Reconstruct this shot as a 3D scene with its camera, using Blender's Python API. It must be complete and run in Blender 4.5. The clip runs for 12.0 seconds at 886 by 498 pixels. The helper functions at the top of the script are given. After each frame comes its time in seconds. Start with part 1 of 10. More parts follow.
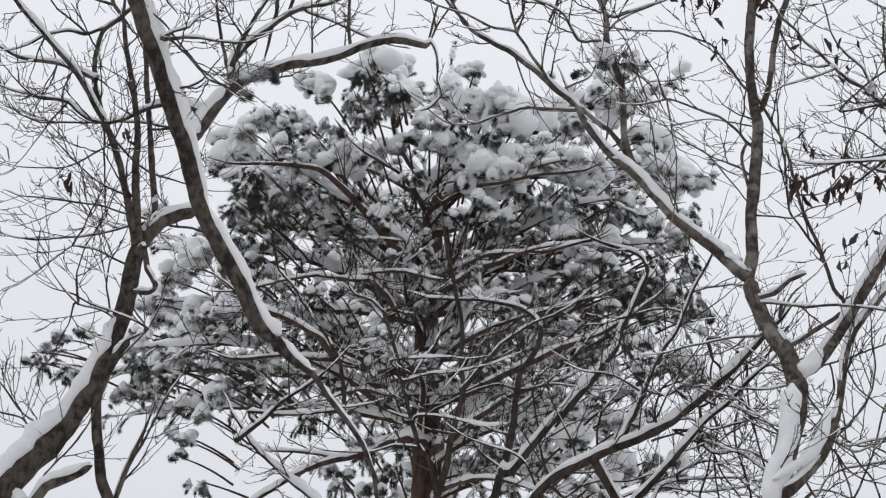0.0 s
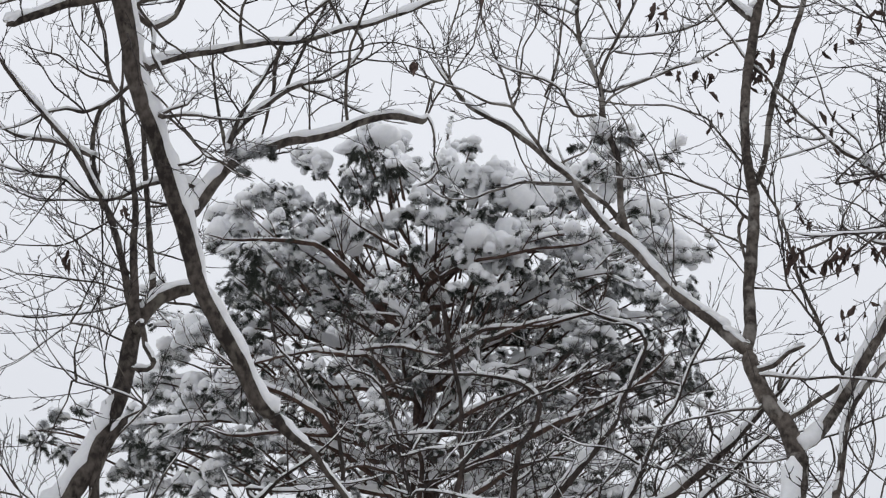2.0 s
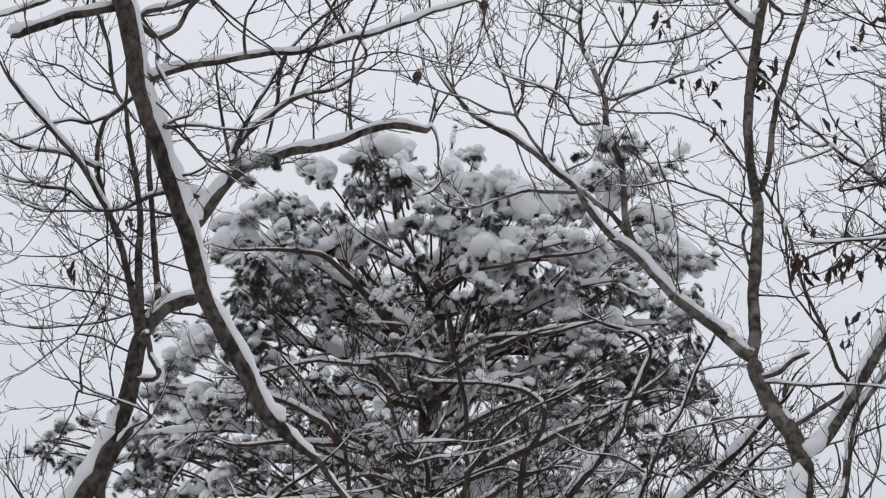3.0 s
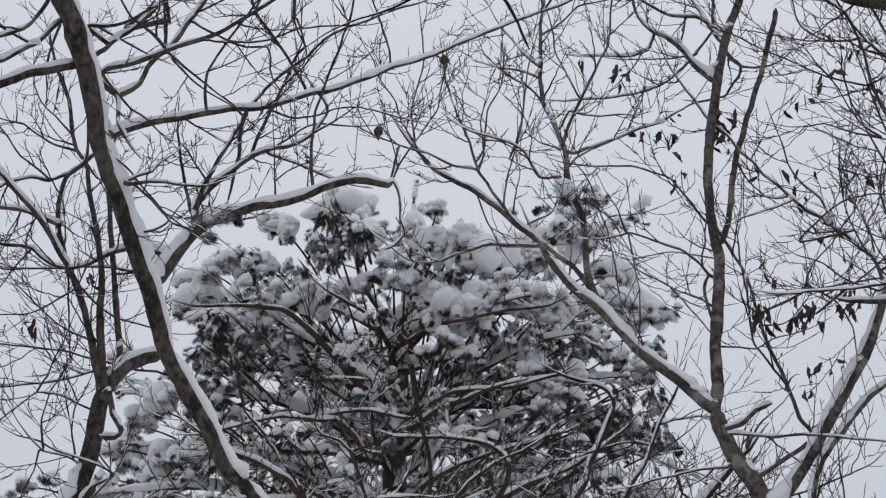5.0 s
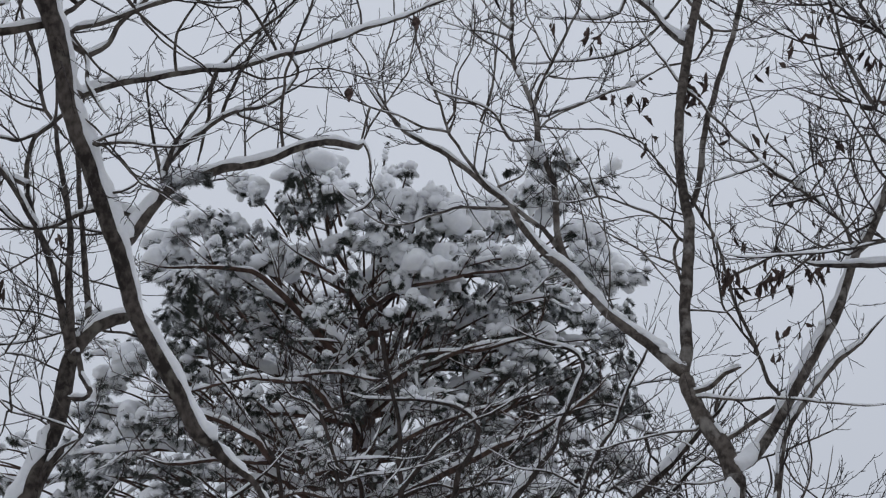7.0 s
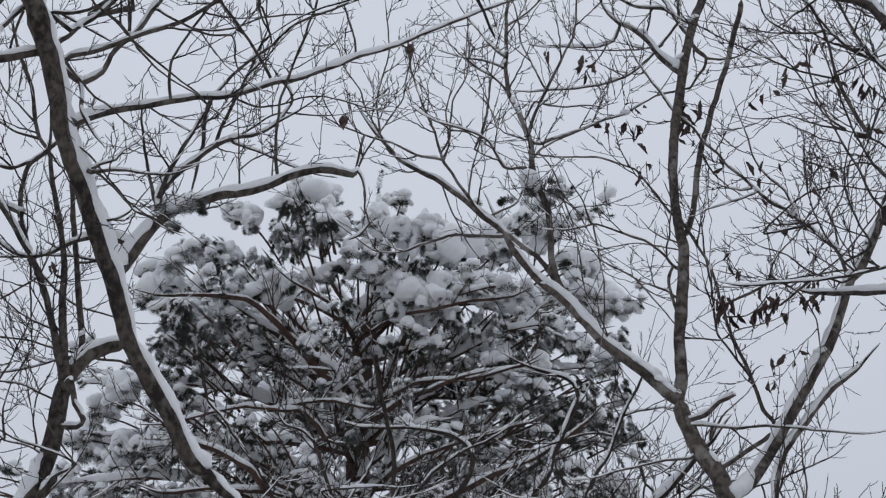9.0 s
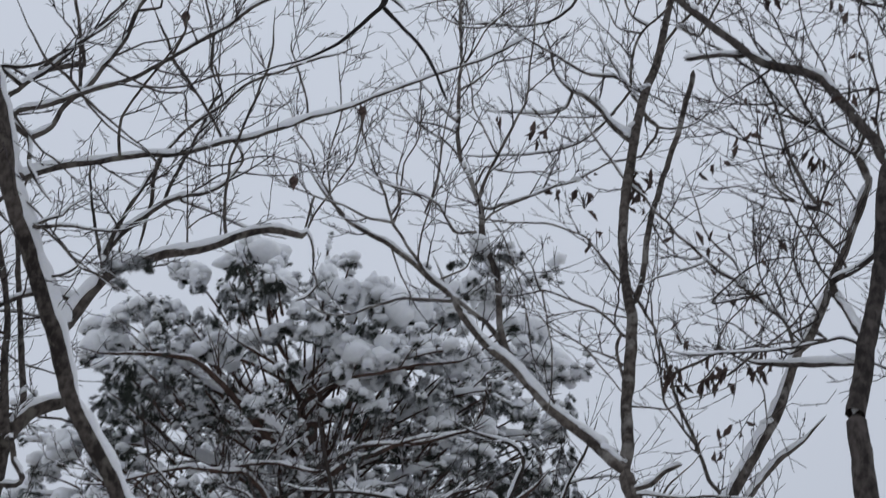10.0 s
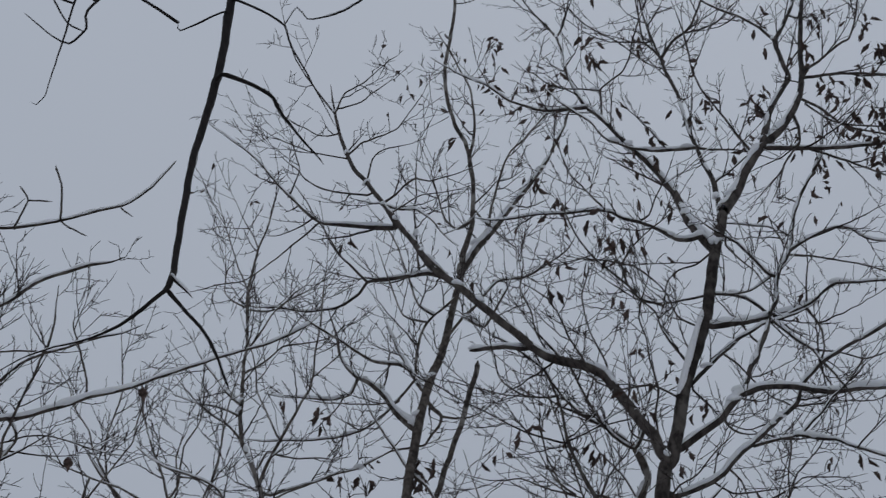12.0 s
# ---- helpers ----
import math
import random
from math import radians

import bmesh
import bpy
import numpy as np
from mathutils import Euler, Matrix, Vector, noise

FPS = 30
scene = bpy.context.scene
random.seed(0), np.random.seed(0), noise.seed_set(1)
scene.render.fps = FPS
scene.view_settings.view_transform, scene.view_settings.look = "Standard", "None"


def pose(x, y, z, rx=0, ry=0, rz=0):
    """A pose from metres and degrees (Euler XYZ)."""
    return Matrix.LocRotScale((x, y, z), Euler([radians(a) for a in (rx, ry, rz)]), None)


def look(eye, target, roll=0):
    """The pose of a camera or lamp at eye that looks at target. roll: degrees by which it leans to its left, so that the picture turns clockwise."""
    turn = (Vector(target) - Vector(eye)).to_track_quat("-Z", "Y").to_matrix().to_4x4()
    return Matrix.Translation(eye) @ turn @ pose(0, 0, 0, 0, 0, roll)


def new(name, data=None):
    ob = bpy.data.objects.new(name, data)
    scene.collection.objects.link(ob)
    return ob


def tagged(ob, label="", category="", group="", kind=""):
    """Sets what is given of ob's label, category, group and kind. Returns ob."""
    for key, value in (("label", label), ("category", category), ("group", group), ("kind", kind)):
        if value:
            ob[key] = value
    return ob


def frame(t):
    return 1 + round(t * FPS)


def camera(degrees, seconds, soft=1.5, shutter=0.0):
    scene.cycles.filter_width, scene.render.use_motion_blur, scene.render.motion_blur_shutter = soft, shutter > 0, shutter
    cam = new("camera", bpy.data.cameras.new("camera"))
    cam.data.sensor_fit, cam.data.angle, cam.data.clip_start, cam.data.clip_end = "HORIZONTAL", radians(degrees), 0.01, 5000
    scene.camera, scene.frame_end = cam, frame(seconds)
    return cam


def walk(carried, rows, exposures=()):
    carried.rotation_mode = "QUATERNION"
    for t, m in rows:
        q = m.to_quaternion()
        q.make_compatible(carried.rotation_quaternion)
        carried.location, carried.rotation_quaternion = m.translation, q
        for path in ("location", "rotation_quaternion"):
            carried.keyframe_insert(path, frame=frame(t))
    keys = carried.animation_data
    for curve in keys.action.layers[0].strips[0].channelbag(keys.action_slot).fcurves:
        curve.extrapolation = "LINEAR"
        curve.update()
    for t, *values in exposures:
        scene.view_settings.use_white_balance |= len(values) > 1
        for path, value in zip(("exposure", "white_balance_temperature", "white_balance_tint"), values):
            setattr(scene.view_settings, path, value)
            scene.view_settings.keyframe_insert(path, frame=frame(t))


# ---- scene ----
cam = camera(27.0, 12.0, soft=1.22, shutter=0.22)
EYE = (0.0, 0.0, 1.6)
ROWS = [
    (0, 0, 0, 0, 116, -0, 0),
    (0.5, -0.002, 0.002, 0.004, 116.081, 0.437, 0.109),
    (1, 0.001, 0.005, 0.004, 116.299, 0.384, -0.039),
    (1.5, -0.004, 0.002, 0.009, 117.857, 0.5, -0.033),
    (2, -0.01, -0.007, -0.001, 118.313, 0.423, 0.093),
    (2.5, -0.016, -0.003, -0.005, 118.479, 0.728, 0.454),
    (2.7, -0.008, -0.017, -0.01, 118.466, 0.556, 0.455),
    (4.3, -0.002, -0.027, -0.013, 120.081, 1.448, -0.196),
    (4.5, 0.008, -0.039, -0.024, 120.115, 1.446, -0.3),
    (5, 0.001, -0.027, -0.014, 120.267, 1.593, -0.38),
    (5.5, 0.005, -0.028, -0.023, 120.257, 1.527, -0.538),
    (6, 0.007, -0.028, -0.029, 119.914, 1.327, -0.915),
    (6.5, -0.001, -0.016, -0.01, 119.381, 1.56, -1.234),
    (8.3, -0.002, -0.015, -0.004, 118.888, 2.218, -1.119),
    (8.5, -0.004, -0.004, 0.001, 119.587, 2.274, -1.123),
    (9, -0.002, -0.002, -0.007, 119.959, 1.921, -1.477),
    (9.5, -0.001, 0.006, -0.005, 119.971, 1.939, -1.763),
    (10, 0.004, 0.048, 0.018, 121.892, 1.71, -3.443),
    (10.5, -0.015, 0.042, 0.015, 125.732, 2.606, -5.058),
    (11, -0.006, 0.044, 0.033, 128.667, 2.972, -6.188),
    (11.5, 0.012, 0.058, 0.057, 129.499, 3.532, -7.655),
    (12, 0.034, 0.074, 0.089, 130.263, 4.197, -9.769),
]
EXPOSURES = [(0.0, 0.0, 6490, 10), (1.0, 0.03, 6470, 10), (2.0, -0.01, 6440, 10), (2.5, -0.09, 6400, 11), (4.5, -0.29, 6260, 11), (5.5, -0.45, 6150, 10), (6.5, -0.5, 6080, 10), (8.5, -0.4, 6080, 11), (9.5, -0.44, 6060, 10), (10.0, -0.5, 5960, 10), (10.5, -0.68, 5880, 9), (11.0, -0.9, 5860, 9), (12.0, -1.12, 5840, 9)]
walk(cam, [(t, pose(EYE[0] + x, EYE[1] + y, EYE[2] + z, rx, ry, rz)) for t, x, y, z, rx, ry, rz in ROWS], EXPOSURES)

# ---- sky and light: an overcast winter day ----
SUN_EL, SUN_AZ = radians(52), radians(25)
world = bpy.data.worlds.new("overcast_sky")
scene.world = world
world.use_nodes = True
wn, wl = world.node_tree.nodes, world.node_tree.links
wn.clear()
w_out, w_bg = wn.new("ShaderNodeOutputWorld"), wn.new("ShaderNodeBackground")
w_sky, w_mix = wn.new("ShaderNodeTexSky"), wn.new("ShaderNodeMix")
w_sky.sky_type, w_sky.sun_disc, w_sky.sun_elevation, w_sky.sun_rotation = "NISHITA", False, SUN_EL, SUN_AZ
w_co, w_sep, w_map = wn.new("ShaderNodeTexCoord"), wn.new("ShaderNodeSeparateXYZ"), wn.new("ShaderNodeMapRange")
w_noise, w_cloud, w_ramp = wn.new("ShaderNodeTexNoise"), wn.new("ShaderNodeMath"), wn.new("ShaderNodeMix")
w_scale = wn.new("ShaderNodeVectorMath")
w_scale.operation, w_scale.inputs[3].default_value = "SCALE", 0.07
wl.new(w_sky.outputs[0], w_scale.inputs[0])
# cloud deck: brighter overhead than at the horizon
wl.new(w_co.outputs["Generated"], w_sep.inputs[0])
wl.new(w_sep.outputs["Z"], w_map.inputs[0])
w_map.inputs["From Min"].default_value, w_map.inputs["From Max"].default_value = 0.0, 1.0
w_map.inputs["To Min"].default_value, w_map.inputs["To Max"].default_value = 0.76, 1.2
w_noise.inputs["Scale"].default_value, w_noise.inputs["Detail"].default_value = 1.7, 3.0
wl.new(w_co.outputs["Generated"], w_noise.inputs["Vector"])
w_nmap = wn.new("ShaderNodeMapRange")
w_nmap.inputs["To Min"].default_value, w_nmap.inputs["To Max"].default_value = 0.93, 1.07
wl.new(w_noise.outputs[0], w_nmap.inputs[0])
w_cloud.operation = "MULTIPLY"
wl.new(w_map.outputs[0], w_cloud.inputs[0])
wl.new(w_nmap.outputs[0], w_cloud.inputs[1])
w_grey = wn.new("ShaderNodeVectorMath")
w_grey.operation = "SCALE"
w_grey.inputs[0].default_value = (0.805, 0.82, 0.86)
wl.new(w_cloud.outputs[0], w_grey.inputs[3])
w_mix.data_type = "RGBA"
w_mix.inputs[0].default_value = 0.93
wl.new(w_scale.outputs[0], w_mix.inputs[6])
wl.new(w_grey.outputs[0], w_mix.inputs[7])
wl.new(w_mix.outputs[2], w_bg.inputs[0])
wl.new(w_bg.outputs[0], w_out.inputs[0])
w_bg.inputs[1].default_value = 1.05

sun = new("sun", bpy.data.lights.new("sun", "SUN"))
sun.data.energy, sun.data.angle, sun.data.color = 0.48, radians(40), (1.0, 0.97, 0.93)
sun.matrix_world = look((0, 0, 30), (-30 * math.sin(SUN_AZ) * math.cos(SUN_EL), -30 * math.cos(SUN_AZ) * math.cos(SUN_EL), 30 - 30 * math.sin(SUN_EL)))


# ---- materials ----
def material(name, base, dark, rough, grain, stretch=(1, 1, 1), bump=0.3, speckle=None, spread=0.0, amount=0.35):
    """Two tones mixed by coarse and fine noise, a fine relief, an optional third tone in patches, and a spread of tone from piece to piece."""
    m = bpy.data.materials.new(name)
    m.use_nodes = True
    n, l = m.node_tree.nodes, m.node_tree.links
    b = n["Principled BSDF"]
    b.inputs["Roughness"].default_value = rough
    b.inputs["Specular IOR Level"].default_value = 0.25
    co, mp = n.new("ShaderNodeTexCoord"), n.new("ShaderNodeMapping")
    mp.inputs["Scale"].default_value = stretch
    l.new(co.outputs["Object"], mp.inputs[0])
    fine, coarse = n.new("ShaderNodeTexNoise"), n.new("ShaderNodeTexNoise")
    fine.inputs["Scale"].default_value, fine.inputs["Detail"].default_value = grain, 6
    coarse.inputs["Scale"].default_value, coarse.inputs["Detail"].default_value = grain / 9, 3
    l.new(mp.outputs[0], fine.inputs["Vector"])
    l.new(mp.outputs[0], coarse.inputs["Vector"])
    add = n.new("ShaderNodeMath")
    add.operation = "MULTIPLY_ADD"
    add.inputs[1].default_value = 0.6
    l.new(fine.outputs[0], add.inputs[0])
    half = n.new("ShaderNodeMath")
    half.operation = "MULTIPLY"
    half.inputs[1].default_value = 0.4
    l.new(coarse.outputs[0], half.inputs[0])
    l.new(half.outputs[0], add.inputs[2])
    ramp = n.new("ShaderNodeValToRGB")
    ramp.color_ramp.elements[0].position, ramp.color_ramp.elements[1].position = 0.41, 0.61
    ramp.color_ramp.elements[0].color, ramp.color_ramp.elements[1].color = (*dark, 1), (*base, 1)
    l.new(add.outputs[0], ramp.inputs[0])
    tone = ramp.outputs[0]
    if speckle:
        patch, gate, mix = n.new("ShaderNodeTexNoise"), n.new("ShaderNodeValToRGB"), n.new("ShaderNodeMix")
        patch.inputs["Scale"].default_value, patch.inputs["Detail"].default_value = grain / 4, 5
        l.new(mp.outputs[0], patch.inputs["Vector"])
        gate.color_ramp.elements[0].position, gate.color_ramp.elements[1].position = 0.62 - amount * 0.4, 0.74 - amount * 0.4
        l.new(patch.outputs[0], gate.inputs[0])
        mix.data_type = "RGBA"
        l.new(gate.outputs[0], mix.inputs[0])
        l.new(tone, mix.inputs[6])
        mix.inputs[7].default_value = (*speckle, 1)
        tone = mix.outputs[2]
    if spread:
        geo, rng, hsv = n.new("ShaderNodeNewGeometry"), n.new("ShaderNodeMapRange"), n.new("ShaderNodeHueSaturation")
        rng.inputs["To Min"].default_value, rng.inputs["To Max"].default_value = 1 - spread, 1 + spread
        l.new(geo.outputs["Random Per Island"], rng.inputs[0])
        l.new(rng.outputs[0], hsv.inputs["Value"])
        l.new(tone, hsv.inputs["Color"])
        tone = hsv.outputs[0]
    l.new(tone, b.inputs["Base Color"])
    if bump:
        bm = n.new("ShaderNodeBump")
        bm.inputs["Strength"].default_value, bm.inputs["Distance"].default_value = bump, 0.01
        l.new(add.outputs[0], bm.inputs["Height"])
        l.new(bm.outputs[0], b.inputs["Normal"])
    return m


BARK_GREY = material("grey_bark", (0.125, 0.105, 0.09), (0.027, 0.022, 0.019), 0.9, 24, (1, 1, 0.7), 1.0, (0.16, 0.145, 0.12), 0.0, 0.16)
BARK_BANDED = material("banded_bark", (0.16, 0.136, 0.116), (0.045, 0.037, 0.032), 0.9, 26, (1, 1, 0.85), 1.0, (0.27, 0.25, 0.225), 0.0, 0.26)
BARK_BROWN = material("brown_bark", (0.1, 0.084, 0.075), (0.025, 0.021, 0.019), 0.9, 22, (1, 1, 0.6), 0.9, (0.13, 0.115, 0.1), 0.0, 0.18)
BARK_DARK = material("dark_bark", (0.081, 0.063, 0.054), (0.024, 0.019, 0.016), 0.9, 30, (1, 1, 0.4), 0.7)
BARK_PINE = material("pine_bark", (0.115, 0.074, 0.058), (0.04, 0.026, 0.021), 0.95, 22, (1, 1, 0.3), 1.0)
# nearly black bark for the limbs that hang in from high up
BARK_BLACK = material("black_bark", (0.022, 0.017, 0.016), (0.008, 0.006, 0.006), 0.75, 40, (1, 1, 0.4), 0.8)
TWIG = material("twig_bark", (0.078, 0.065, 0.06), (0.035, 0.028, 0.027), 0.85, 40, (1, 1, 1), 0.2, None, 0.35)
SNOW = material("snow", (0.93, 0.935, 0.945), (0.87, 0.88, 0.895), 0.7, 34, (1, 1, 1), 0.25)
NEEDLE = material("pine_needles", (0.095, 0.104, 0.086), (0.042, 0.048, 0.039), 0.7, 14, (1, 1, 1), 0.0, (0.45, 0.46, 0.47), 0.4, 0.3)
LEAF = material("dry_leaf", (0.12, 0.085, 0.072), (0.05, 0.035, 0.031), 0.8, 30, (1, 1, 1), 0.4, (0.09, 0.055, 0.042), 0.3, 0.2)
POD = material("seed_cone", (0.14, 0.095, 0.08), (0.05, 0.034, 0.03), 0.85, 40, (1, 1, 1), 0.4)
# light seeps a little way into the snow
snow_shader = SNOW.node_tree.nodes["Principled BSDF"]
snow_shader.inputs["Subsurface Weight"].default_value = 0.7
snow_shader.inputs["Subsurface Radius"].default_value = (1.0, 1.0, 1.05)
snow_shader.inputs["Subsurface Scale"].default_value = 0.022
# out of view: litter brown and grey stand in for tree shade, dimming the bounce
GROUND = material("woodland_floor", (0.8, 0.805, 0.815), (0.5, 0.49, 0.48), 0.9, 4, (1, 1, 1), 0.5, (0.2, 0.16, 0.13), 0.0, 0.3)


# ---- mesh tools ----
def mesh_of(name, verts, faces, mat, smooth=True):
    """A mesh from arrays: verts (n, 3), faces (m, 3) or (m, 4)."""
    me = bpy.data.meshes.new(name)
    verts, faces = np.asarray(verts, np.float32), np.asarray(faces, np.int32)
    k = faces.shape[1]
    me.vertices.add(len(verts))
    me.vertices.foreach_set("co", verts.ravel())
    me.loops.add(faces.size)
    me.loops.foreach_set("vertex_index", faces.ravel())
    me.polygons.add(len(faces))
    me.polygons.foreach_set("loop_start", np.arange(0, faces.size, k, dtype=np.int32))
    me.polygons.foreach_set("loop_total", np.full(len(faces), k, np.int32))
    me.polygons.foreach_set("use_smooth", np.full(len(faces), smooth))
    me.materials.append(mat)
    me.update(calc_edges=True)
    me.validate()
    return me


def part(name, geometry, mat, parent, label="", kind="", smooth=True):
    """One mesh object under a thing or under a part."""
    ob = new(name, mesh_of(name, *geometry, mat, smooth))
    ob.parent = parent
    return tagged(ob, label, "", "", kind)


def joined(pieces):
    verts, faces, base = [], [], 0
    for v, q in pieces:
        if len(v):
            verts.append(v)
            faces.append(q + base)
            base += len(v)
    return np.concatenate(verts), np.concatenate(faces)


def unit(v):
    return v / (np.linalg.norm(v, axis=-1, keepdims=True) + 1e-9)


def rings(centre, a, b, ra, rb, sides, twist=None):
    """Closed tubes round N lines of K points: axes a and b, radii ra and rb, all (N, K, ...). Ends are drawn in to a point."""
    n, k = centre.shape[:2]
    ang = np.arange(sides) * 2 * np.pi / sides
    c, s = np.cos(ang), np.sin(ang)
    rad_a, rad_b = ra[..., None], rb[..., None]
    v = centre[:, :, None, :] + a[:, :, None, :] * (rad_a * c)[..., None] + b[:, :, None, :] * (rad_b * s)[..., None]
    idx = np.arange(n * k * sides).reshape(n, k, sides)
    nxt = np.roll(idx, -1, axis=2)
    q = np.stack([idx[:, :-1], nxt[:, :-1], nxt[:, 1:], idx[:, 1:]], -1).reshape(-1, 4)
    return v.reshape(-1, 3), q


def tangents(p):
    t = np.gradient(p, axis=1)
    return unit(t)


def tubes(p, r, sides=5):
    t = tangents(p)
    # one reference axis a line, the one that the line runs along least
    ref = np.eye(3)[np.abs(t).max(axis=1).argmin(axis=1)][:, None, :]
    a = unit(np.cross(t, ref))
    b = np.cross(t, a)
    r = r.copy()
    r[:, -1] *= 0.25
    return rings(p, a, b, r, r, sides)


def snow_caps(p, r, h, sides=7):
    """Snow lying along the upper side of branches: height h (N, K); none where h is 0."""
    t = tangents(p)
    up = np.array([0, 0, 1.0]) - t * t[..., 2:3]
    flat = np.linalg.norm(up, axis=-1)
    up = unit(up)
    side = np.cross(t, up)
    h = h * np.clip(1.25 * flat - 0.12, 0, 1) ** 0.8
    cover = np.clip(h / (0.3 * r + 0.004) - 0.25, 0, 1)
    wide = r * (0.4 + 0.42 * cover) + 0.28 * h
    high = r * 0.35 + 0.62 * h * cover
    lift = (r * 0.62 + 0.36 * h) * cover
    for w in (wide, high):
        w[:, 0] *= 0.2
        w[:, -1] *= 0.2
    seed = (p * np.array([1.0, 1.3, 0.8])).sum(-1) * 13.0
    rough = 1 + 0.1 * np.sin(seed) + 0.08 * np.sin(seed * 2.3 + 1) + 0.03 * np.sin(seed * 5.9)
    wide, high = wide * rough, high * (1 + 1.4 * (rough - 1))
    shift = 0.12 * wide * np.sin(seed * 0.8 + 2)
    return rings(p + up * lift[..., None] + side * shift[..., None], side, up, wide, high, sides)


def spline(points, step):
    """A line through control points (x, y, z, r), nearly straight between them and rounded at the bends, resampled at about that step."""
    c = np.array(points, float)
    c = np.vstack([2 * c[0] - c[1], c, 2 * c[-1] - c[-2]])
    out = []
    for i in range(1, len(c) - 2):
        n = max(2, int(np.linalg.norm(c[i + 1, :3] - c[i, :3]) / step))
        u = np.linspace(0, 1, n, endpoint=False)[:, None]
        b, d = c[i], c[i + 1]
        leave, reach = 0.36 * (d - c[i - 1]), 0.36 * (c[i + 2] - b)
        out.append(b + leave * u + (3 * (d - b) - 2 * leave - reach) * u ** 2 + (2 * (b - d) + leave + reach) * u ** 3)
    out.append(c[-2:-1])
    out = np.vstack(out)
    return out[:, :3], np.maximum(out[:, 3], 0.002)


def wave(rng, n, scale):
    """Smooth noise along a line of n points, about 0 to 1."""
    u = np.arange(n) / max(scale, 1e-6)
    v = sum(w * np.sin(u * k + rng.uniform(0, 6.3)) for k, w in ((0.7, 0.5), (1.7, 0.3), (3.9, 0.25), (7.3, 0.15)))
    return np.clip(0.5 + 0.45 * v, 0, 1)


def shoots(p, r, rng, per, first, long, short, angle, rise, count, thin, droop=0.0):
    """Side shoots of N lines (N, K, 3): per line, from the share `first` on; length from `short` to `long`; `angle` degrees off the parent; bending up by `rise`."""
    n, k = p.shape[:2]
    m = n * per
    own = np.repeat(np.arange(n), per)
    s = first + (0.98 - first) * (np.tile(np.arange(per), n) + rng.uniform(0, 1, m)) / per
    x = s * (k - 1)
    i = np.clip(x.astype(int), 0, k - 2)
    w = (x - i)[:, None]
    base = p[own, i] * (1 - w) + p[own, i + 1] * w
    rad = r[own, i] * (1 - w[:, 0]) + r[own, i + 1] * w[:, 0]
    t = unit(p[own, i + 1] - p[own, i])
    perp = rng.normal(size=(m, 3))
    perp[:, 2] = perp[:, 2] * 0.8 + 0.25
    perp = unit(perp - t * (perp * t).sum(1, keepdims=True))
    a = np.radians(angle) * rng.uniform(0.7, 1.25, m)[:, None]
    d = unit(t * np.cos(a) + perp * np.sin(a))
    length = rng.uniform(short, long, m) * (1.08 - 0.55 * s)
    u = np.linspace(0, 1, count)
    # straight internodes that swing to either side in turn, and lift towards the light
    axis = unit(np.cross(d, rng.normal(size=(m, 3))))
    turn = np.where((np.arange(count - 1)[None] + rng.integers(0, 2, (m, 1))) % 2, 1.0, -1.0) * rng.uniform(0.03, 0.15, (m, count - 1))
    lean = rng.normal(size=(m, 3)) * 0.2
    lean[:, 2] += 2.2 * rise - 2 * droop
    way = d[:, None] + axis[:, None] * turn[..., None] + lean[:, None] * u[None, 1:, None] + rng.normal(size=(m, count - 1, 3)) * 0.07
    run = unit(way) * (length / (count - 1))[:, None, None] * rng.uniform(0.75, 1.25, (m, count - 1))[..., None]
    line = base[:, None] + np.concatenate([np.zeros((m, 1, 3)), np.cumsum(run, axis=1)], axis=1)
    rr = np.minimum(rad * 0.72, thin * (0.6 + 0.5 * length / long))[:, None] * (1 - 0.72 * u)[None, :]
    return line, np.maximum(rr, 0.0025)


def thing(name, at, label, category, group="", kind=""):
    ob = new(name)
    ob.location = at
    ob.empty_display_size = 0.2
    bpy.context.view_layer.update()
    return tagged(ob, label, category, group, kind)


# Every part of a tree is made in the place's own coordinates; the tree's Empty stands at the foot of the trunk.
def fix(tree, ob):
    ob.matrix_parent_inverse = Matrix.Translation(tree.location).inverted()
    return ob


def wood(name, geometry, mat, tree, label="", kind="", smooth=True):
    return fix(tree, part(name, geometry, mat, tree, label, kind, smooth))


def below(name, geometry, mat, parent, label="", kind="", smooth=True):
    """A sub-part: its parent part has its origin at the world's origin."""
    return part(name, geometry, mat, parent, label, kind, smooth)


STATE = {}


def begin(name, at, label, bark, seed, category="tree"):
    tree = thing(name, at, label, category)
    STATE[tree] = dict(bark=bark, rng=np.random.default_rng(seed), lines=[], all=[], loose=[])
    return tree


def stem(tree, *points, snow=0.0, name="trunk", step=0.06, sides=14):
    """The trunk: knobbly, flaring at the foot."""
    st = STATE[tree]
    p, r = spline(points, step)
    body(tree, name, p, r, snow, sides)


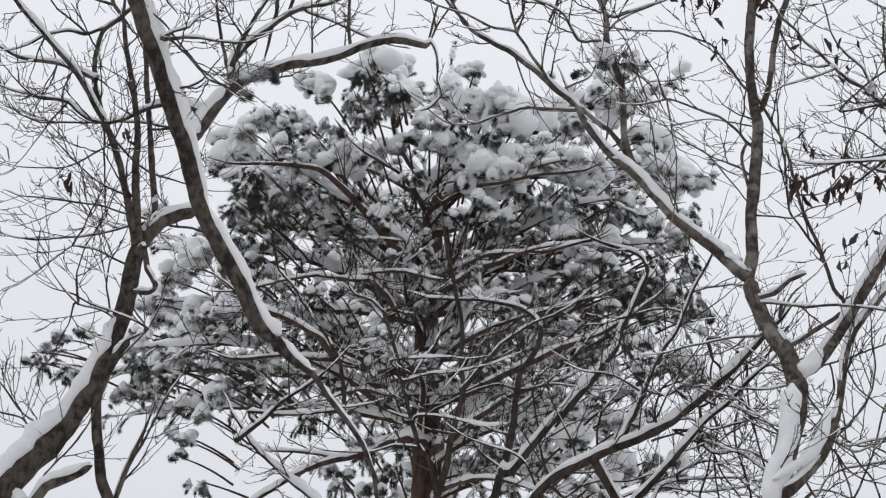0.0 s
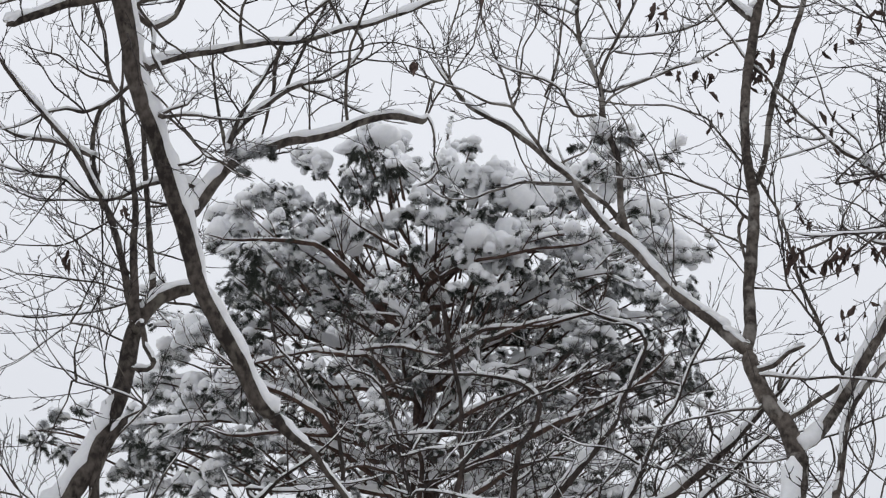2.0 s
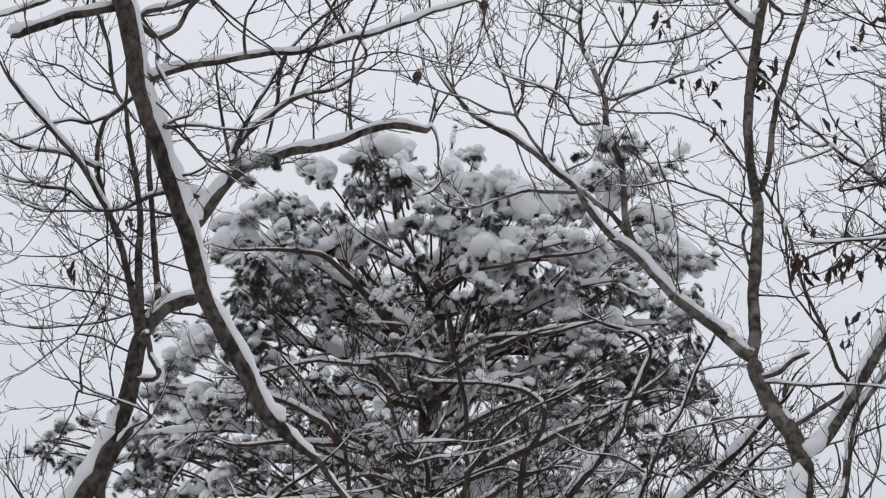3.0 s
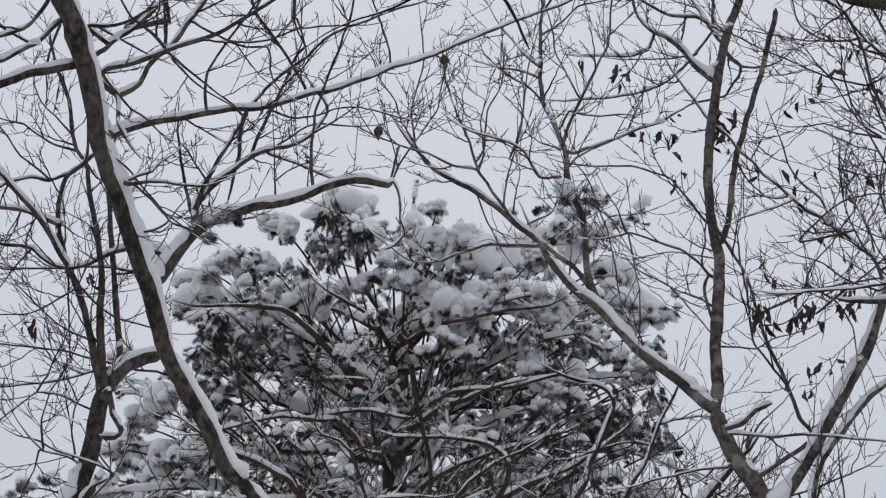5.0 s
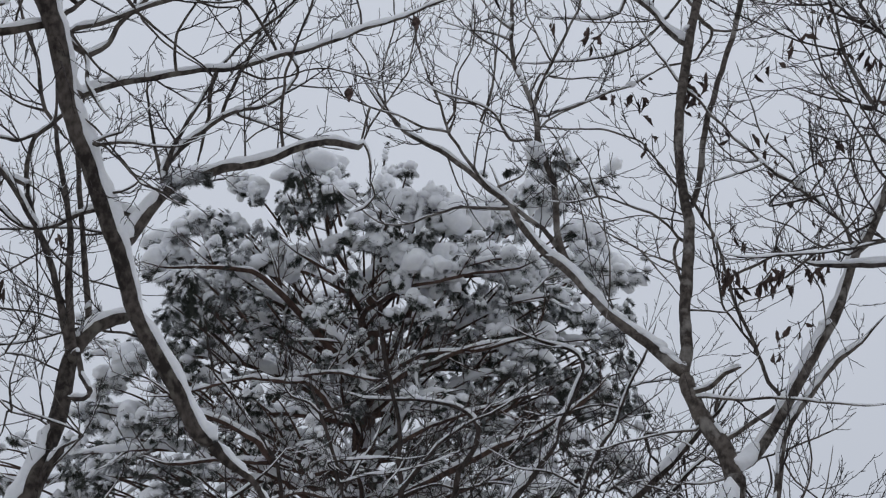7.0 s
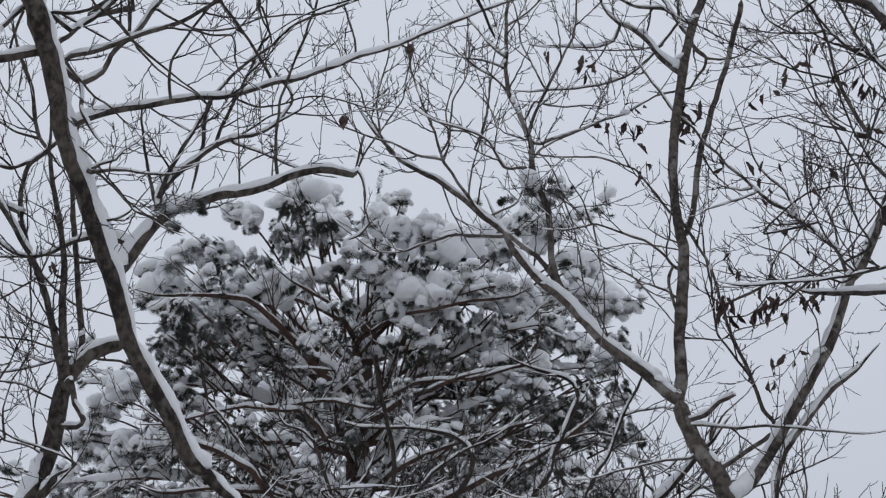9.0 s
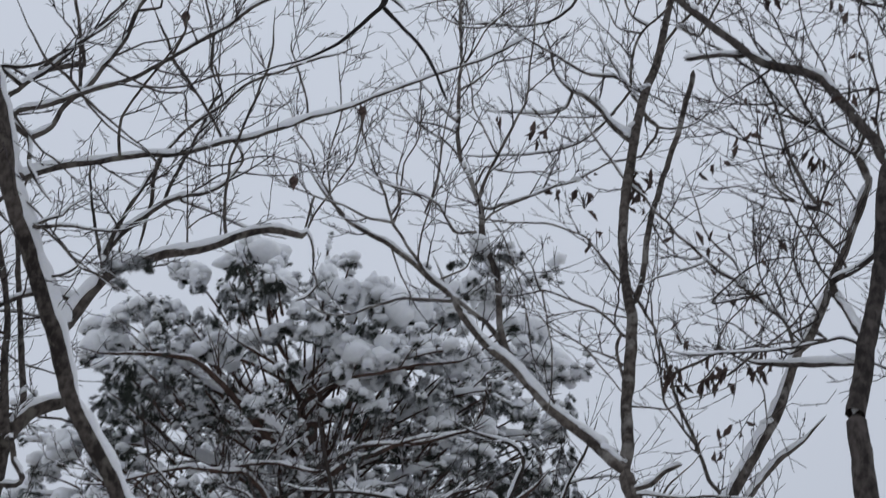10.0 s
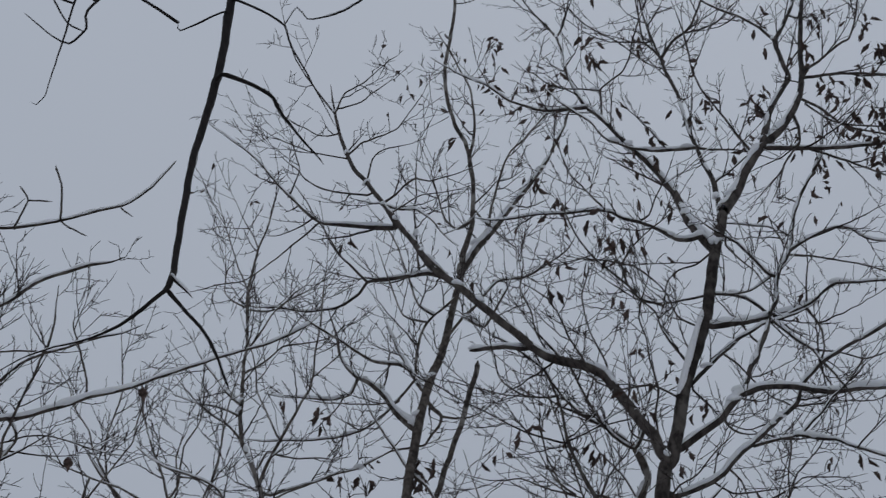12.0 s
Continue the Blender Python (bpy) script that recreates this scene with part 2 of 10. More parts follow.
def body(tree, name, p, r, snow, sides):
    st = STATE[tree]
    rng = st["rng"]
    n = len(p)
    drift = np.stack([wave(rng, n, 3.2) - 0.5 for _ in range(3)], 1) * (r[:, None] * 0.16 + 0.01)
    drift[0] = drift[-1] = 0
    p = p + drift
    knot = np.convolve(rng.uniform(size=n) < 0.03, (0.08, 0.2, 0.08), "same")
    r = r * (0.95 + 0.1 * wave(rng, n, 2.6)) * (1 + knot)
    st["all"].append(p)
    v, q = tubes(p[None], r[None], sides)
    ring = v.reshape(n, sides, 3)
    ring += (ring - p[:, None]) * (rng.uniform(-0.035, 0.035, (n, sides, 1)))
    ob = wood(name, (ring.reshape(-1, 3), q), st["bark"], tree)
    if snow > 0 and n > 3:
        amount = wave(rng, n, 5.0)
        h = snow * (0.009 + 1.0 * r) * (0.25 + 1.25 * amount)
        h[wave(rng, n, 5.0) > 0.4 + 0.5 * min(snow, 1.2)] = 0
        below("snow", snow_caps(p[None], r[None], h[None], 8), SNOW, ob, "snow lying along the upper side")
    return p, r


def limb(tree, snow, twiggy, *points):
    """One limb with its snow, through control points (x, y, z, radius)."""
    st = STATE[tree]
    rad = points[0][3]
    if twiggy >= 0.2 and points[-1][3] < 0.02:
        # the living end runs out into a fine shoot
        a, z = np.array(points[-2][:3]), np.array(points[-1][:3])
        way = unit(z - a) + st["rng"].normal(size=3) * 0.12
        reach = 0.25 + 10 * points[-1][3]
        points = (*points, (*(z + way * reach * 0.5), points[-1][3] * 0.62), (*(z + (way + np.array([0, 0, 0.12])) * reach), 0.0025))
    if st["all"]:
        # grow out of the nearest wood
        z = np.array(points[0][:3])
        q = np.concatenate(st["all"])
        near = q[((q - z) ** 2).sum(1).argmin()]
        if 0.01 < np.linalg.norm(near - z) < 0.6:
            points = ((*near, rad * 1.15), *points)
    p, r = spline(points, 0.05 if rad > 0.02 else 0.04)
    p, r = body(tree, "limb" if rad > 0.014 else "branch", p, r, snow, 12 if rad > 0.03 else 8)
    st["lines"].append((p, r, twiggy))


def resample(p, r, k):
    s = np.r_[0, np.cumsum(np.linalg.norm(np.diff(p, axis=0), axis=1))]
    u = np.linspace(0, s[-1], k)
    return np.stack([np.interp(u, s, p[:, i]) for i in range(3)], 1), np.interp(u, s, r), s[-1]


def twigs(tree, dense=1.0, reach=1.0, snowy=0.5, mat=None, thick=1.0):
    """Three orders of shoots on all the limbs of a tree, with snow on the flatter ones. Returns the finer ones."""
    st = STATE[tree]
    rng = st["rng"]
    first, third = [], []
    for p, r, twiggy in st["lines"]:
        q, rr, length = resample(p, r, 24)
        per = int(length * 4.2 * twiggy * dense + rng.uniform(0, 1))
        if per:
            first.append(shoots(q[None], rr[None], rng, per, 0.1, 1.35 * reach, 0.4 * reach, 46, 0.2, 10, 0.0085))
        per = int(length * 1.6 * twiggy * dense + rng.uniform(0, 1))
        if per:
            third.append(shoots(q[None], rr[None], rng, per, 0.1, 0.45 * reach, 0.12 * reach, 55, 0.12, 6, 0.004))
    a, ra = np.concatenate([x[0] for x in first]), np.concatenate([x[1] for x in first])
    b, rb = shoots(a, ra, rng, 3, 0.12, 0.95 * reach, 0.25 * reach, 42, 0.2, 8, 0.006)
    third.append(shoots(b, rb, rng, 2, 0.2, 0.36 * reach, 0.08 * reach, 44, 0.06, 6, 0.0042))
    third.append(shoots(a, ra, rng, 1, 0.1, 0.34 * reach, 0.08, 46, 0.08, 6, 0.004))
    c, rc = np.concatenate([x[0] for x in third]), np.concatenate([x[1] for x in third])
    spur, rs = shoots(b, np.maximum(rb, 0.004), rng, 4, 0.1, 0.035, 0.016, 50, 0.1, 3, 0.0052)
    mat = mat or TWIG
    ra, rb, rc = ra * thick, rb * thick, rc * thick
    wood("side_growth", tubes(a, ra, 5), mat, tree, "", "stuff")
    wood("twig_tangle", joined([tubes(b, rb, 4), tubes(c, rc, 3), tubes(spur, rs, 3)]), mat, tree, "", "stuff")
    if snowy:
        pa, pr = np.concatenate([a[:, :6], a[:, 4:]]), np.concatenate([ra[:, :6], ra[:, 4:]])
        pick = rng.uniform(size=len(pa)) < snowy
        pick &= np.abs(unit(pa[:, -1] - pa[:, 0])[:, 2]) < 0.75
        h = (0.004 + 0.9 * pr) * rng.uniform(0.3, 1.6, pr.shape)
        caps = [snow_caps(pa[pick], pr[pick], h[pick], 6)]
        pick = (rng.uniform(size=len(b)) < snowy * 0.5) & (np.abs(unit(b[:, -1] - b[:, 0])[:, 2]) < 0.65)
        h = (0.003 + 0.8 * rb) * rng.uniform(0.2, 1.4, rb.shape)
        caps.append(snow_caps(b[pick], rb[pick], h[pick], 5))
        wood("twig_snow", joined(caps), SNOW, tree, "thin snow on the twigs", "stuff")
    st["tips"] = b
    return b


def leaf_mesh(seed):
    """A withered, lobed leaf, curled along its midrib and hanging from its stalk."""
    rng = np.random.default_rng(seed)
    nu, nv = 9, 7
    u, v = np.meshgrid(np.linspace(0, 1, nu), np.linspace(-1, 1, nv), indexing="ij")
    half = 0.33 * np.sin(np.pi * np.clip(u, 0.02, 0.98)) ** 0.6 * (1 + 0.24 * np.sin(u * 13 + rng.uniform(0, 6)))
    curl = rng.uniform(0.9, 2.2)
    x = half * np.sin(v * curl) / curl * 1.05
    y = half * (1 - np.cos(v * curl)) / curl * 1.5 + 0.18 * np.sin(u * 3 + rng.uniform(0, 6)) * u
    z = -u + 0.14 * np.sin(v * 3 + u * 5 + rng.uniform(0, 6)) * u
    x = x + 0.12 * np.sin(u * 3.5 + rng.uniform(0, 6)) * u
    top = np.stack([x, y, z], -1).reshape(-1, 3)
    i = np.arange(nu * nv).reshape(nu, nv)
    q = np.stack([i[:-1, :-1], i[:-1, 1:], i[1:, 1:], i[1:, :-1]], -1).reshape(-1, 4)
    low = top + np.array([0, 0.012, 0])
    stalk = tubes(np.array([[[0, 0, 0.28], [0.02, 0, 0.12], [0, 0, -0.05]]]), np.full((1, 3), 0.012), 4)
    return mesh_of("withered_leaf", *joined([(top, q), (low, q[:, ::-1]), stalk]), LEAF)


LEAVES = [leaf_mesh(i) for i in range(6)]


def leaf(tree, at, size):
    rng = STATE[tree]["rng"]
    ob = new("withered_leaf", LEAVES[rng.integers(len(LEAVES))])
    ob.parent = tree
    fix(tree, ob)
    ob.matrix_basis = Matrix.LocRotScale(Vector(at), Euler((rng.normal() * 0.45, rng.normal() * 0.45, rng.uniform(0, 6.3))), Vector((size * 0.75, size * rng.uniform(0.5, 0.75), size)))
    return ob


def clump(tree, at, count):
    """A few withered leaves hanging together from the nearest twig."""
    rng = STATE[tree]["rng"]
    at = np.array(at)
    flat = STATE[tree]["tips"].reshape(-1, 3)
    near = flat[np.argmin(((flat - at) ** 2).sum(1))]
    gap = np.linalg.norm(near - at)
    if gap > 0.14:
        at = near + (at - near) * 0.14 / gap
    if gap > 0.02:
        line = np.linspace(near, at + np.array([0, 0, 0.03]), 5)[None]
        line[0, 1:4, 2] += 0.02
        wood("leaf_twig", tubes(line, np.full((1, 5), 0.0035), 4), TWIG, tree)
    for i in range(count):
        leaf(tree, at + rng.normal(size=3) * np.array([0.025, 0.03, 0.03]) * (count > 1) * (1 + 0.12 * count), rng.uniform(0.06, 0.11) * (1 + 0.03 * count))


def cone_mesh():
    """An upright, half-open seed cone of overlapping scales."""
    pieces = []
    for ring in range(5):
        z = ring * 0.016
        wide = 0.03 * math.sin(0.7 + ring * 0.5)
        for i in range(9):
            a = (i + 0.5 * (ring % 2)) * 6.283 / 9
            o, s = np.array([math.cos(a), math.sin(a), 0]), np.array([-math.sin(a), math.cos(a), 0])
            b = o * wide * 0.6 + np.array([0, 0, z])
            m = o * wide * 1.05 + np.array([0, 0, z + 0.022])
            t = o * wide * 0.85 + np.array([0, 0, z + 0.045])
            v = np.array([b - s * 0.007, b + s * 0.007, m + s * 0.009, t + s * 0.002, t - s * 0.002, m - s * 0.009])
            pieces.append((v, np.array([[0, 1, 2, 5], [5, 2, 3, 4]])))
    axis = np.array([[[0, 0, -0.05], [0, 0, 0], [0, 0, 0.05], [0, 0, 0.09]]])
    pieces.append(tubes(axis, np.array([[0.005, 0.014, 0.018, 0.008]]), 7))
    return mesh_of("seed_cone", *joined(pieces), POD)


CONE = cone_mesh()


def cone(tree, at):
    rng = STATE[tree]["rng"]
    ob = new("seed_cone", CONE)
    ob.parent = tree
    fix(tree, ob)
    ob.matrix_basis = Matrix.LocRotScale(Vector(at) - Vector((0, 0, 0.03)), Euler((rng.normal() * 0.15, rng.normal() * 0.15, 1)), Vector((1.0, 1.0, 0.8)))
    tagged(ob, "brown half-open seed cone")
    at = np.array(at)
    flat = STATE[tree]["tips"].reshape(-1, 3)
    near = flat[np.argmin(((flat - at) ** 2).sum(1))]
    gap = np.linalg.norm(near - at)
    if gap > 0.5:
        near = at + (near - at) * 0.5 / gap
    line = np.linspace(near, at - np.array([0, 0, 0.06]), 6)[None]
    line[0, 1:5, 2] -= 0.03
    wood("cone_twig", tubes(line, np.full((1, 6), 0.004), 4), TWIG, tree)


def ball(level):
    bm = bmesh.new()
    bmesh.ops.create_icosphere(bm, subdivisions=level, radius=1)
    v = np.array([x.co[:] for x in bm.verts])
    q = np.array([[y.index for y in x.verts] for x in bm.faces])
    bm.free()
    return v, q


BALL, SMALL_BALL = ball(3), ball(2)


def pad(tree, at, size):
    """A pillow of snow lying on the nearest limb or in its fork, drawn out along it."""
    st = STATE[tree]
    rng = st["rng"]
    best = min(((np.linalg.norm(p - np.array(at), axis=1) + 10 * (r < 0.007)).min(), k) for k, (p, r, _) in enumerate(st["lines"]))
    p, r, _ = st["lines"][best[1]]
    i = int(np.clip((np.linalg.norm(p - np.array(at), axis=1) + 10 * (r < 0.007)).argmin(), 1, len(p) - 2))
    t = unit(p[i + 1] - p[i - 1])
    if best[0] > 0.06 + 2 * size:
        return
    if abs(t[2]) > 0.6:
        t = unit(t * np.array([1, 1, 0.3]) + np.array([0.3, 0, 0]))
    up = unit(np.array([0, 0, 1.0]) - t * t[2] * 0.6)
    side = unit(np.cross(t, up))
    spot = np.array(at) * 0.2 + (p[i] + up * r[i] * 0.9) * 0.8
    k = rng.normal(size=(5, 3)) * 1.5
    v, q = BALL
    w = v * (1 + 0.2 * np.sin(v @ k.T + rng.uniform(0, 6.3, 5)).sum(1) / 1.6)[:, None]
    w[:, 2] = np.where(w[:, 2] < 0, w[:, 2] * 0.5, w[:, 2] * rng.uniform(0.65, 0.95))
    shape = w[:, :1] * t * (1.0 + rng.uniform(0.5, 1.2) * (1 - abs(t[2]))) + w[:, 1:2] * side * 0.85 + w[:, 2:3] * up
    wood("fork_snow", (spot + shape * size * 1.05, q), SNOW, tree, "snow caught in a fork")


# ---- the ground ----
def ground():
    n = 60
    g = np.sign(np.linspace(-1, 1, n)) * np.abs(np.linspace(-1, 1, n)) ** 2.5 * 600
    x, y = np.meshgrid(g, g + 8)
    z = 0.12 * np.sin(x * 0.9) * np.cos(y * 0.7) * np.exp(-(x ** 2 + y ** 2) / 4000) - 0.12
    v = np.stack([x, y, z], -1).reshape(-1, 3)
    i = np.arange(n * n).reshape(n, n)
    q = np.stack([i[:-1, :-1], i[:-1, 1:], i[1:, 1:], i[1:, :-1]], -1).reshape(-1, 4)
    tagged(new("ground", mesh_of("ground", v, q, GROUND)), "unseen snow-covered woodland floor, toned down with litter-brown patches to dim its bounce", "ground", "", "structure")


ground()


# ---- the pine ----
PINE = (-0.13, 16.0, 0.0)


def lumps(rng, centre, size, along, shape=None):
    """Loaves of snow: a few soft lobes above, a flat underside, each lying along a tuft and sagging over its end."""
    v, q = shape or BALL
    out = []
    for c, s, d in zip(centre, size, along):
        lobe = unit(rng.normal(size=(5, 3)) + np.array([0.4, 0, 0.5]))
        swell = np.clip(v @ lobe.T - rng.uniform(0.35, 0.7, 5), 0, 1)
        k = rng.normal(size=(4, 3)) * 4.5
        bulge = 0.84 + (swell * rng.uniform(0.5, 1.2, 5)).sum(1) + 0.05 * np.sin(v @ k.T + rng.uniform(0, 6.3, 4)).sum(1) + 0.03 * np.sin(v @ k.T * 2.3 + rng.uniform(0, 6.3, 4)).sum(1)
        w = v * bulge[:, None]
        e = unit(np.array(d) * np.array([1, 1, 0.5]))
        f = unit(np.cross(np.array([0, 0, 1.0]), e) + 1e-4)
        g = np.cross(e, f)
        x = w[:, :1] * rng.uniform(0.9, 1.2)
        y = w[:, 1:2] * rng.uniform(0.8, 1.05)
        z = np.where(w[:, 2:3] < 0, w[:, 2:3] * 0.55, w[:, 2:3] * rng.uniform(0.8, 1.05))
        sag = -0.25 * np.clip(x, 0, None) ** 2 * np.array([0, 0, 1.0])
        out.append((c + s * (x * e + y * f + z * g + sag), q))
    return joined(out)


def fingers(rng, base, way, length, droop):
    """Drooping shoots: lines (N, 8, 3) that leave along `way` and bend down."""
    u = np.linspace(0, 1, 8)
    bow = rng.normal(size=(len(base), 3)) * 0.1
    line = base[:, None] + length[:, None, None] * (way[:, None] * (u - 0.3 * u ** 2)[None, :, None] + bow[:, None] * (u ** 2)[None, :, None])
    line[..., 2] -= (length * droop)[:, None] * (u ** 1.6)[None]
    return line


def needles(rng, line, count, length, first=0.15, spread=0.55, down=0.14):
    """A brush of needles round each shoot, lying forward along it, each a narrow blade; `down` bends them below the snow."""
    n, k = line.shape[:2]
    t = tangents(line)
    own = np.repeat(np.arange(n), count)
    s = (first + (1 - first) * rng.uniform(0, 1, n * count) ** 0.7) * (k - 1)
    i = np.clip(s.astype(int), 0, k - 2)
    w = (s - i)[:, None]
    b = line[own, i] * (1 - w) + line[own, i + 1] * w
    d = t[own, i]
    ln = length * rng.uniform(0.5, 1.1, n * count)[:, None]
    way = unit(d + rng.normal(size=(n * count, 3)) * spread + np.array([0, 0, -down]))
    side = unit(np.cross(way, rng.normal(size=(n * count, 3)))) * 0.0022
    tip = b + way * ln + np.array([0, 0, -0.15]) * ln
    v = np.stack([b - side, b + side, tip], 1).reshape(-1, 3)
    return v, np.arange(len(v)).reshape(-1, 3)


def brushes(rng, spot, size, way, count, length):
    """Short needles round the foot of each cap of snow, spreading outward and down."""
    n = len(spot)
    own = np.repeat(np.arange(n), count)
    d = unit(rng.normal(size=(n * count, 3)) * np.array([1, 1, 0.75]) + np.asarray(way)[own] * 0.5 + np.array([0, 0, -0.35]))
    b = spot[own] + d * (size[own] * rng.uniform(0.2, 0.75, n * count))[:, None] - np.array([0, 0, 0.25]) * size[own][:, None]
    tip = b + unit(d + rng.normal(size=(n * count, 3)) * 0.35) * (size[own] * 0.25 + length * rng.uniform(0.4, 1.0, n * count))[:, None]
    side = unit(np.cross(tip - b, rng.normal(size=(n * count, 3)))) * 0.0027
    v = np.stack([b - side, b + side, tip], 1).reshape(-1, 3)
    return v, np.arange(len(v)).reshape(-1, 3)


def mittens(rng, line, size):
    """Snow riding on the drooping shoots: lumpy paws, thickest towards the end, rounded, that leave the underside and the tip bare."""
    n = len(line)
    k, sides = 12, 12
    stop = rng.uniform(0.42, 0.8, n)
    turn = np.linspace(0.03, 0.97, k) * np.pi
    u = (1 - np.cos(turn)) / 2
    x = (u[None] * stop[:, None]) * 7
    i = np.clip(x.astype(int), 0, 6)
    w = (x - i)[..., None]
    own = np.arange(n)[:, None]
    p = line[own, i] * (1 - w) + line[own, i + 1] * w
    swell = np.sin(turn) ** 0.6 * (0.72 + 0.4 * u)
    lump = 1 + 0.13 * np.sin(u[None] * rng.uniform(5, 10, (n, 1)) + rng.uniform(0, 6.3, (n, 1))) + 0.05 * np.sin(u[None] * 19 + rng.uniform(0, 6.3, (n, 1)))
    r = size[:, None] * swell[None] * lump
    t = tangents(p)
    a = unit(np.cross(t, np.array([0, 0, 1.0])) + 1e-4)
    c = np.cross(a, t)
    p = p + c * (0.45 * r)[..., None]
    v, q = rings(p, a, c, r * rng.uniform(0.85, 1.1, (n, 1)), r * 0.85, sides)
    v = v.reshape(n, k, sides, 3)
    way = np.arange(sides) * 6.283 / sides
    dent = 0.07 * np.sin(2 * way[None, None] + rng.uniform(0, 6.3, (n, 1, 1)) + 5 * u[None, :, None]) + 0.05 * np.sin(3 * way[None, None] - 8 * u[None, :, None] + rng.uniform(0, 6.3, (n, 1, 1)))
    v += (v - p[:, :, None]) * (dent + rng.uniform(-0.09, 0.09, (n, k, sides)))[..., None]
    return v.reshape(-1, 3), np.concatenate([q[:, :3], q[:, [0, 2, 3]]])


def crown_radius(z):
    return float(np.interp(z, [5.0, 6.3, 7.6, 8.6, 9.6, 10.4, 10.9, 11.3, 11.7], [2.0, 2.2, 2.55, 2.65, 2.5, 2.3, 1.85, 1.1, 0.4]))


def bough(tree, z, azimuth, reach, lift, heavy):
    """One bough of the pine: limb, side shoots, needle tufts and its load of snow."""
    rng = STATE[tree]["rng"]
    u = np.linspace(0, 1, 14)
    out = np.array([math.cos(azimuth), math.sin(azimuth), 0])
    cross = np.array([-out[1], out[0], 0])
    line = np.array([PINE[0], PINE[1], z]) + reach * (out * u[:, None] + cross * (0.12 * rng.normal() * u ** 2 + 0.04 * np.sin(u * 6 + rng.uniform(0, 6)))[:, None])
    line[:, 2] += reach * (lift * u - (lift * 0.55 + 0.1) * u ** 2.4)
    r0 = 0.012 + 0.008 * reach
    rad = r0 * (1 - 0.75 * u)
    per = max(3, int(reach * 6))
    a, ra = shoots(line[None], rad[None], rng, per, 0.2, 0.42 + 0.14 * reach, 0.2, 48, 0.1, 7, 0.008, 0.1)
    a[:, :, 2] = line[:, 2].mean() + (a[:, :, 2] - line[:, 2].mean()) * 0.75
    b, rb = shoots(a, ra, rng, 3, 0.3, 0.26, 0.1, 45, 0.05, 5, 0.005, 0.1)
    dead, rd = shoots(line[None], rad[None], rng, int(reach * 4), 0.05, 0.5, 0.15, 55, 0.1, 7, 0.006)
    spray, rp = shoots(dead, rd, rng, 2, 0.2, 0.25, 0.06, 45, 0.05, 5, 0.0036)
    ob = wood("bough", joined([tubes(line[None], rad[None], 7), tubes(a, ra, 5), tubes(b, rb, 4), tubes(dead, rd, 4), tubes(spray, rp, 3)]), BARK_PINE, tree)
    tips = np.concatenate([a[:, -1], b[:, -1], line[-1:], a[:, 4]])
    ways = unit(np.concatenate([a[:, -1] - a[:, -2], b[:, -1] - b[:, -2], line[-1:] - line[-2:-1], a[:, 4] - a[:, 3]]))
    far = np.linalg.norm(tips[:, :2] - np.array(PINE[:2]), axis=1) / reach
    keep = far > rng.uniform(0.0 if z < 9.2 else 0.2, 0.5 if z < 9.2 else 0.7, len(tips))
    tips, ways, far = tips[keep], ways[keep], far[keep]
    n = len(tips)
    if not n:
        return
    load = rng.uniform(size=n) < heavy * np.clip(far + 0.3, 0.65, 1)
    small = 0.75 if z < 8.8 else 1.0
    size = rng.uniform(0.032, 0.075, n) * small
    spot = tips + ways * 0.04 + np.array([0, 0, 0.02])
    shoot = fingers(rng, tips - ways * 0.05, ways, rng.uniform(0.1, 0.17, n), rng.uniform(-0.1, 0.6, n))
    brush = []
    if load.any():
        brush.append(brushes(rng, spot[load], size[load], ways[load], 130, 0.036))
    if (~load).any():
        brush.append(needles(rng, shoot[~load], 150, 0.046, 0.1, 0.75, 0.2))
    below("foliage", joined(brush), NEEDLE, ob, "dark green needles dusted with snow", "", False)
    h = (0.035 + rad * 1.8) * (0.5 + wave(rng, len(rad), 3.0))
    strips = [snow_caps(line[None], rad[None], h[None], 7), snow_caps(a, ra, (0.018 + ra) * rng.uniform(0.3, 1.6, (len(ra), 1)) * rng.uniform(0.7, 1.3, ra.shape), 6)]
    strips.append(snow_caps(dead, rd, (0.02 + rd) * rng.uniform(0.2, 1.6, (len(rd), 1)) * rng.uniform(0.6, 1.3, rd.shape), 5))
    pieces = [(v, np.concatenate([f[:, :3], f[:, [0, 2, 3]]])) for v, f in strips]
    if load.any():
        pieces.append(lumps(rng, spot[load], size[load], ways[load], SMALL_BALL))
    light = ~load & (rng.uniform(size=n) < 0.5)
    if light.any():
        pieces.append(mittens(rng, shoot[light], rng.uniform(0.012, 0.024, light.sum())))
    STATE[tree]["loose"] += pieces


def stub(tree, at, drop):
    """The short shoot that carries a load at the crown's outside."""
    foot = np.array([PINE[0], PINE[1], at[2] - 0.3])
    u = np.linspace(0, 1, 6)[:, None]
    line = at + unit(foot - at) * (1 - u) * 0.5 + np.array([0, 0, drop]) * (1 - u) ** 2
    return wood("shoot", tubes(line[None], np.linspace(0.012, 0.006, 6)[None], 5), BARK_PINE, tree)


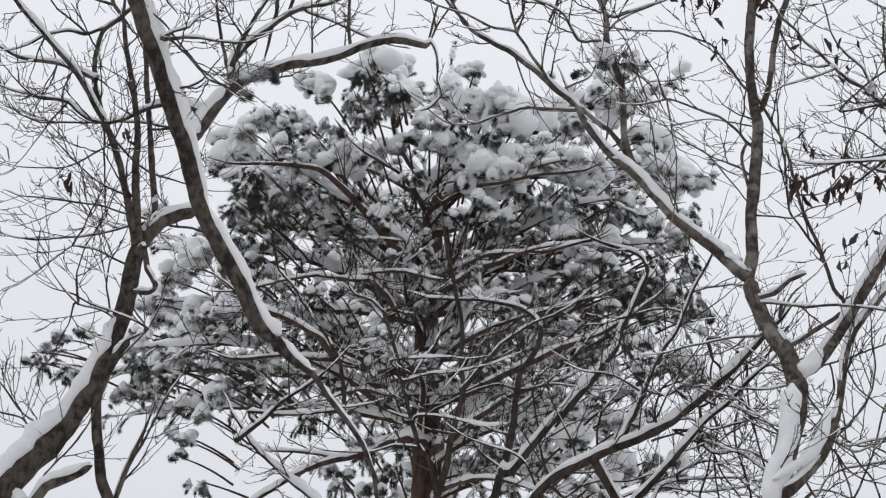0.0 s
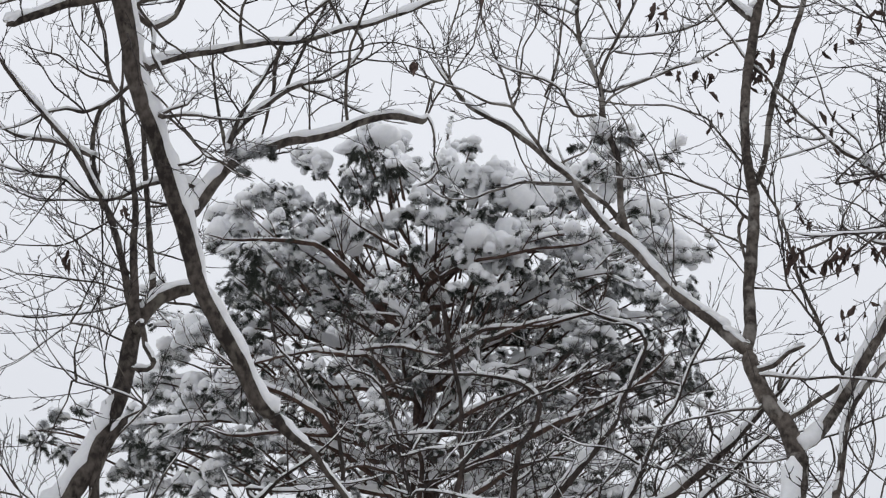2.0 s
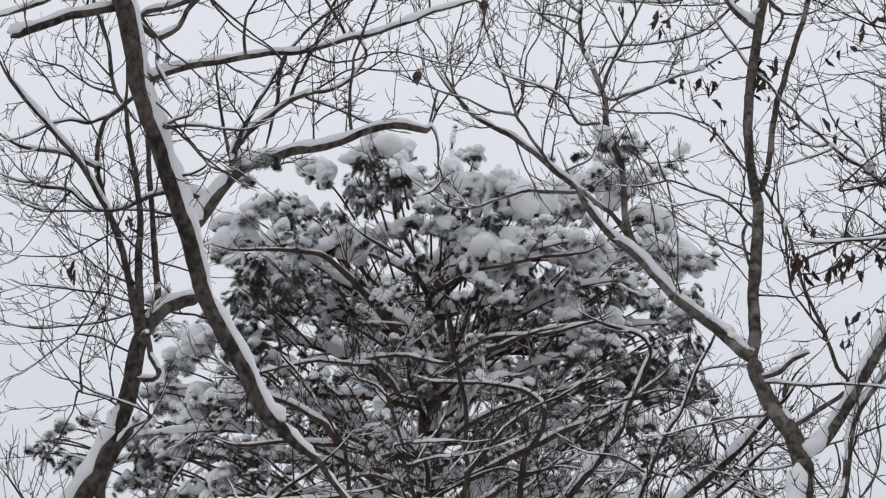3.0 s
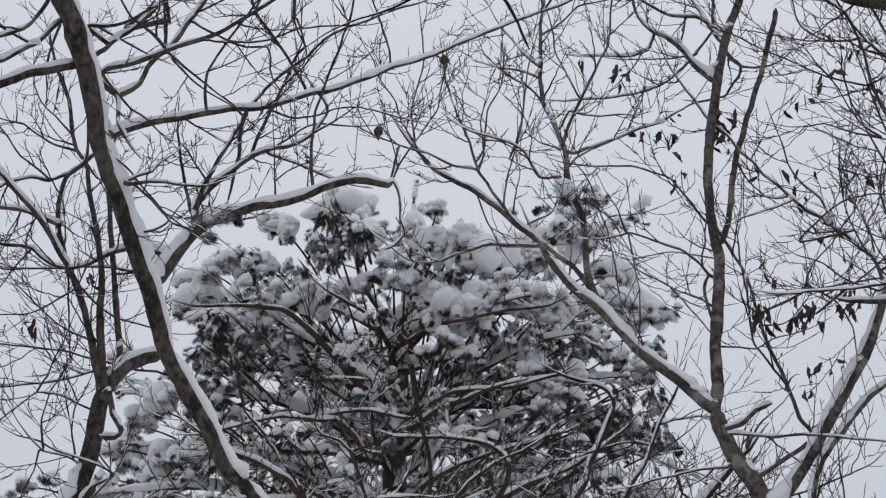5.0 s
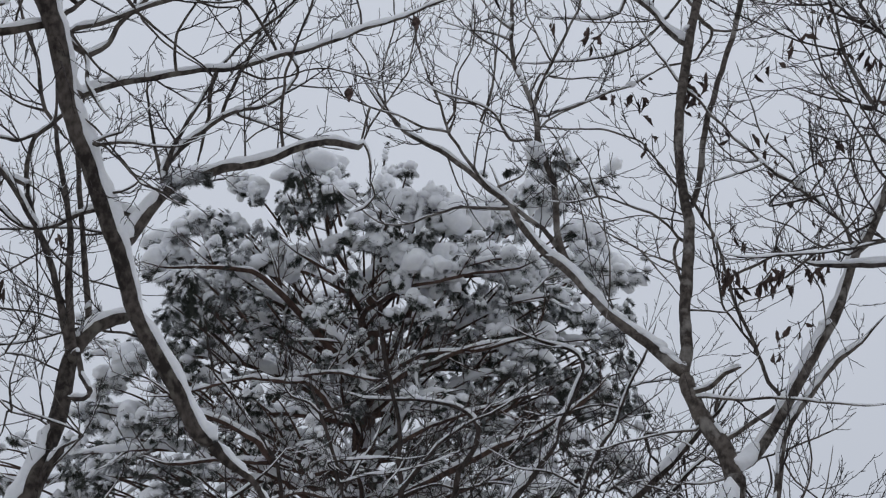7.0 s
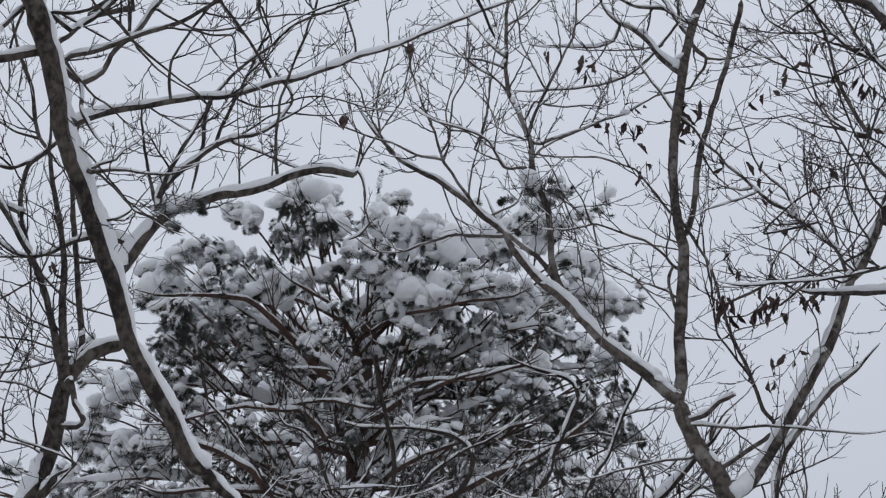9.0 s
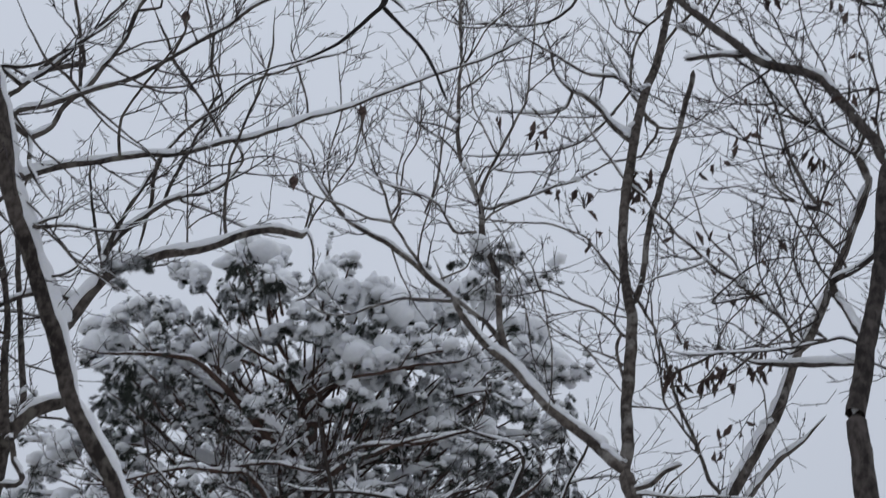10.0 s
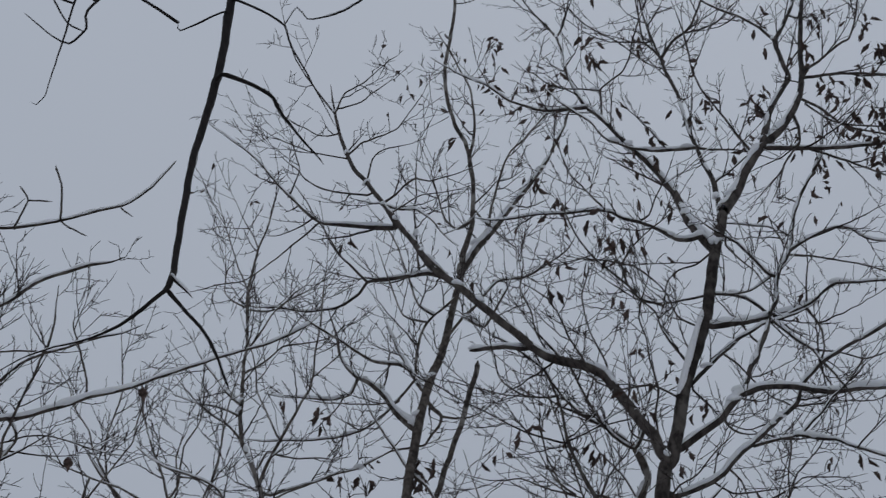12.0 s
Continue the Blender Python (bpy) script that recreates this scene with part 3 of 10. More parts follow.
def tuft(tree, at, size, load=1.0):
    """A laden tuft at the crown's outside: a short shoot bearing a cluster of snow-capped brushes of needles."""
    st = STATE[tree]
    rng = st["rng"]
    at, size = np.array(at), size * 1.15
    inward = unit(np.array([PINE[0], PINE[1], at[2] - 0.3]) - at)
    ob = stub(tree, at, -0.12)
    n = int(3 + size * 26)
    a = rng.uniform(0, 6.3) + np.arange(n) * 6.283 / n + rng.normal(size=n) * 0.4
    way = unit(np.stack([np.cos(a), np.sin(a), rng.uniform(-0.5, 0.7, n)], 1) - inward * 0.4)
    spot = at + way * (size * rng.uniform(0.35, 1.0, n))[:, None] * np.array([1, 1, 0.8])
    wide = size * rng.uniform(0.3, 0.5, n) * (0.6 + 0.4 * min(load, 1.2)) + 0.008
    twig = np.stack([at + (spot - at) * k + np.array([0, 0, -0.1 * size]) * k * (1 - k) for k in np.linspace(0, 1, 4)], 1)
    capped = rng.uniform(size=n) < 0.35 + 0.45 * load
    below("foliage", joined([brushes(rng, spot, wide, way, 190, 0.036), (tubes(twig, np.full((n, 4), 0.004), 3)[0], tubes(twig, np.full((n, 4), 0.004), 3)[1][:, :3])]), NEEDLE, ob, "dark green needles dusted with snow", "", False)
    if capped.any():
        STATE[tree]["loose"].append(lumps(rng, spot[capped], wide[capped], way[capped], SMALL_BALL))
    if load > 0.6:
        count = 1 + (load > 1.2) * (size > 0.14)
        seats = at + rng.normal(size=(count, 3)) * size * np.array([0.45, 0.35, 0.15]) + np.array([0, 0, size * 0.45])
        for seat, broad in zip(seats, np.minimum(size * rng.uniform(0.5, 0.8, count) * min(load, 1.2), 0.12)):
            below("snow_pillow", lumps(rng, [seat], [broad], [-inward + rng.normal(size=3) * 0.6]), SNOW, ob)


def shroud(tree, at, wide, tall):
    """A deep load of snow draped over the end of a bough: a smooth domed top, folds down its sides, a ragged hem over the needles."""
    rng = STATE[tree]["rng"]
    at = np.array(at)
    ob = stub(tree, at, -0.12)
    v, q = BALL
    span = np.array([wide, wide * 0.8, tall])
    n = 14
    lobe = unit(rng.normal(size=(n, 3)) * np.array([1, 1, 0.8]))
    swell = np.clip(v @ lobe.T - rng.uniform(0.62, 0.86, n), 0, 1)
    k = rng.normal(size=(5, 3)) * 5
    hem = np.clip(0.3 - v[:, 2], 0, 1)
    ripple = np.sin(v @ k.T + rng.uniform(0, 6.3, 5)).sum(1)
    fine = np.sin(v @ k.T * 2.7 + rng.uniform(0, 6.3, 5)).sum(1)
    w = v * (0.7 + (swell * rng.uniform(0.9, 2.2, n)).sum(1) + (0.03 + 0.07 * hem) * ripple + (0.012 + 0.05 * hem) * fine)[:, None]
    w[:, :2] += rng.normal(size=2) * 0.25 * w[:, 2:3]
    below("snow", (at + w * span * 0.85, q), SNOW, ob, "deep load of snow draped over the shoot")
    # paws of snow that slide down over the ends of the shoots, and smaller loaves on top
    n = int(3 + 34 * wide)
    a = rng.uniform(0, 6.3, n)
    way = unit(np.stack([np.cos(a), np.sin(a) - 0.3, rng.uniform(-0.3, 0.3, n)], 1))
    paw = fingers(rng, at + way * span * 0.35 + np.array([0, 0, 0.25 * tall]), way, wide * rng.uniform(0.7, 1.3, n), rng.uniform(0.3, 1.3, n))
    STATE[tree]["loose"].append(mittens(rng, paw, wide * rng.uniform(0.2, 0.4, n)))
    n = int(3 + 20 * wide)
    seat = at + unit(rng.normal(size=(n, 3)) + np.array([0, -0.3, 0.2])) * span * rng.uniform(0.5, 0.85, (n, 1))
    STATE[tree]["loose"].append(lumps(rng, seat, wide * rng.uniform(0.2, 0.42, n), rng.normal(size=(n, 3)), SMALL_BALL))
    m = int(8 + 70 * wide)
    a = rng.uniform(0, 6.3, m)
    way = unit(np.stack([np.cos(a), np.sin(a), rng.uniform(-1.3, -0.1, m)], 1))
    spot = at + way * np.array([wide, wide * 0.8, tall]) * rng.uniform(0.55, 0.85, (m, 1))
    below("foliage", brushes(rng, spot, np.full(m, 0.03), way, 90, 0.032), NEEDLE, ob, "dark green needles dusted with snow", "", False)


def drooping(tree, at, wide, tall, crumbs=0.5):
    """A clump of bare needles hanging from bent shoots, with a little snow on them."""
    rng = STATE[tree]["rng"]
    at = np.array(at)
    ob = stub(tree, at + np.array([0, 0, tall * 0.7]), -0.05)
    n = int(10 + 60 * wide)
    a = rng.uniform(0, 6.3, n)
    way = unit(np.stack([np.cos(a), np.sin(a), rng.uniform(-0.7, 0.4, n)], 1))
    base = at + np.stack([np.cos(a) * wide * 0.45, np.sin(a) * wide * 0.4, tall * rng.uniform(-0.6, 0.8, n)], 1) * rng.uniform(0.3, 1.2, (n, 1))
    shoot = fingers(rng, base, way, rng.uniform(0.05, 0.11, n), rng.uniform(0.2, 1.0, n))
    below("foliage", joined([needles(rng, shoot, 150, 0.042, 0.05, 1.0, 0.3), (tubes(shoot, np.full((n, 8), 0.004), 3)[0], tubes(shoot, np.full((n, 8), 0.004), 3)[1][:, :3])]), NEEDLE, ob, "dark needles hanging in bunches", "", False)
    some = rng.uniform(size=n) < crumbs
    if some.any():
        STATE[tree]["loose"].append(mittens(rng, shoot[some], rng.uniform(0.014, 0.03, some.sum())))


def pine():
    tree = begin("pine_tree", PINE, "tall pine with reddish bark and a domed crown loaded with snow", BARK_PINE, 11, "pine tree")
    x, y = PINE[:2]
    rng = STATE[tree]["rng"]
    stem(tree, (x, y, -0.2, 0.27), (x, y, 2.0, 0.2), (x - 0.02, y, 6.0, 0.15), (x - 0.03, y, 8.2, 0.12), (x + 0.05, y, 9.6, 0.075), (x + 0.14, y - 0.2, 10.45, 0.045), (x + 0.2, y - 0.4, 10.95, 0.018), step=0.08)
    limb(tree, 0.37, 1, (-0.17, 15.93, 9.13, 0.03), (-0.5, 15.59, 9.3, 0.027), (-0.71, 15.31, 9.49, 0.024), (-1, 14.94, 9.69, 0.019), (-1.25, 14.71, 9.46, 0.016))
    limb(tree, 0.69, 1, (0.06, 15.93, 9.14, 0.028), (0.03, 15.52, 9.68, 0.024), (0.45, 15.23, 9.71, 0.021), (0.91, 14.91, 9.61, 0.017), (1.15, 14.71, 9.41, 0.014))
    limb(tree, 0.81, 1, (-0.15, 15.93, 8.09, 0.037), (-0.54, 15.59, 8, 0.034), (-0.93, 15.19, 8, 0.029), (-1.21, 14.84, 8.09, 0.024), (-1.65, 14.3, 8.1, 0.015))
    limb(tree, 1.24, 0.6, (-0.17, 15.9, 8.19, 0.037), (-0.41, 14.71, 7.62, 0.029), (-0.64, 14.45, 7.51, 0.024), (-0.87, 14.26, 7.52, 0.02), (-1.05, 14.14, 7.49, 0.018), (-1.32, 13.99, 7.45, 0.015), (-1.62, 13.85, 7.36, 0.014))
    limb(tree, 1.12, 0.6, (-0.89, 14.3, 7.54, 0.031), (-0.99, 13.85, 7.53, 0.024), (-1.12, 13.77, 7.59, 0.02), (-1.27, 13.71, 7.66, 0.017), (-1.44, 13.65, 7.71, 0.016))
    limb(tree, 1.01, 0.7, (-0.18, 15.9, 8.65, 0.029), (-0.41, 14.67, 8.17, 0.023), (-0.48, 14.49, 8.21, 0.021), (-0.62, 14.3, 8.27, 0.018), (-0.79, 14.18, 8.23, 0.016), (-1.06, 14, 8.18, 0.014), (-1.33, 13.86, 8.07, 0.012), (-1.55, 13.75, 7.95, 0.012))
    limb(tree, 1.12, 0.7, (-0.97, 15.6, 8.89, 0.018), (-0.7, 14.44, 8.4, 0.015), (-0.4, 14.08, 8.26, 0.013), (-0.11, 13.85, 8.09, 0.012))
    limb(tree, 1.24, 0.6, (-0.1, 15.9, 7.3, 0.044), (0.08, 14.6, 6.96, 0.033), (0.21, 14.33, 6.98, 0.027), (0.36, 14.14, 7.01, 0.022), (0.55, 13.93, 7.07, 0.018), (0.8, 13.75, 7.1, 0.016))
    limb(tree, 1.24, 0.6, (-0.08, 15.9, 7.74, 0.042), (0.27, 14.53, 7.37, 0.031), (0.55, 14.25, 7.4, 0.026), (0.75, 14.1, 7.44, 0.023), (0.93, 13.98, 7.49, 0.02), (1.11, 13.88, 7.53, 0.019), (1.28, 13.8, 7.57, 0.017), (1.41, 13.73, 7.62, 0.017), (1.58, 13.65, 7.7, 0.016))
    limb(tree, 1.12, 0.5, (-0.1, 15.9, 7.36, 0.047), (-0.3, 14.6, 6.95, 0.037), (-0.48, 14.33, 6.81, 0.032), (-0.7, 14.09, 6.62, 0.027), (-0.92, 13.92, 6.51, 0.023), (-1.08, 13.8, 6.4, 0.021), (-1.25, 13.68, 6.25, 0.019), (-1.45, 13.55, 6.06, 0.018))
    limb(tree, 1.12, 0.6, (-0.67, 14.3, 6.7, 0.019), (-0.88, 13.97, 6.57, 0.014), (-1.05, 13.91, 6.58, 0.012), (-1.27, 13.85, 6.57, 0.011))
    limb(tree, 1.12, 0.7, (-0.07, 15.9, 8.19, 0.029), (0.22, 14.49, 7.81, 0.021), (0.46, 14.22, 7.83, 0.017), (0.69, 14.04, 7.83, 0.014), (0.96, 13.87, 7.83, 0.012), (1.18, 13.75, 7.85, 0.012))
    limb(tree, 1.12, 0.7, (-0.1, 15.9, 9, 0.03), (0.18, 14.51, 8.52, 0.021), (0.37, 14.27, 8.5, 0.018), (0.6, 14.07, 8.42, 0.015), (0.88, 13.89, 8.35, 0.013), (1.11, 13.75, 8.36, 0.012))
    limb(tree, 1.12, 0.7, (-0.06, 15.9, 6.92, 0.028), (0.21, 14.43, 6.53, 0.018), (0.48, 14.09, 6.41, 0.013), (0.74, 13.85, 6.24, 0.011))
    limb(tree, 1.12, 0.7, (-0.2, 15.9, 7.85, 0.026), (-0.44, 14.38, 7.25, 0.017), (-0.66, 14.04, 7.17, 0.013), (-0.84, 13.85, 7.05, 0.011))
    limb(tree, 0.39, 0.4, (-0.19, 15.7, 8.9, 0.04), (-0.33, 14.69, 8.65, 0.035), (-0.45, 14.49, 8.72, 0.033), (-0.64, 14.29, 8.87, 0.03), (-0.81, 14.15, 9.02, 0.027), (-0.95, 14.06, 9.13, 0.024), (-1.09, 13.99, 9.19, 0.021), (-1.31, 13.92, 9.19, 0.018), (-1.5, 13.86, 9.18, 0.015), (-1.68, 13.8, 9.14, 0.012))
    limb(tree, 0.45, 0.5, (-0.17, 15.7, 9.43, 0.03), (-0.13, 14.67, 9.11, 0.024), (0, 14.47, 9.11, 0.022), (0.15, 14.31, 9.12, 0.019), (0.34, 14.16, 9.12, 0.017), (0.54, 14.05, 9.1, 0.015), (0.78, 13.92, 9.09, 0.013), (1.06, 13.8, 9.05, 0.012))
    limb(tree, 0.45, 0.5, (-0.15, 15.7, 9.55, 0.032), (-0.18, 14.55, 9.13, 0.024), (-0.27, 14.25, 9.15, 0.017), (-0.39, 14.04, 9.19, 0.014), (-0.53, 13.9, 9.21, 0.012))
    limb(tree, 0.9, 0.5, (-0.11, 15.7, 8.72, 0.032), (0.09, 14.56, 8.36, 0.025), (0.29, 14.31, 8.38, 0.021), (0.48, 14.15, 8.37, 0.018), (0.62, 14.05, 8.39, 0.017), (0.85, 13.91, 8.4, 0.015), (1.08, 13.8, 8.39, 0.014))
    twigs(tree, 1.1, 0.5, 0.5, BARK_PINE)
    z = 5.1
    while z < 10.45:
        full = crown_radius(z + 0.4)
        n = 6 if z > 10.2 else 8 if z > 8.4 else 7
        turn = rng.uniform(0, 6.3)
        for i in range(n):
            turned = turn + i * 6.283 / n + rng.uniform(-0.25, 0.25)
            if z < 7.5 and math.cos(turned) < -0.25 and rng.uniform() < (0.95 if z < 6.8 else 0.6):
                continue
            if z < 7.8 and math.sin(turned) < -0.75 and rng.uniform() < 0.75:
                continue
            reach = full * rng.uniform(0.7, 1.06) * (1 - (0.2 if z < 8.4 else 0.02 if z < 9.6 else -0.1 if math.cos(turned) > 0 else -0.34) * math.cos(turned))
            heavy = float(np.interp(z, [5.5, 7.5, 9.1, 10.2], [0.3, 0.36, 0.48, 0.6])) * (0.7 if math.cos(turned) < -0.2 else 1.0)
            bough(tree, z + rng.uniform(-0.12, 0.12), turned, reach, float(np.interp(z, [5.5, 9, 11.3], [0.25, 0.36, 0.48])), heavy)
        z += 0.4 if z < 8.8 else 0.46
    tuft(tree, (-0.72, 14.18, 9.92), 0.101)
    tuft(tree, (-0.42, 14.14, 9.95), 0.131)
    tuft(tree, (0.28, 14.15, 10.25), 0.061, 1.35)
    tuft(tree, (2.22, 15.41, 9.78), 0.140, 1.35)
    tuft(tree, (1.99, 15.03, 9.69), 0.147, 1.35)
    tuft(tree, (1.42, 14.53, 8.69), 0.129)
    tuft(tree, (1.21, 14.42, 8.64), 0.118)
    tuft(tree, (1.11, 14.37, 8.73), 0.128)
    tuft(tree, (0.35, 14.16, 8.92), 0.098)
    tuft(tree, (2.11, 15.20, 9.14), 0.126)
    tuft(tree, (2.17, 15.31, 9.07), 0.095)
    tuft(tree, (1.81, 14.83, 9.07), 0.113)
    tuft(tree, (-1.74, 14.57, 9.88), 0.093)
    tuft(tree, (-1.73, 14.57, 9.24), 0.132)
    tuft(tree, (-2.17, 14.94, 8.23), 0.121)
    tuft(tree, (-2.28, 15.07, 8.06), 0.112)
    tuft(tree, (-2.15, 14.92, 7.89), 0.100)
    tuft(tree, (-1.89, 14.68, 8.16), 0.119)
    tuft(tree, (-1.78, 14.60, 8.07), 0.098)
    tuft(tree, (-2.71, 16.00, 8.81), 0.141)
    tuft(tree, (-2.46, 15.38, 8.76), 0.137)
    tuft(tree, (-2.27, 15.06, 8.78), 0.124)
    tuft(tree, (-2.09, 14.86, 8.80), 0.122)
    tuft(tree, (-2.64, 16.00, 8.64), 0.119)
    tuft(tree, (2.29, 15.62, 7.91), 0.104)
    tuft(tree, (1.56, 14.63, 7.35), 0.097)
    tuft(tree, (-3.38, 16.00, 8.52), 0.076)
    tuft(tree, (-3.59, 16.00, 8.46), 0.076)
    tuft(tree, (-3.48, 16.00, 8.12), 0.065)
    tuft(tree, (-3.71, 16.00, 8.35), 0.065)
    tuft(tree, (-3.86, 16.00, 8.23), 0.065)
    tuft(tree, (-2.23, 15.01, 7.40), 0.080)
    tuft(tree, (-1.90, 14.69, 7.38), 0.088)
    tuft(tree, (-2.05, 14.82, 7.22), 0.078)
    tuft(tree, (-2.21, 14.98, 7.07), 0.069)
    tuft(tree, (-1.45, 14.41, 7.57), 0.086)
    tuft(tree, (-1.08, 14.27, 8.14), 0.067)
    tuft(tree, (-0.88, 14.21, 8.11), 0.067)
    tuft(tree, (2.31, 15.68, 8.96), 0.075)
    tuft(tree, (2.50, 16.00, 8.69), 0.065)
    tuft(tree, (-2.94, 16.00, 8.35), 0.108)
    tuft(tree, (-2.77, 16.00, 8.23), 0.118)
    tuft(tree, (-2.81, 16.00, 7.95), 0.107)
    tuft(tree, (-2.96, 16.00, 7.89), 0.085)
    tuft(tree, (-2.55, 15.61, 8.01), 0.105)
    tuft(tree, (-1.55, 14.46, 9.91), 0.113)
    tuft(tree, (-0.12, 14.13, 9.66), 0.100)
    tuft(tree, (-0.02, 14.13, 9.49), 0.109)
    tuft(tree, (-1.97, 14.75, 9.60), 0.103)
    tuft(tree, (-1.80, 14.61, 9.47), 0.112)
    tuft(tree, (-1.67, 14.53, 9.03), 0.131, 0.2)
    tuft(tree, (-1.50, 14.44, 8.87), 0.119, 0.2)
    tuft(tree, (-1.77, 14.59, 8.95), 0.111, 0.2)
    tuft(tree, (-1.41, 14.39, 9.01), 0.109, 0.3)
    tuft(tree, (-1.76, 14.59, 8.72), 0.110, 0.2)
    tuft(tree, (-1.59, 14.48, 8.51), 0.119, 0.2)
    tuft(tree, (-1.69, 14.54, 8.37), 0.109, 0.3)
    tuft(tree, (-1.50, 14.43, 8.70), 0.099, 0.3)
    tuft(tree, (-1.86, 14.66, 8.59), 0.110, 0.3)
    tuft(tree, (1.31, 14.47, 8.53), 0.118, 0.4)
    tuft(tree, (1.48, 14.57, 8.41), 0.119, 0.3)
    tuft(tree, (1.64, 14.68, 8.30), 0.109, 0.4)
    tuft(tree, (1.42, 14.53, 8.12), 0.098, 0.4)
    tuft(tree, (1.82, 14.84, 8.18), 0.100, 0.5)
    tuft(tree, (1.15, 14.39, 8.35), 0.107, 0.3)
    tuft(tree, (1.78, 14.81, 8.55), 0.101, 0.5)
    tuft(tree, (1.97, 15.01, 8.42), 0.102, 0.5)
    tuft(tree, (1.13, 14.38, 6.47), 0.103, 0.4)
    tuft(tree, (1.27, 14.45, 6.34), 0.112, 0.4)
    tuft(tree, (1.74, 14.77, 6.82), 0.097, 0.5)
    tuft(tree, (0.99, 14.33, 6.52), 0.093, 0.4)
    tuft(tree, (1.84, 14.86, 6.63), 0.097, 0.6)
    tuft(tree, (-2.85, 16.00, 8.52), 0.108, 0.5)
    tuft(tree, (-2.70, 16.00, 8.32), 0.097, 0.3)
    tuft(tree, (-2.74, 16.00, 8.09), 0.096, 0.3)
    tuft(tree, (-2.49, 15.44, 8.22), 0.104, 0.4)
    tuft(tree, (-2.00, 14.77, 7.67), 0.089, 0.4)
    tuft(tree, (-1.85, 14.65, 7.46), 0.088, 0.3)
    tuft(tree, (-1.70, 14.55, 7.63), 0.097, 0.4)
    tuft(tree, (-1.60, 14.49, 7.48), 0.087, 0.3)
    tuft(tree, (-2.28, 15.08, 7.16), 0.080, 0.4)
    tuft(tree, (-2.27, 15.06, 6.95), 0.069, 0.4)
    tuft(tree, (-1.46, 14.42, 7.78), 0.096, 0.4)
    tuft(tree, (-0.84, 14.20, 6.50), 0.092, 0.4)
    tuft(tree, (-0.66, 14.17, 6.73), 0.092, 0.3)
    tuft(tree, (-0.56, 14.15, 6.34), 0.101, 0.4)
    shroud(tree, (0.07, 14.31, 10.16), 0.092, 0.194)
    shroud(tree, (0.28, 14.3, 10.03), 0.112, 0.163)
    shroud(tree, (0.53, 14.36, 10.1), 0.154, 0.102)
    shroud(tree, (0.42, 14.32, 10), 0.071, 0.173)
    shroud(tree, (0.7, 14.35, 9.88), 0.183, 0.214)
    shroud(tree, (0.89, 14.4, 9.84), 0.143, 0.194)
    shroud(tree, (1.13, 14.56, 10.17), 0.13, 0.114)
    shroud(tree, (1.18, 14.54, 9.96), 0.144, 0.124)
    shroud(tree, (1.44, 14.79, 10.39), 0.127, 0.159)
    shroud(tree, (1.63, 14.92, 10.34), 0.117, 0.149)
    shroud(tree, (0.99, 14.5, 10.11), 0.129, 0.114)
    shroud(tree, (0.28, 14.2, 9.41), 0.174, 0.1)
    shroud(tree, (0.42, 14.21, 9.26), 0.238, 0.099)
    shroud(tree, (0.18, 14.17, 9.18), 0.089, 0.138)
    shroud(tree, (0.73, 14.29, 9.46), 0.18, 0.125)
    shroud(tree, (1, 14.38, 9.51), 0.126, 0.141)
    shroud(tree, (1.27, 14.48, 9.41), 0.192, 0.132)
    drooping(tree, (1.4, 14.53, 9.28), 0.111, 0.142)
    drooping(tree, (0.67, 14.24, 9.14), 0.149, 0.119)
    drooping(tree, (0.84, 14.27, 9), 0.123, 0.138)
    drooping(tree, (1.09, 14.37, 9.1), 0.07, 0.209)
    drooping(tree, (1.42, 14.5, 8.98), 0.15, 0.13)
    drooping(tree, (1.59, 14.62, 9.12), 0.112, 0.142)
    shroud(tree, (-1.19, 14.53, 10.39), 0.157, 0.094)
    shroud(tree, (-1.09, 14.46, 10.23), 0.093, 0.114)
    shroud(tree, (-0.78, 14.47, 10.48), 0.125, 0.104)
    shroud(tree, (-0.57, 14.52, 10.62), 0.189, 0.126)
    shroud(tree, (-0.41, 14.34, 10.31), 0.093, 0.103)
    shroud(tree, (-1.29, 14.47, 9.93), 0.129, 0.103)
    shroud(tree, (-0.89, 14.27, 9.5), 0.125, 0.14)
    shroud(tree, (-1.03, 14.3, 9.42), 0.1, 0.1)
    shroud(tree, (-0.72, 14.23, 9.43), 0.09, 0.12)
    shroud(tree, (-0.42, 14.21, 9.54), 0.1, 0.07)
    shroud(tree, (-0.58, 14.22, 9.51), 0.07, 0.12)
    shroud(tree, (-0.31, 14.21, 9.61), 0.12, 0.065)
    shroud(tree, (-2, 14.93, 10.04), 0.18, 0.095)
    shroud(tree, (-1.88, 14.77, 9.81), 0.177, 0.094)
    shroud(tree, (-1.49, 14.5, 9.66), 0.092, 0.123)
    shroud(tree, (-1.22, 14.39, 9.63), 0.101, 0.091)
    shroud(tree, (-1.56, 14.49, 9.36), 0.193, 0.101)
    shroud(tree, (-1.35, 14.39, 9.26), 0.125, 0.08)
    shroud(tree, (-0.56, 14.14, 8.84), 0.098, 0.117)
    shroud(tree, (0.14, 14.13, 8.83), 0.068, 0.088)
    shroud(tree, (0.48, 14.17, 8.83), 0.059, 0.088)
    shroud(tree, (1.94, 15.19, 10.18), 0.118, 0.129)
    shroud(tree, (2.02, 15.32, 10.21), 0.163, 0.152)
    shroud(tree, (2.21, 15.72, 10.24), 0.122, 0.166)
    shroud(tree, (1.81, 15.02, 10.11), 0.096, 0.074)
    shroud(tree, (1.11, 14.54, 6.95), 0.143, 0.124)
    shroud(tree, (1.45, 14.67, 7.15), 0.106, 0.097)
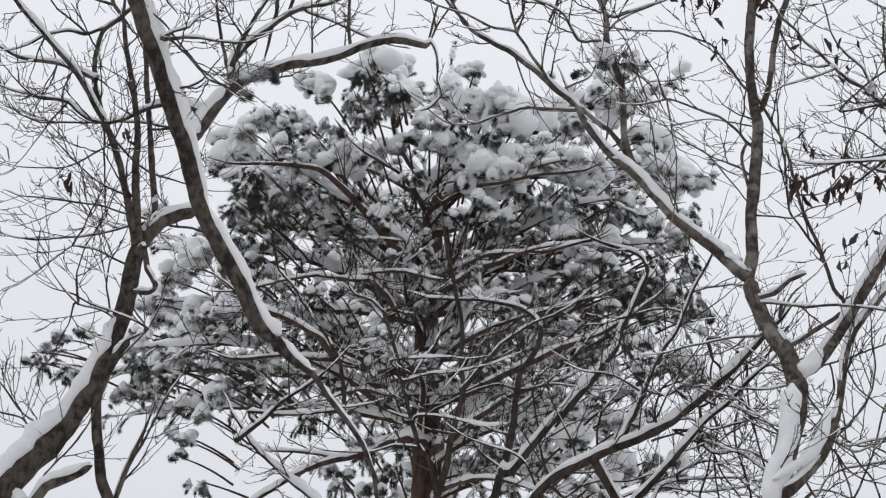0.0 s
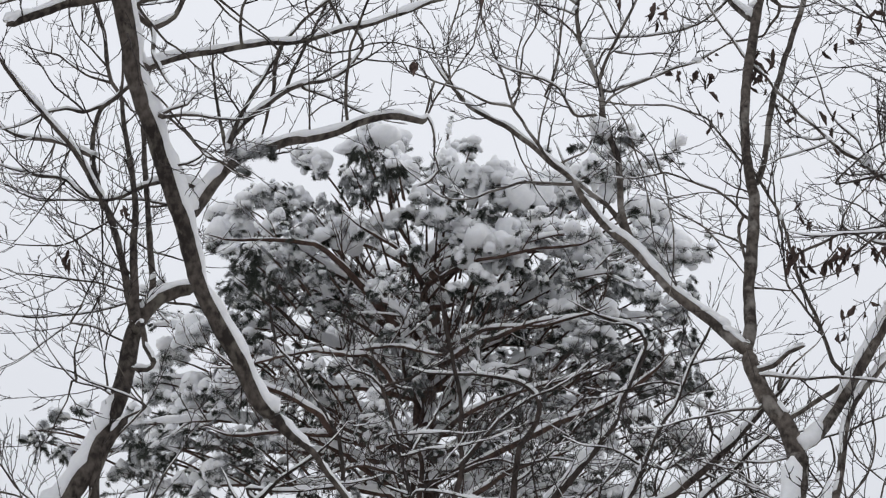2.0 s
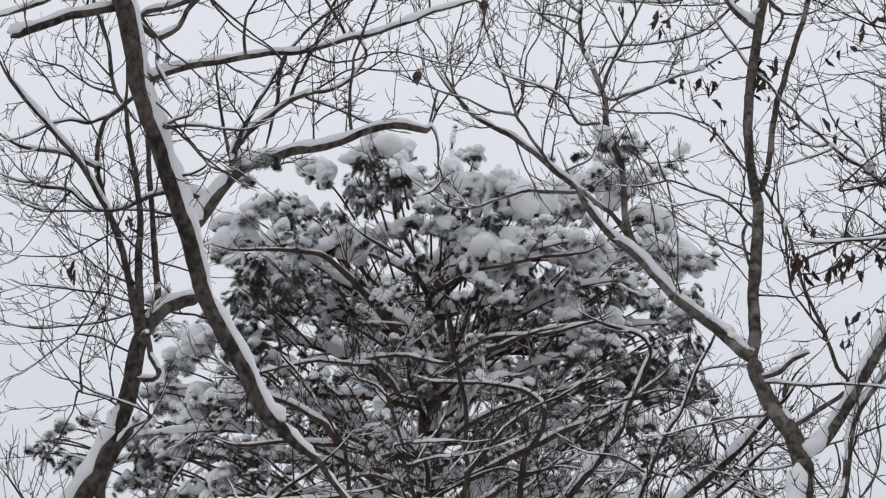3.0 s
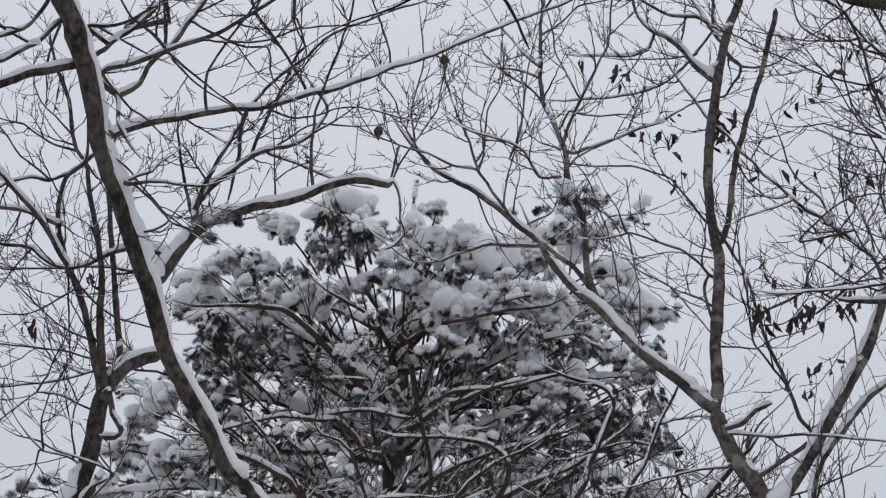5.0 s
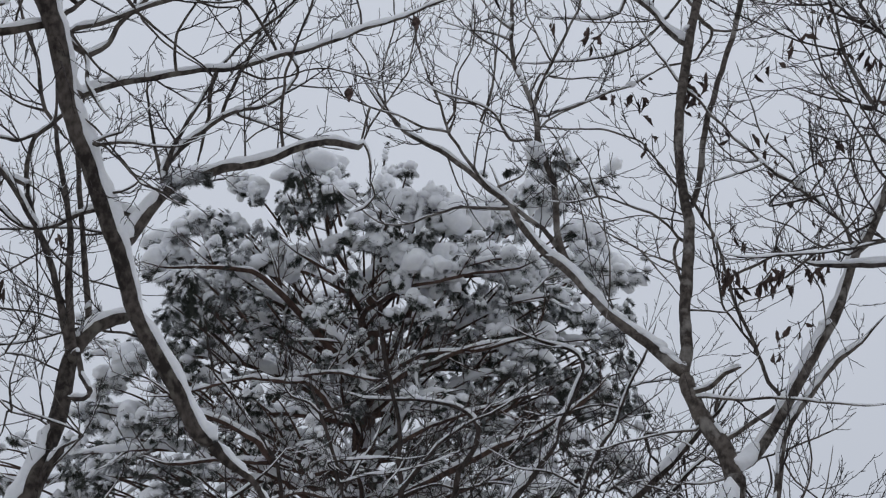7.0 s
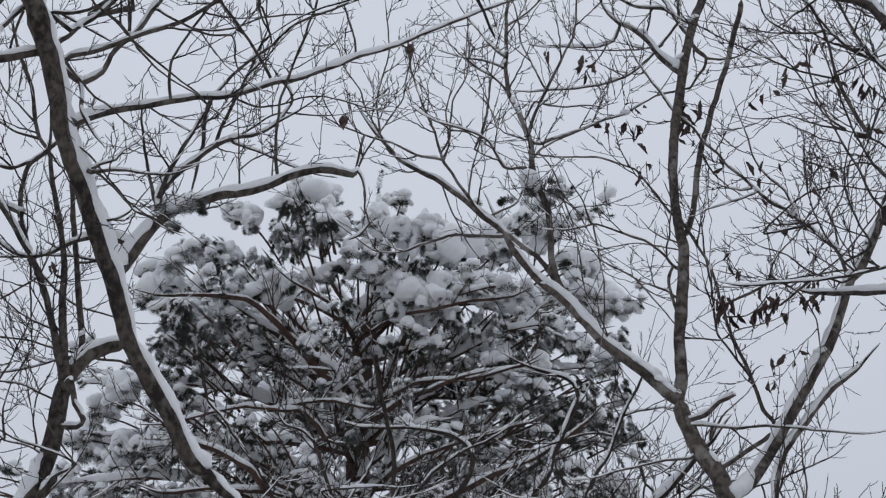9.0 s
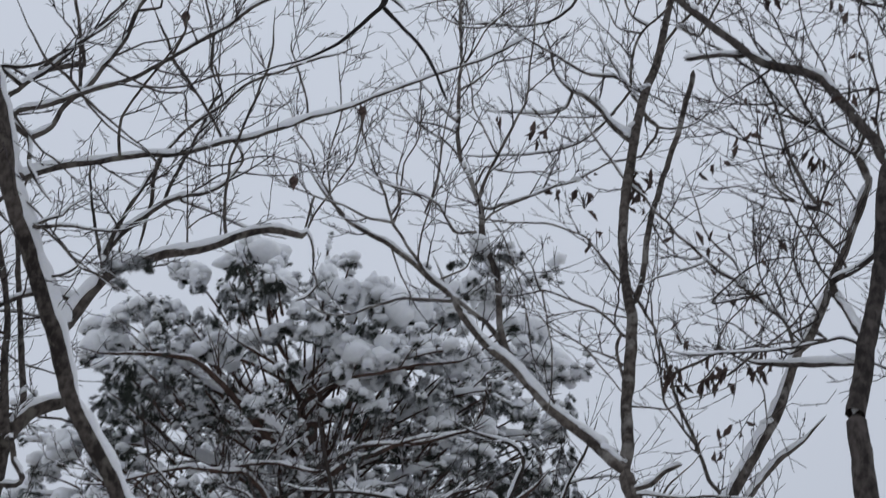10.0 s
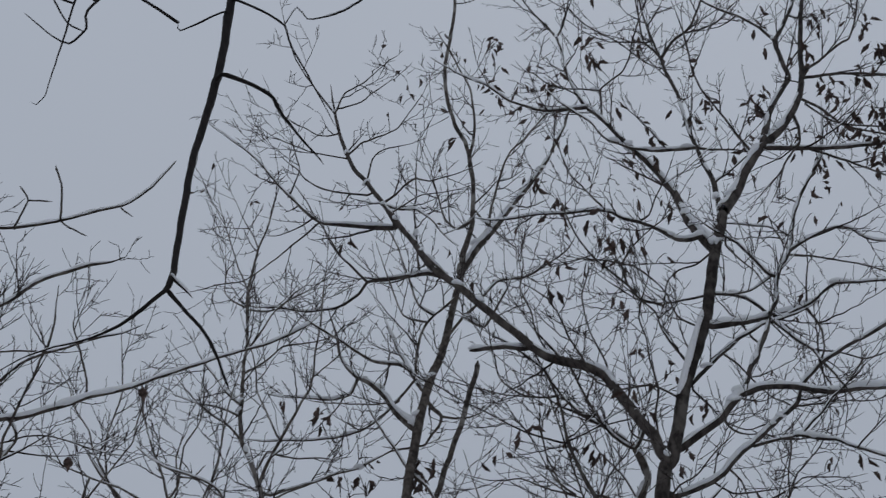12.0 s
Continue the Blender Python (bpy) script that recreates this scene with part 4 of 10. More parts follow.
    shroud(tree, (1.73, 14.74, 7.63), 0.108, 0.079)
    shroud(tree, (1.54, 14.83, 6.78), 0.116, 0.184)
    shroud(tree, (2.16, 15.15, 7.87), 0.142, 0.081)
    shroud(tree, (2.05, 15.29, 7.02), 0.1, 0.07)
    shroud(tree, (1.66, 14.81, 7.18), 0.078, 0.127)
    shroud(tree, (1.4, 14.78, 6.61), 0.106, 0.086)
    shroud(tree, (1.32, 14.54, 7.37), 0.096, 0.058)
    shroud(tree, (1.74, 14.72, 7.89), 0.108, 0.069)
    drooping(tree, (-0.7, 14.23, 10.23), 0.153, 0.204)
    drooping(tree, (-0.82, 14.2, 9.96), 0.091, 0.228)
    drooping(tree, (-0.52, 14.14, 9.95), 0.126, 0.202)
    drooping(tree, (-0.7, 14.13, 9.74), 0.1, 0.125)
    drooping(tree, (-1.43, 14.42, 9.98), 0.128, 0.144)
    drooping(tree, (-1.31, 14.3, 9.67), 0.142, 0.142)
    drooping(tree, (-1.73, 14.44, 9.19), 0.211, 0.211)
    drooping(tree, (-1.4, 14.25, 9.06), 0.188, 0.178)
    drooping(tree, (0.08, 14.06, 9.62), 0.159, 0.109)
    drooping(tree, (-1.72, 14.63, 10.1), 0.104, 0.094)
    drooping(tree, (-0.97, 14.19, 9.73), 0.111, 0.126)
    drooping(tree, (-1.08, 14.12, 9.02), 0.137, 0.123)
    drooping(tree, (-0.27, 13.99, 9.1), 0.136, 0.122)
    drooping(tree, (0.43, 14.1, 9.59), 0.124, 0.08)
    drooping(tree, (1.49, 14.6, 7.83), 0.176, 0.137)
    drooping(tree, (2.2, 15.25, 7.77), 0.173, 0.152)
    drooping(tree, (1.73, 14.87, 7.27), 0.118, 0.127)
    drooping(tree, (2.38, 15.73, 7.4), 0.114, 0.104)
    drooping(tree, (1.96, 14.95, 7.8), 0.13, 0.11)
    drooping(tree, (1.77, 15.06, 6.78), 0.108, 0.108)
    drooping(tree, (2.03, 15.34, 6.87), 0.12, 0.08)
    drooping(tree, (2.47, 15.73, 7.84), 0.094, 0.094)
    drooping(tree, (0.71, 14.81, 9.38), 0.144, 0.113)
    drooping(tree, (1.33, 14.96, 9.34), 0.166, 0.119)
    drooping(tree, (1.64, 15.08, 9.29), 0.13, 0.151)
    drooping(tree, (2.35, 15.81, 9.72), 0.181, 0.137)
    drooping(tree, (0.27, 14.72, 8.98), 0.136, 0.147)
    drooping(tree, (0.51, 14.74, 8.98), 0.142, 0.147)
    drooping(tree, (0.83, 14.79, 8.9), 0.132, 0.132)
    drooping(tree, (1.15, 14.87, 8.99), 0.153, 0.102)
    drooping(tree, (1.52, 15.02, 9.18), 0.119, 0.15)
    drooping(tree, (2.37, 15.81, 9.59), 0.175, 0.132)
    drooping(tree, (0.55, 14.73, 8.74), 0.166, 0.116)
    drooping(tree, (0.99, 14.8, 8.64), 0.126, 0.106)
    drooping(tree, (1.49, 14.96, 8.71), 0.163, 0.102)
    drooping(tree, (1.94, 15.21, 8.88), 0.12, 0.125)
    drooping(tree, (2.29, 15.55, 9.06), 0.155, 0.101)
    drooping(tree, (0.22, 14.7, 8.44), 0.119, 0.124)
    drooping(tree, (0.87, 14.78, 8.54), 0.145, 0.115)
    drooping(tree, (1.21, 14.87, 8.39), 0.141, 0.096)
    drooping(tree, (1.56, 14.98, 8.58), 0.153, 0.122)
    drooping(tree, (1.91, 15.17, 8.68), 0.119, 0.109)
    drooping(tree, (2.31, 15.5, 8.69), 0.164, 0.132)
    drooping(tree, (1.85, 15.15, 8.28), 0.102, 0.138)
    drooping(tree, (2.3, 15.48, 8.54), 0.173, 0.105)
    drooping(tree, (0.32, 14.73, 7.83), 0.142, 0.137)
    drooping(tree, (0.61, 14.76, 7.96), 0.163, 0.133)
    drooping(tree, (1.2, 14.89, 7.92), 0.139, 0.139)
    drooping(tree, (1.44, 14.97, 8.04), 0.115, 0.115)
    drooping(tree, (0.3, 14.74, 7.59), 0.142, 0.093)
    drooping(tree, (0.42, 14.75, 7.65), 0.162, 0.113)
    drooping(tree, (1.27, 14.92, 7.81), 0.154, 0.104)
    drooping(tree, (1.38, 14.96, 7.85), 0.15, 0.13)
    drooping(tree, (1.82, 15.16, 7.87), 0.162, 0.096)
    drooping(tree, (2.24, 15.48, 7.94), 0.15, 0.14)
    drooping(tree, (-0.92, 14.77, 9.07), 0.142, 0.112)
    drooping(tree, (-1.86, 15.02, 8.88), 0.139, 0.093)
    drooping(tree, (-1.61, 14.91, 8.67), 0.107, 0.102)
    drooping(tree, (-0.47, 14.69, 8.63), 0.145, 0.115)
    drooping(tree, (-1.48, 14.88, 8.24), 0.146, 0.09)
    drooping(tree, (-1.11, 14.79, 8.27), 0.1, 0.115)
    drooping(tree, (-0.49, 14.7, 8.32), 0.144, 0.094)
    drooping(tree, (-0.25, 14.7, 8.17), 0.099, 0.089)
    drooping(tree, (-1.44, 14.88, 7.97), 0.115, 0.12)
    drooping(tree, (-1.07, 14.8, 7.95), 0.129, 0.114)
    drooping(tree, (1.61, 15.01, 8.66), 0.143, 0.122)
    drooping(tree, (1.78, 15.08, 8.58), 0.153, 0.133)
    drooping(tree, (1.65, 15.04, 8.35), 0.142, 0.122)
    drooping(tree, (1.88, 15.15, 8.4), 0.133, 0.123)
    drooping(tree, (2.05, 15.25, 8.62), 0.135, 0.124)
    drooping(tree, (1.94, 15.19, 8.76), 0.124, 0.104)
    drooping(tree, (2.2, 15.38, 8.49), 0.125, 0.114)
    drooping(tree, (1.55, 14.99, 8.44), 0.122, 0.111)
    drooping(tree, (-2.84, 15.79, 8.14), 0.127, 0.18)
    drooping(tree, (-2.62, 15.62, 7.99), 0.126, 0.188)
    drooping(tree, (-2.45, 15.4, 7.79), 0.113, 0.175)
    drooping(tree, (-2.77, 15.79, 7.86), 0.084, 0.148)
    drooping(tree, (-2.07, 15.12, 7.49), 0.09, 0.16)
    drooping(tree, (-1.84, 14.96, 7.61), 0.099, 0.129)
    drooping(tree, (-1.68, 14.9, 7.51), 0.099, 0.128)
    drooping(tree, (-1.15, 14.79, 7.16), 0.116, 0.146)
    drooping(tree, (-0.91, 14.68, 7.48), 0.116, 0.116)
    drooping(tree, (-0.66, 14.74, 6.84), 0.106, 0.134)
    drooping(tree, (-2.16, 15.37, 6.79), 0.13, 0.08)
    drooping(tree, (-0.42, 14.74, 6.69), 0.105, 0.134)
    drooping(tree, (-0.58, 14.61, 7.76), 0.126, 0.107)
    drooping(tree, (-0.33, 14.7, 6.97), 0.086, 0.115)
    drooping(tree, (-1.07, 14.82, 6.81), 0.096, 0.106)
    drooping(tree, (-1.48, 14.86, 7.34), 0.098, 0.118)
    drooping(tree, (-0.79, 14.71, 7.18), 0.106, 0.116)
    drooping(tree, (-0.45, 14.64, 7.36), 0.087, 0.116)
    drooping(tree, (-0.87, 14.81, 6.61), 0.115, 0.086)
    drooping(tree, (-2.01, 15.03, 7.83), 0.11, 0.11)
    drooping(tree, (-2.29, 15.22, 7.96), 0.112, 0.122)
    drooping(tree, (-3.73, 15.79, 8.14), 0.075, 0.139)
    drooping(tree, (-3.51, 15.79, 8.03), 0.064, 0.128)
    drooping(tree, (0.22, 14.75, 6.69), 0.115, 0.105)
    drooping(tree, (0.36, 14.73, 6.88), 0.105, 0.115)
    drooping(tree, (0.55, 14.8, 6.61), 0.115, 0.096)
    drooping(tree, (0.32, 14.68, 7.17), 0.096, 0.106)
    drooping(tree, (-1.65, 13.77, 8.83), 0.192, 0.192, 0.1)
    drooping(tree, (-1.47, 13.6, 8.59), 0.17, 0.16, 0.1)
    drooping(tree, (-1.32, 13.53, 8.69), 0.16, 0.151, 0.1)
    drooping(tree, (-1.57, 13.74, 9), 0.135, 0.106, 0.1)
    drooping(tree, (-1.74, 13.8, 8.69), 0.125, 0.134, 0.1)
    drooping(tree, (-0.67, 13.63, 9.88), 0.137, 0.176, 0.12)
    drooping(tree, (-0.48, 13.53, 9.62), 0.116, 0.184, 0.12)
    drooping(tree, (-0.77, 13.59, 9.6), 0.087, 0.203, 0.12)
    drooping(tree, (-0.37, 13.53, 9.67), 0.077, 0.145, 0.12)
    drooping(tree, (-0.59, 13.52, 9.45), 0.096, 0.125, 0.12)
    drooping(tree, (0.73, 15.14, 8.87), 0.134, 0.113, 0.15)
    drooping(tree, (1.09, 15.19, 8.78), 0.145, 0.124, 0.15)
    drooping(tree, (1.47, 15.28, 8.93), 0.136, 0.115, 0.15)
    drooping(tree, (0.92, 15.16, 8.37), 0.133, 0.122, 0.15)
    drooping(tree, (1.33, 15.23, 8.4), 0.134, 0.123, 0.15)
    drooping(tree, (1.76, 15.35, 8.61), 0.125, 0.115, 0.15)
    drooping(tree, (0.54, 15.14, 9.22), 0.114, 0.104, 0.15)
    drooping(tree, (-0.4, 15.09, 8.88), 0.123, 0.113, 0.15)
    drooping(tree, (-0.7, 15.1, 8.66), 0.123, 0.113, 0.15)
    drooping(tree, (-0.2, 15.08, 8.42), 0.112, 0.112, 0.15)
    # the leader: an upright brush of needles with a little snow
    arms = [spline([(*q, 0.01) for q in way], 0.04)[0] for way in (
        ((x + 0.19, y - 0.4, 10.78), (x + 0.21, y - 0.4, 11.0), (x + 0.22, y - 0.4, 11.14)),
        ((x + 0.21, y - 0.4, 11.06), (x + 0.215, y - 0.4, 11.3), (x + 0.255, y - 0.4, 11.5)),
        ((x + 0.23, y - 0.4, 11.15), (x + 0.33, y - 0.41, 11.2), (x + 0.47, y - 0.43, 11.19)),
        ((x + 0.25, y - 0.4, 11.14), (x + 0.35, y - 0.43, 11.09), (x + 0.45, y - 0.46, 10.96)),
        ((x + 0.2, y - 0.42, 10.95), (x + 0.12, y - 0.46, 10.93), (x + 0.07, y - 0.48, 10.85)))]
    brush = np.stack([resample(q, np.ones(len(q)), 8)[0] for q in arms])
    ob = wood("leader", tubes(brush, np.tile(np.linspace(0.014, 0.006, 8), (5, 1)), 6), BARK_PINE, tree)
    below("foliage", needles(rng, brush, 800, 0.05, 0.0, 0.5, 0.0), NEEDLE, ob, "dark green needles dusted with snow", "", False)
    own, at = np.repeat(np.arange(5), 5), np.tile([1, 2, 4, 5, 6], 5)
    girth = np.array([0.075, 0.034, 0.034, 0.05, 0.04])[own] * rng.uniform(0.75, 1.15, 25)
    stack = lumps(rng, brush[own, at] + np.array([0.012, -0.012, 0.008]), girth, tangents(brush)[own, at], SMALL_BALL)
    STATE[tree]["loose"].append(stack)
    wood("loose_snow", joined(STATE[tree]["loose"]), SNOW, tree, "small pillows and crumbs of snow on the shoots", "stuff")
    return tree


pine()


def lodged(tree, at, size, snowy=True):
    """A bunch of fallen pine needles caught on a limb."""
    rng = STATE[tree]["rng"]
    n = 5
    spot = np.array(at) + rng.normal(size=(n, 3)) * size * np.array([0.6, 0.5, 0.4])
    ob = wood("needle_tuft", brushes(rng, spot, np.full(n, size * 0.4), unit(rng.normal(size=(n, 3))), 170, 0.035), NEEDLE, tree, "fallen pine needles caught on the limb", "", False)
    if snowy:
        below("snow", lumps(rng, spot[:1] + np.array([0, 0, size * 0.3]), np.full(1, size * 0.7), unit(rng.normal(size=(1, 3)))), SNOW, ob, "snow on the bunch")


# ---- the bare trees ----
def overhanging_tree():
    tree = begin("broadleaf_tree", (-3.6, 8.7, 0), "tall bare tree whose snow-lined limbs hang over the pine", BARK_GREY, 21)
    stem(tree, (-3.7, 8.6, -0.2, 0.34), (-3.65, 8.65, 2.5, 0.26), (-3.6, 8.7, 6.0, 0.22), (-3.62, 8.7, 10.0, 0.19), (-3.55, 8.6, 12.5, 0.15), (-3.2, 8.0, 15.0, 0.1))
    limb(tree, 1.0, 0.1, (-3.6, 8.7, 11.9, 0.13), (-2.95, 8.8, 10.7, 0.1), (-2.17, 9, 8.93, 0.069))
    limb(tree, 2.2, 0.15, (-2.17, 9, 8.93, 0.069), (-2.11, 9.07, 8.74, 0.065), (-2.06, 9.11, 8.66, 0.063), (-1.97, 9.22, 8.39, 0.057), (-1.93, 9.27, 8.25, 0.056), (-1.9, 9.33, 8.09, 0.054), (-1.87, 9.39, 7.92, 0.052), (-1.83, 9.43, 7.78, 0.05), (-1.74, 9.53, 7.52, 0.049), (-1.55, 9.71, 6.99, 0.048), (-1.47, 9.8, 6.72, 0.048), (-1.41, 9.84, 6.59, 0.048), (-1.33, 9.9, 6.43, 0.048), (-1.23, 9.96, 6.27, 0.046), (-1.08, 10.05, 5.98, 0.044), (-0.99, 10.09, 5.91, 0.039))
    limb(tree, 0.9, 0.3, (-0.99, 10.09, 5.91, 0.039), (-0.89, 10.13, 5.81, 0.027), (-0.77, 10.17, 5.73, 0.02), (-0.68, 10.21, 5.6, 0.017), (-0.58, 10.26, 5.48, 0.015), (-0.48, 10.3, 5.34, 0.014), (-0.41, 10.36, 5.17, 0.012), (-0.38, 10.4, 5.01, 0.01))
    limb(tree, 1.4, 0.15, (-1.51, 9.85, 7.19, 0.042), (-1.44, 9.89, 7.35, 0.039), (-1.38, 9.92, 7.47, 0.037), (-1.32, 9.95, 7.57, 0.035), (-1.24, 9.98, 7.65, 0.033), (-1.12, 10.01, 7.72, 0.031), (-0.98, 10.05, 7.8, 0.029), (-0.87, 10.08, 7.84, 0.027), (-0.77, 10.11, 7.88, 0.026), (-0.66, 10.14, 7.93, 0.024), (-0.55, 10.17, 8.01, 0.024), (-0.44, 10.2, 8.07, 0.024), (-0.33, 10.23, 8.11, 0.024), (-0.26, 10.25, 8.12, 0.024), (-0.11, 10.29, 8.1, 0.021), (-0.08, 10.3, 8.14, 0.009), (-0.05, 10.32, 8.08, 0.007), (-0.03, 10.35, 7.98, 0.006), (-0.04, 10.37, 7.89, 0.006), (-0.01, 10.4, 7.79, 0.006), (-0.08, 10.43, 7.72, 0.006), (-0.15, 10.45, 7.7, 0.006))
    limb(tree, 1.5, 0.2, (-1.66, 9.85, 7.42, 0.016), (-1.57, 9.87, 7.4, 0.016), (-1.48, 9.9, 7.4, 0.015), (-1.39, 9.92, 7.47, 0.015), (-1.33, 9.95, 7.57, 0.014))
    limb(tree, 1.1, 0.6, (-1.33, 9.95, 7.58, 0.025), (-1.34, 9.98, 7.7, 0.023), (-1.32, 10.01, 7.83, 0.022), (-1.25, 10.05, 7.96, 0.02), (-1.17, 10.09, 8.07, 0.018), (-1.1, 10.12, 8.15, 0.016), (-0.99, 10.16, 8.27, 0.015), (-0.89, 10.19, 8.34, 0.014), (-0.78, 10.23, 8.38, 0.012), (-0.68, 10.26, 8.45, 0.011), (-0.6, 10.29, 8.54, 0.011), (-0.55, 10.33, 8.66, 0.01), (-0.52, 10.35, 8.74, 0.01), (-0.54, 10.37, 8.85, 0.01), (-0.59, 10.4, 8.94, 0.01))
    limb(tree, 0.2, 0.6, (-1.33, 9.98, 7.68, 0.014), (-1.37, 9.99, 7.76, 0.013), (-1.4, 10.01, 7.89, 0.011), (-1.43, 10.04, 8.04, 0.01), (-1.46, 10.07, 8.23, 0.008), (-1.49, 10.1, 8.44, 0.008))
    limb(tree, 0.6, 0.4, (-1.33, 9.95, 7.75, 0.016), (-1.3, 9.99, 7.91, 0.015), (-1.24, 10.04, 8.09, 0.014), (-1.15, 10.11, 8.34, 0.013), (-1.08, 10.17, 8.55, 0.012), (-1.05, 10.19, 8.65, 0.012), (-1, 10.22, 8.75, 0.011), (-0.94, 10.26, 8.87, 0.011), (-0.88, 10.28, 8.96, 0.01), (-0.8, 10.32, 9.07, 0.01), (-0.73, 10.35, 9.15, 0.01), (-0.65, 10.38, 9.24, 0.009), (-0.58, 10.41, 9.36, 0.009), (-0.5, 10.44, 9.45, 0.009), (-0.4, 10.48, 9.54, 0.009), (-0.26, 10.52, 9.63, 0.008), (-0.1, 10.57, 9.75, 0.008), (-0.01, 10.6, 9.81, 0.008))
    limb(tree, 0.3, 0.4, (-1.05, 10.19, 8.65, 0.015), (-1.1, 10.29, 8.55, 0.013), (-1.12, 10.41, 8.43, 0.012), (-1.15, 10.47, 8.36, 0.012))
    limb(tree, 0.2, 0.5, (-1.01, 10.16, 8.26, 0.013), (-0.99, 10.2, 8.4, 0.012), (-0.95, 10.24, 8.54, 0.012), (-0.9, 10.29, 8.71, 0.011), (-0.87, 10.31, 8.77, 0.011), (-0.84, 10.35, 8.91, 0.01), (-0.79, 10.4, 9.09, 0.01), (-0.76, 10.43, 9.22, 0.01))
    limb(tree, 1.4, 0.5, (-1.84, 9.7, 8.14, 0.024), (-1.77, 9.73, 8.2, 0.023), (-1.66, 9.78, 8.28, 0.022), (-1.49, 9.84, 8.36, 0.021), (-1.32, 9.91, 8.44, 0.019), (-1.14, 9.97, 8.51, 0.018), (-1, 10.03, 8.55, 0.017), (-0.85, 10.08, 8.61, 0.016), (-0.74, 10.12, 8.68, 0.015), (-0.63, 10.16, 8.75, 0.015), (-0.49, 10.22, 8.82, 0.014), (-0.37, 10.26, 8.9, 0.013), (-0.22, 10.31, 9, 0.013), (-0.06, 10.37, 9.12, 0.012), (0.17, 10.46, 9.26, 0.011), (0.38, 10.53, 9.41, 0.01), (0.58, 10.61, 9.56, 0.01), (0.8, 10.68, 9.72, 0.009), (1.01, 10.76, 9.87, 0.009), (1.19, 10.82, 9.99, 0.009), (1.42, 10.9, 10.18, 0.009))
    limb(tree, 0.7, 0.6, (-1.94, 9.5, 8.44, 0.018), (-1.87, 9.53, 8.54, 0.018), (-1.77, 9.56, 8.59, 0.017), (-1.6, 9.61, 8.69, 0.016), (-1.52, 9.64, 8.75, 0.016), (-1.38, 9.68, 8.84, 0.015), (-1.28, 9.71, 8.9, 0.015), (-1.17, 9.75, 8.99, 0.014), (-1.03, 9.8, 9.14, 0.014), (-0.86, 9.86, 9.33, 0.013), (-0.64, 9.93, 9.54, 0.012), (-0.46, 9.99, 9.77, 0.012), (-0.27, 10.05, 9.93, 0.012), (-0.12, 10.1, 10.05, 0.012))
    limb(tree, 1.1, 0.5, (-1.81, 9.55, 8.35, 0.018), (-1.76, 9.56, 8.37, 0.018), (-1.68, 9.58, 8.45, 0.018), (-1.63, 9.61, 8.6, 0.017), (-1.57, 9.64, 8.71, 0.017), (-1.51, 9.66, 8.79, 0.017), (-1.46, 9.68, 8.88, 0.017), (-1.41, 9.7, 9.01, 0.016), (-1.37, 9.72, 9.09, 0.016), (-1.29, 9.76, 9.29, 0.016), (-1.23, 9.81, 9.58, 0.016), (-1.15, 9.85, 9.77, 0.016), (-1.12, 9.87, 9.89, 0.016), (-1.05, 9.9, 10.04, 0.016))
    limb(tree, 1.1, 0.6, (-1.94, 9.4, 8.54, 0.016), (-1.88, 9.42, 8.61, 0.015), (-1.83, 9.45, 8.7, 0.014), (-1.75, 9.49, 8.79, 0.013), (-1.68, 9.53, 8.9, 0.012), (-1.61, 9.56, 9.02, 0.012), (-1.55, 9.6, 9.14, 0.011))
    limb(tree, 0.6, 0.6, (-1.99, 9.35, 8.74, 0.013), (-1.86, 9.39, 8.77, 0.011), (-1.77, 9.42, 8.82, 0.01), (-1.67, 9.46, 8.92, 0.01), (-1.57, 9.5, 9.03, 0.009))
    limb(tree, 0.8, 0.3, (-1.81, 9.55, 8.38, 0.016), (-1.78, 9.51, 8.25, 0.015), (-1.77, 9.46, 8.11, 0.014), (-1.74, 9.42, 8, 0.012))
    limb(tree, 0.4, 0.7, (-1.93, 9.52, 8.53, 0.011), (-1.85, 9.47, 8.38, 0.009), (-1.77, 9.43, 8.26, 0.008), (-1.68, 9.39, 8.13, 0.007), (-1.58, 9.35, 8.03, 0.007))
    limb(tree, 1.6, 0.3, (-1.97, 9.3, 8.4, 0.025), (-2.08, 9.25, 8.35, 0.025), (-2.17, 9.21, 8.3, 0.025), (-2.26, 9.16, 8.25, 0.026), (-2.35, 9.12, 8.18, 0.026), (-2.44, 9.08, 8.11, 0.026), (-2.57, 9, 7.98, 0.026))
    limb(tree, 1.3, 0.5, (-2.09, 9.2, 8.71, 0.016), (-2.14, 9.17, 8.62, 0.015), (-2.19, 9.15, 8.54, 0.015), (-2.25, 9.11, 8.43, 0.014), (-2.34, 9.07, 8.34, 0.013), (-2.41, 9.05, 8.27, 0.013), (-2.53, 9, 8.18, 0.012))
    limb(tree, 1.2, 0.6, (-2.17, 9.1, 8.81, 0.015), (-2.22, 9.06, 8.63, 0.012), (-2.28, 9.04, 8.52, 0.011), (-2.35, 9.02, 8.46, 0.011), (-2.43, 9, 8.41, 0.011))
    limb(tree, 0.3, 0.7, (-2.12, 9.17, 8.62, 0.009), (-2.18, 9.28, 8.54, 0.008), (-2.22, 9.36, 8.47, 0.007))
    limb(tree, 0.3, 0.6, (-1.52, 9.65, 8.75, 0.011), (-1.58, 9.54, 8.79, 0.01), (-1.65, 9.44, 8.8, 0.009), (-1.71, 9.35, 8.81, 0.008), (-1.76, 9.22, 8.85, 0.007))
    limb(tree, 0.2, 0.6, (-1.53, 9.65, 8.75, 0.011), (-1.56, 9.75, 9.03, 0.009), (-1.59, 9.87, 9.35, 0.008))
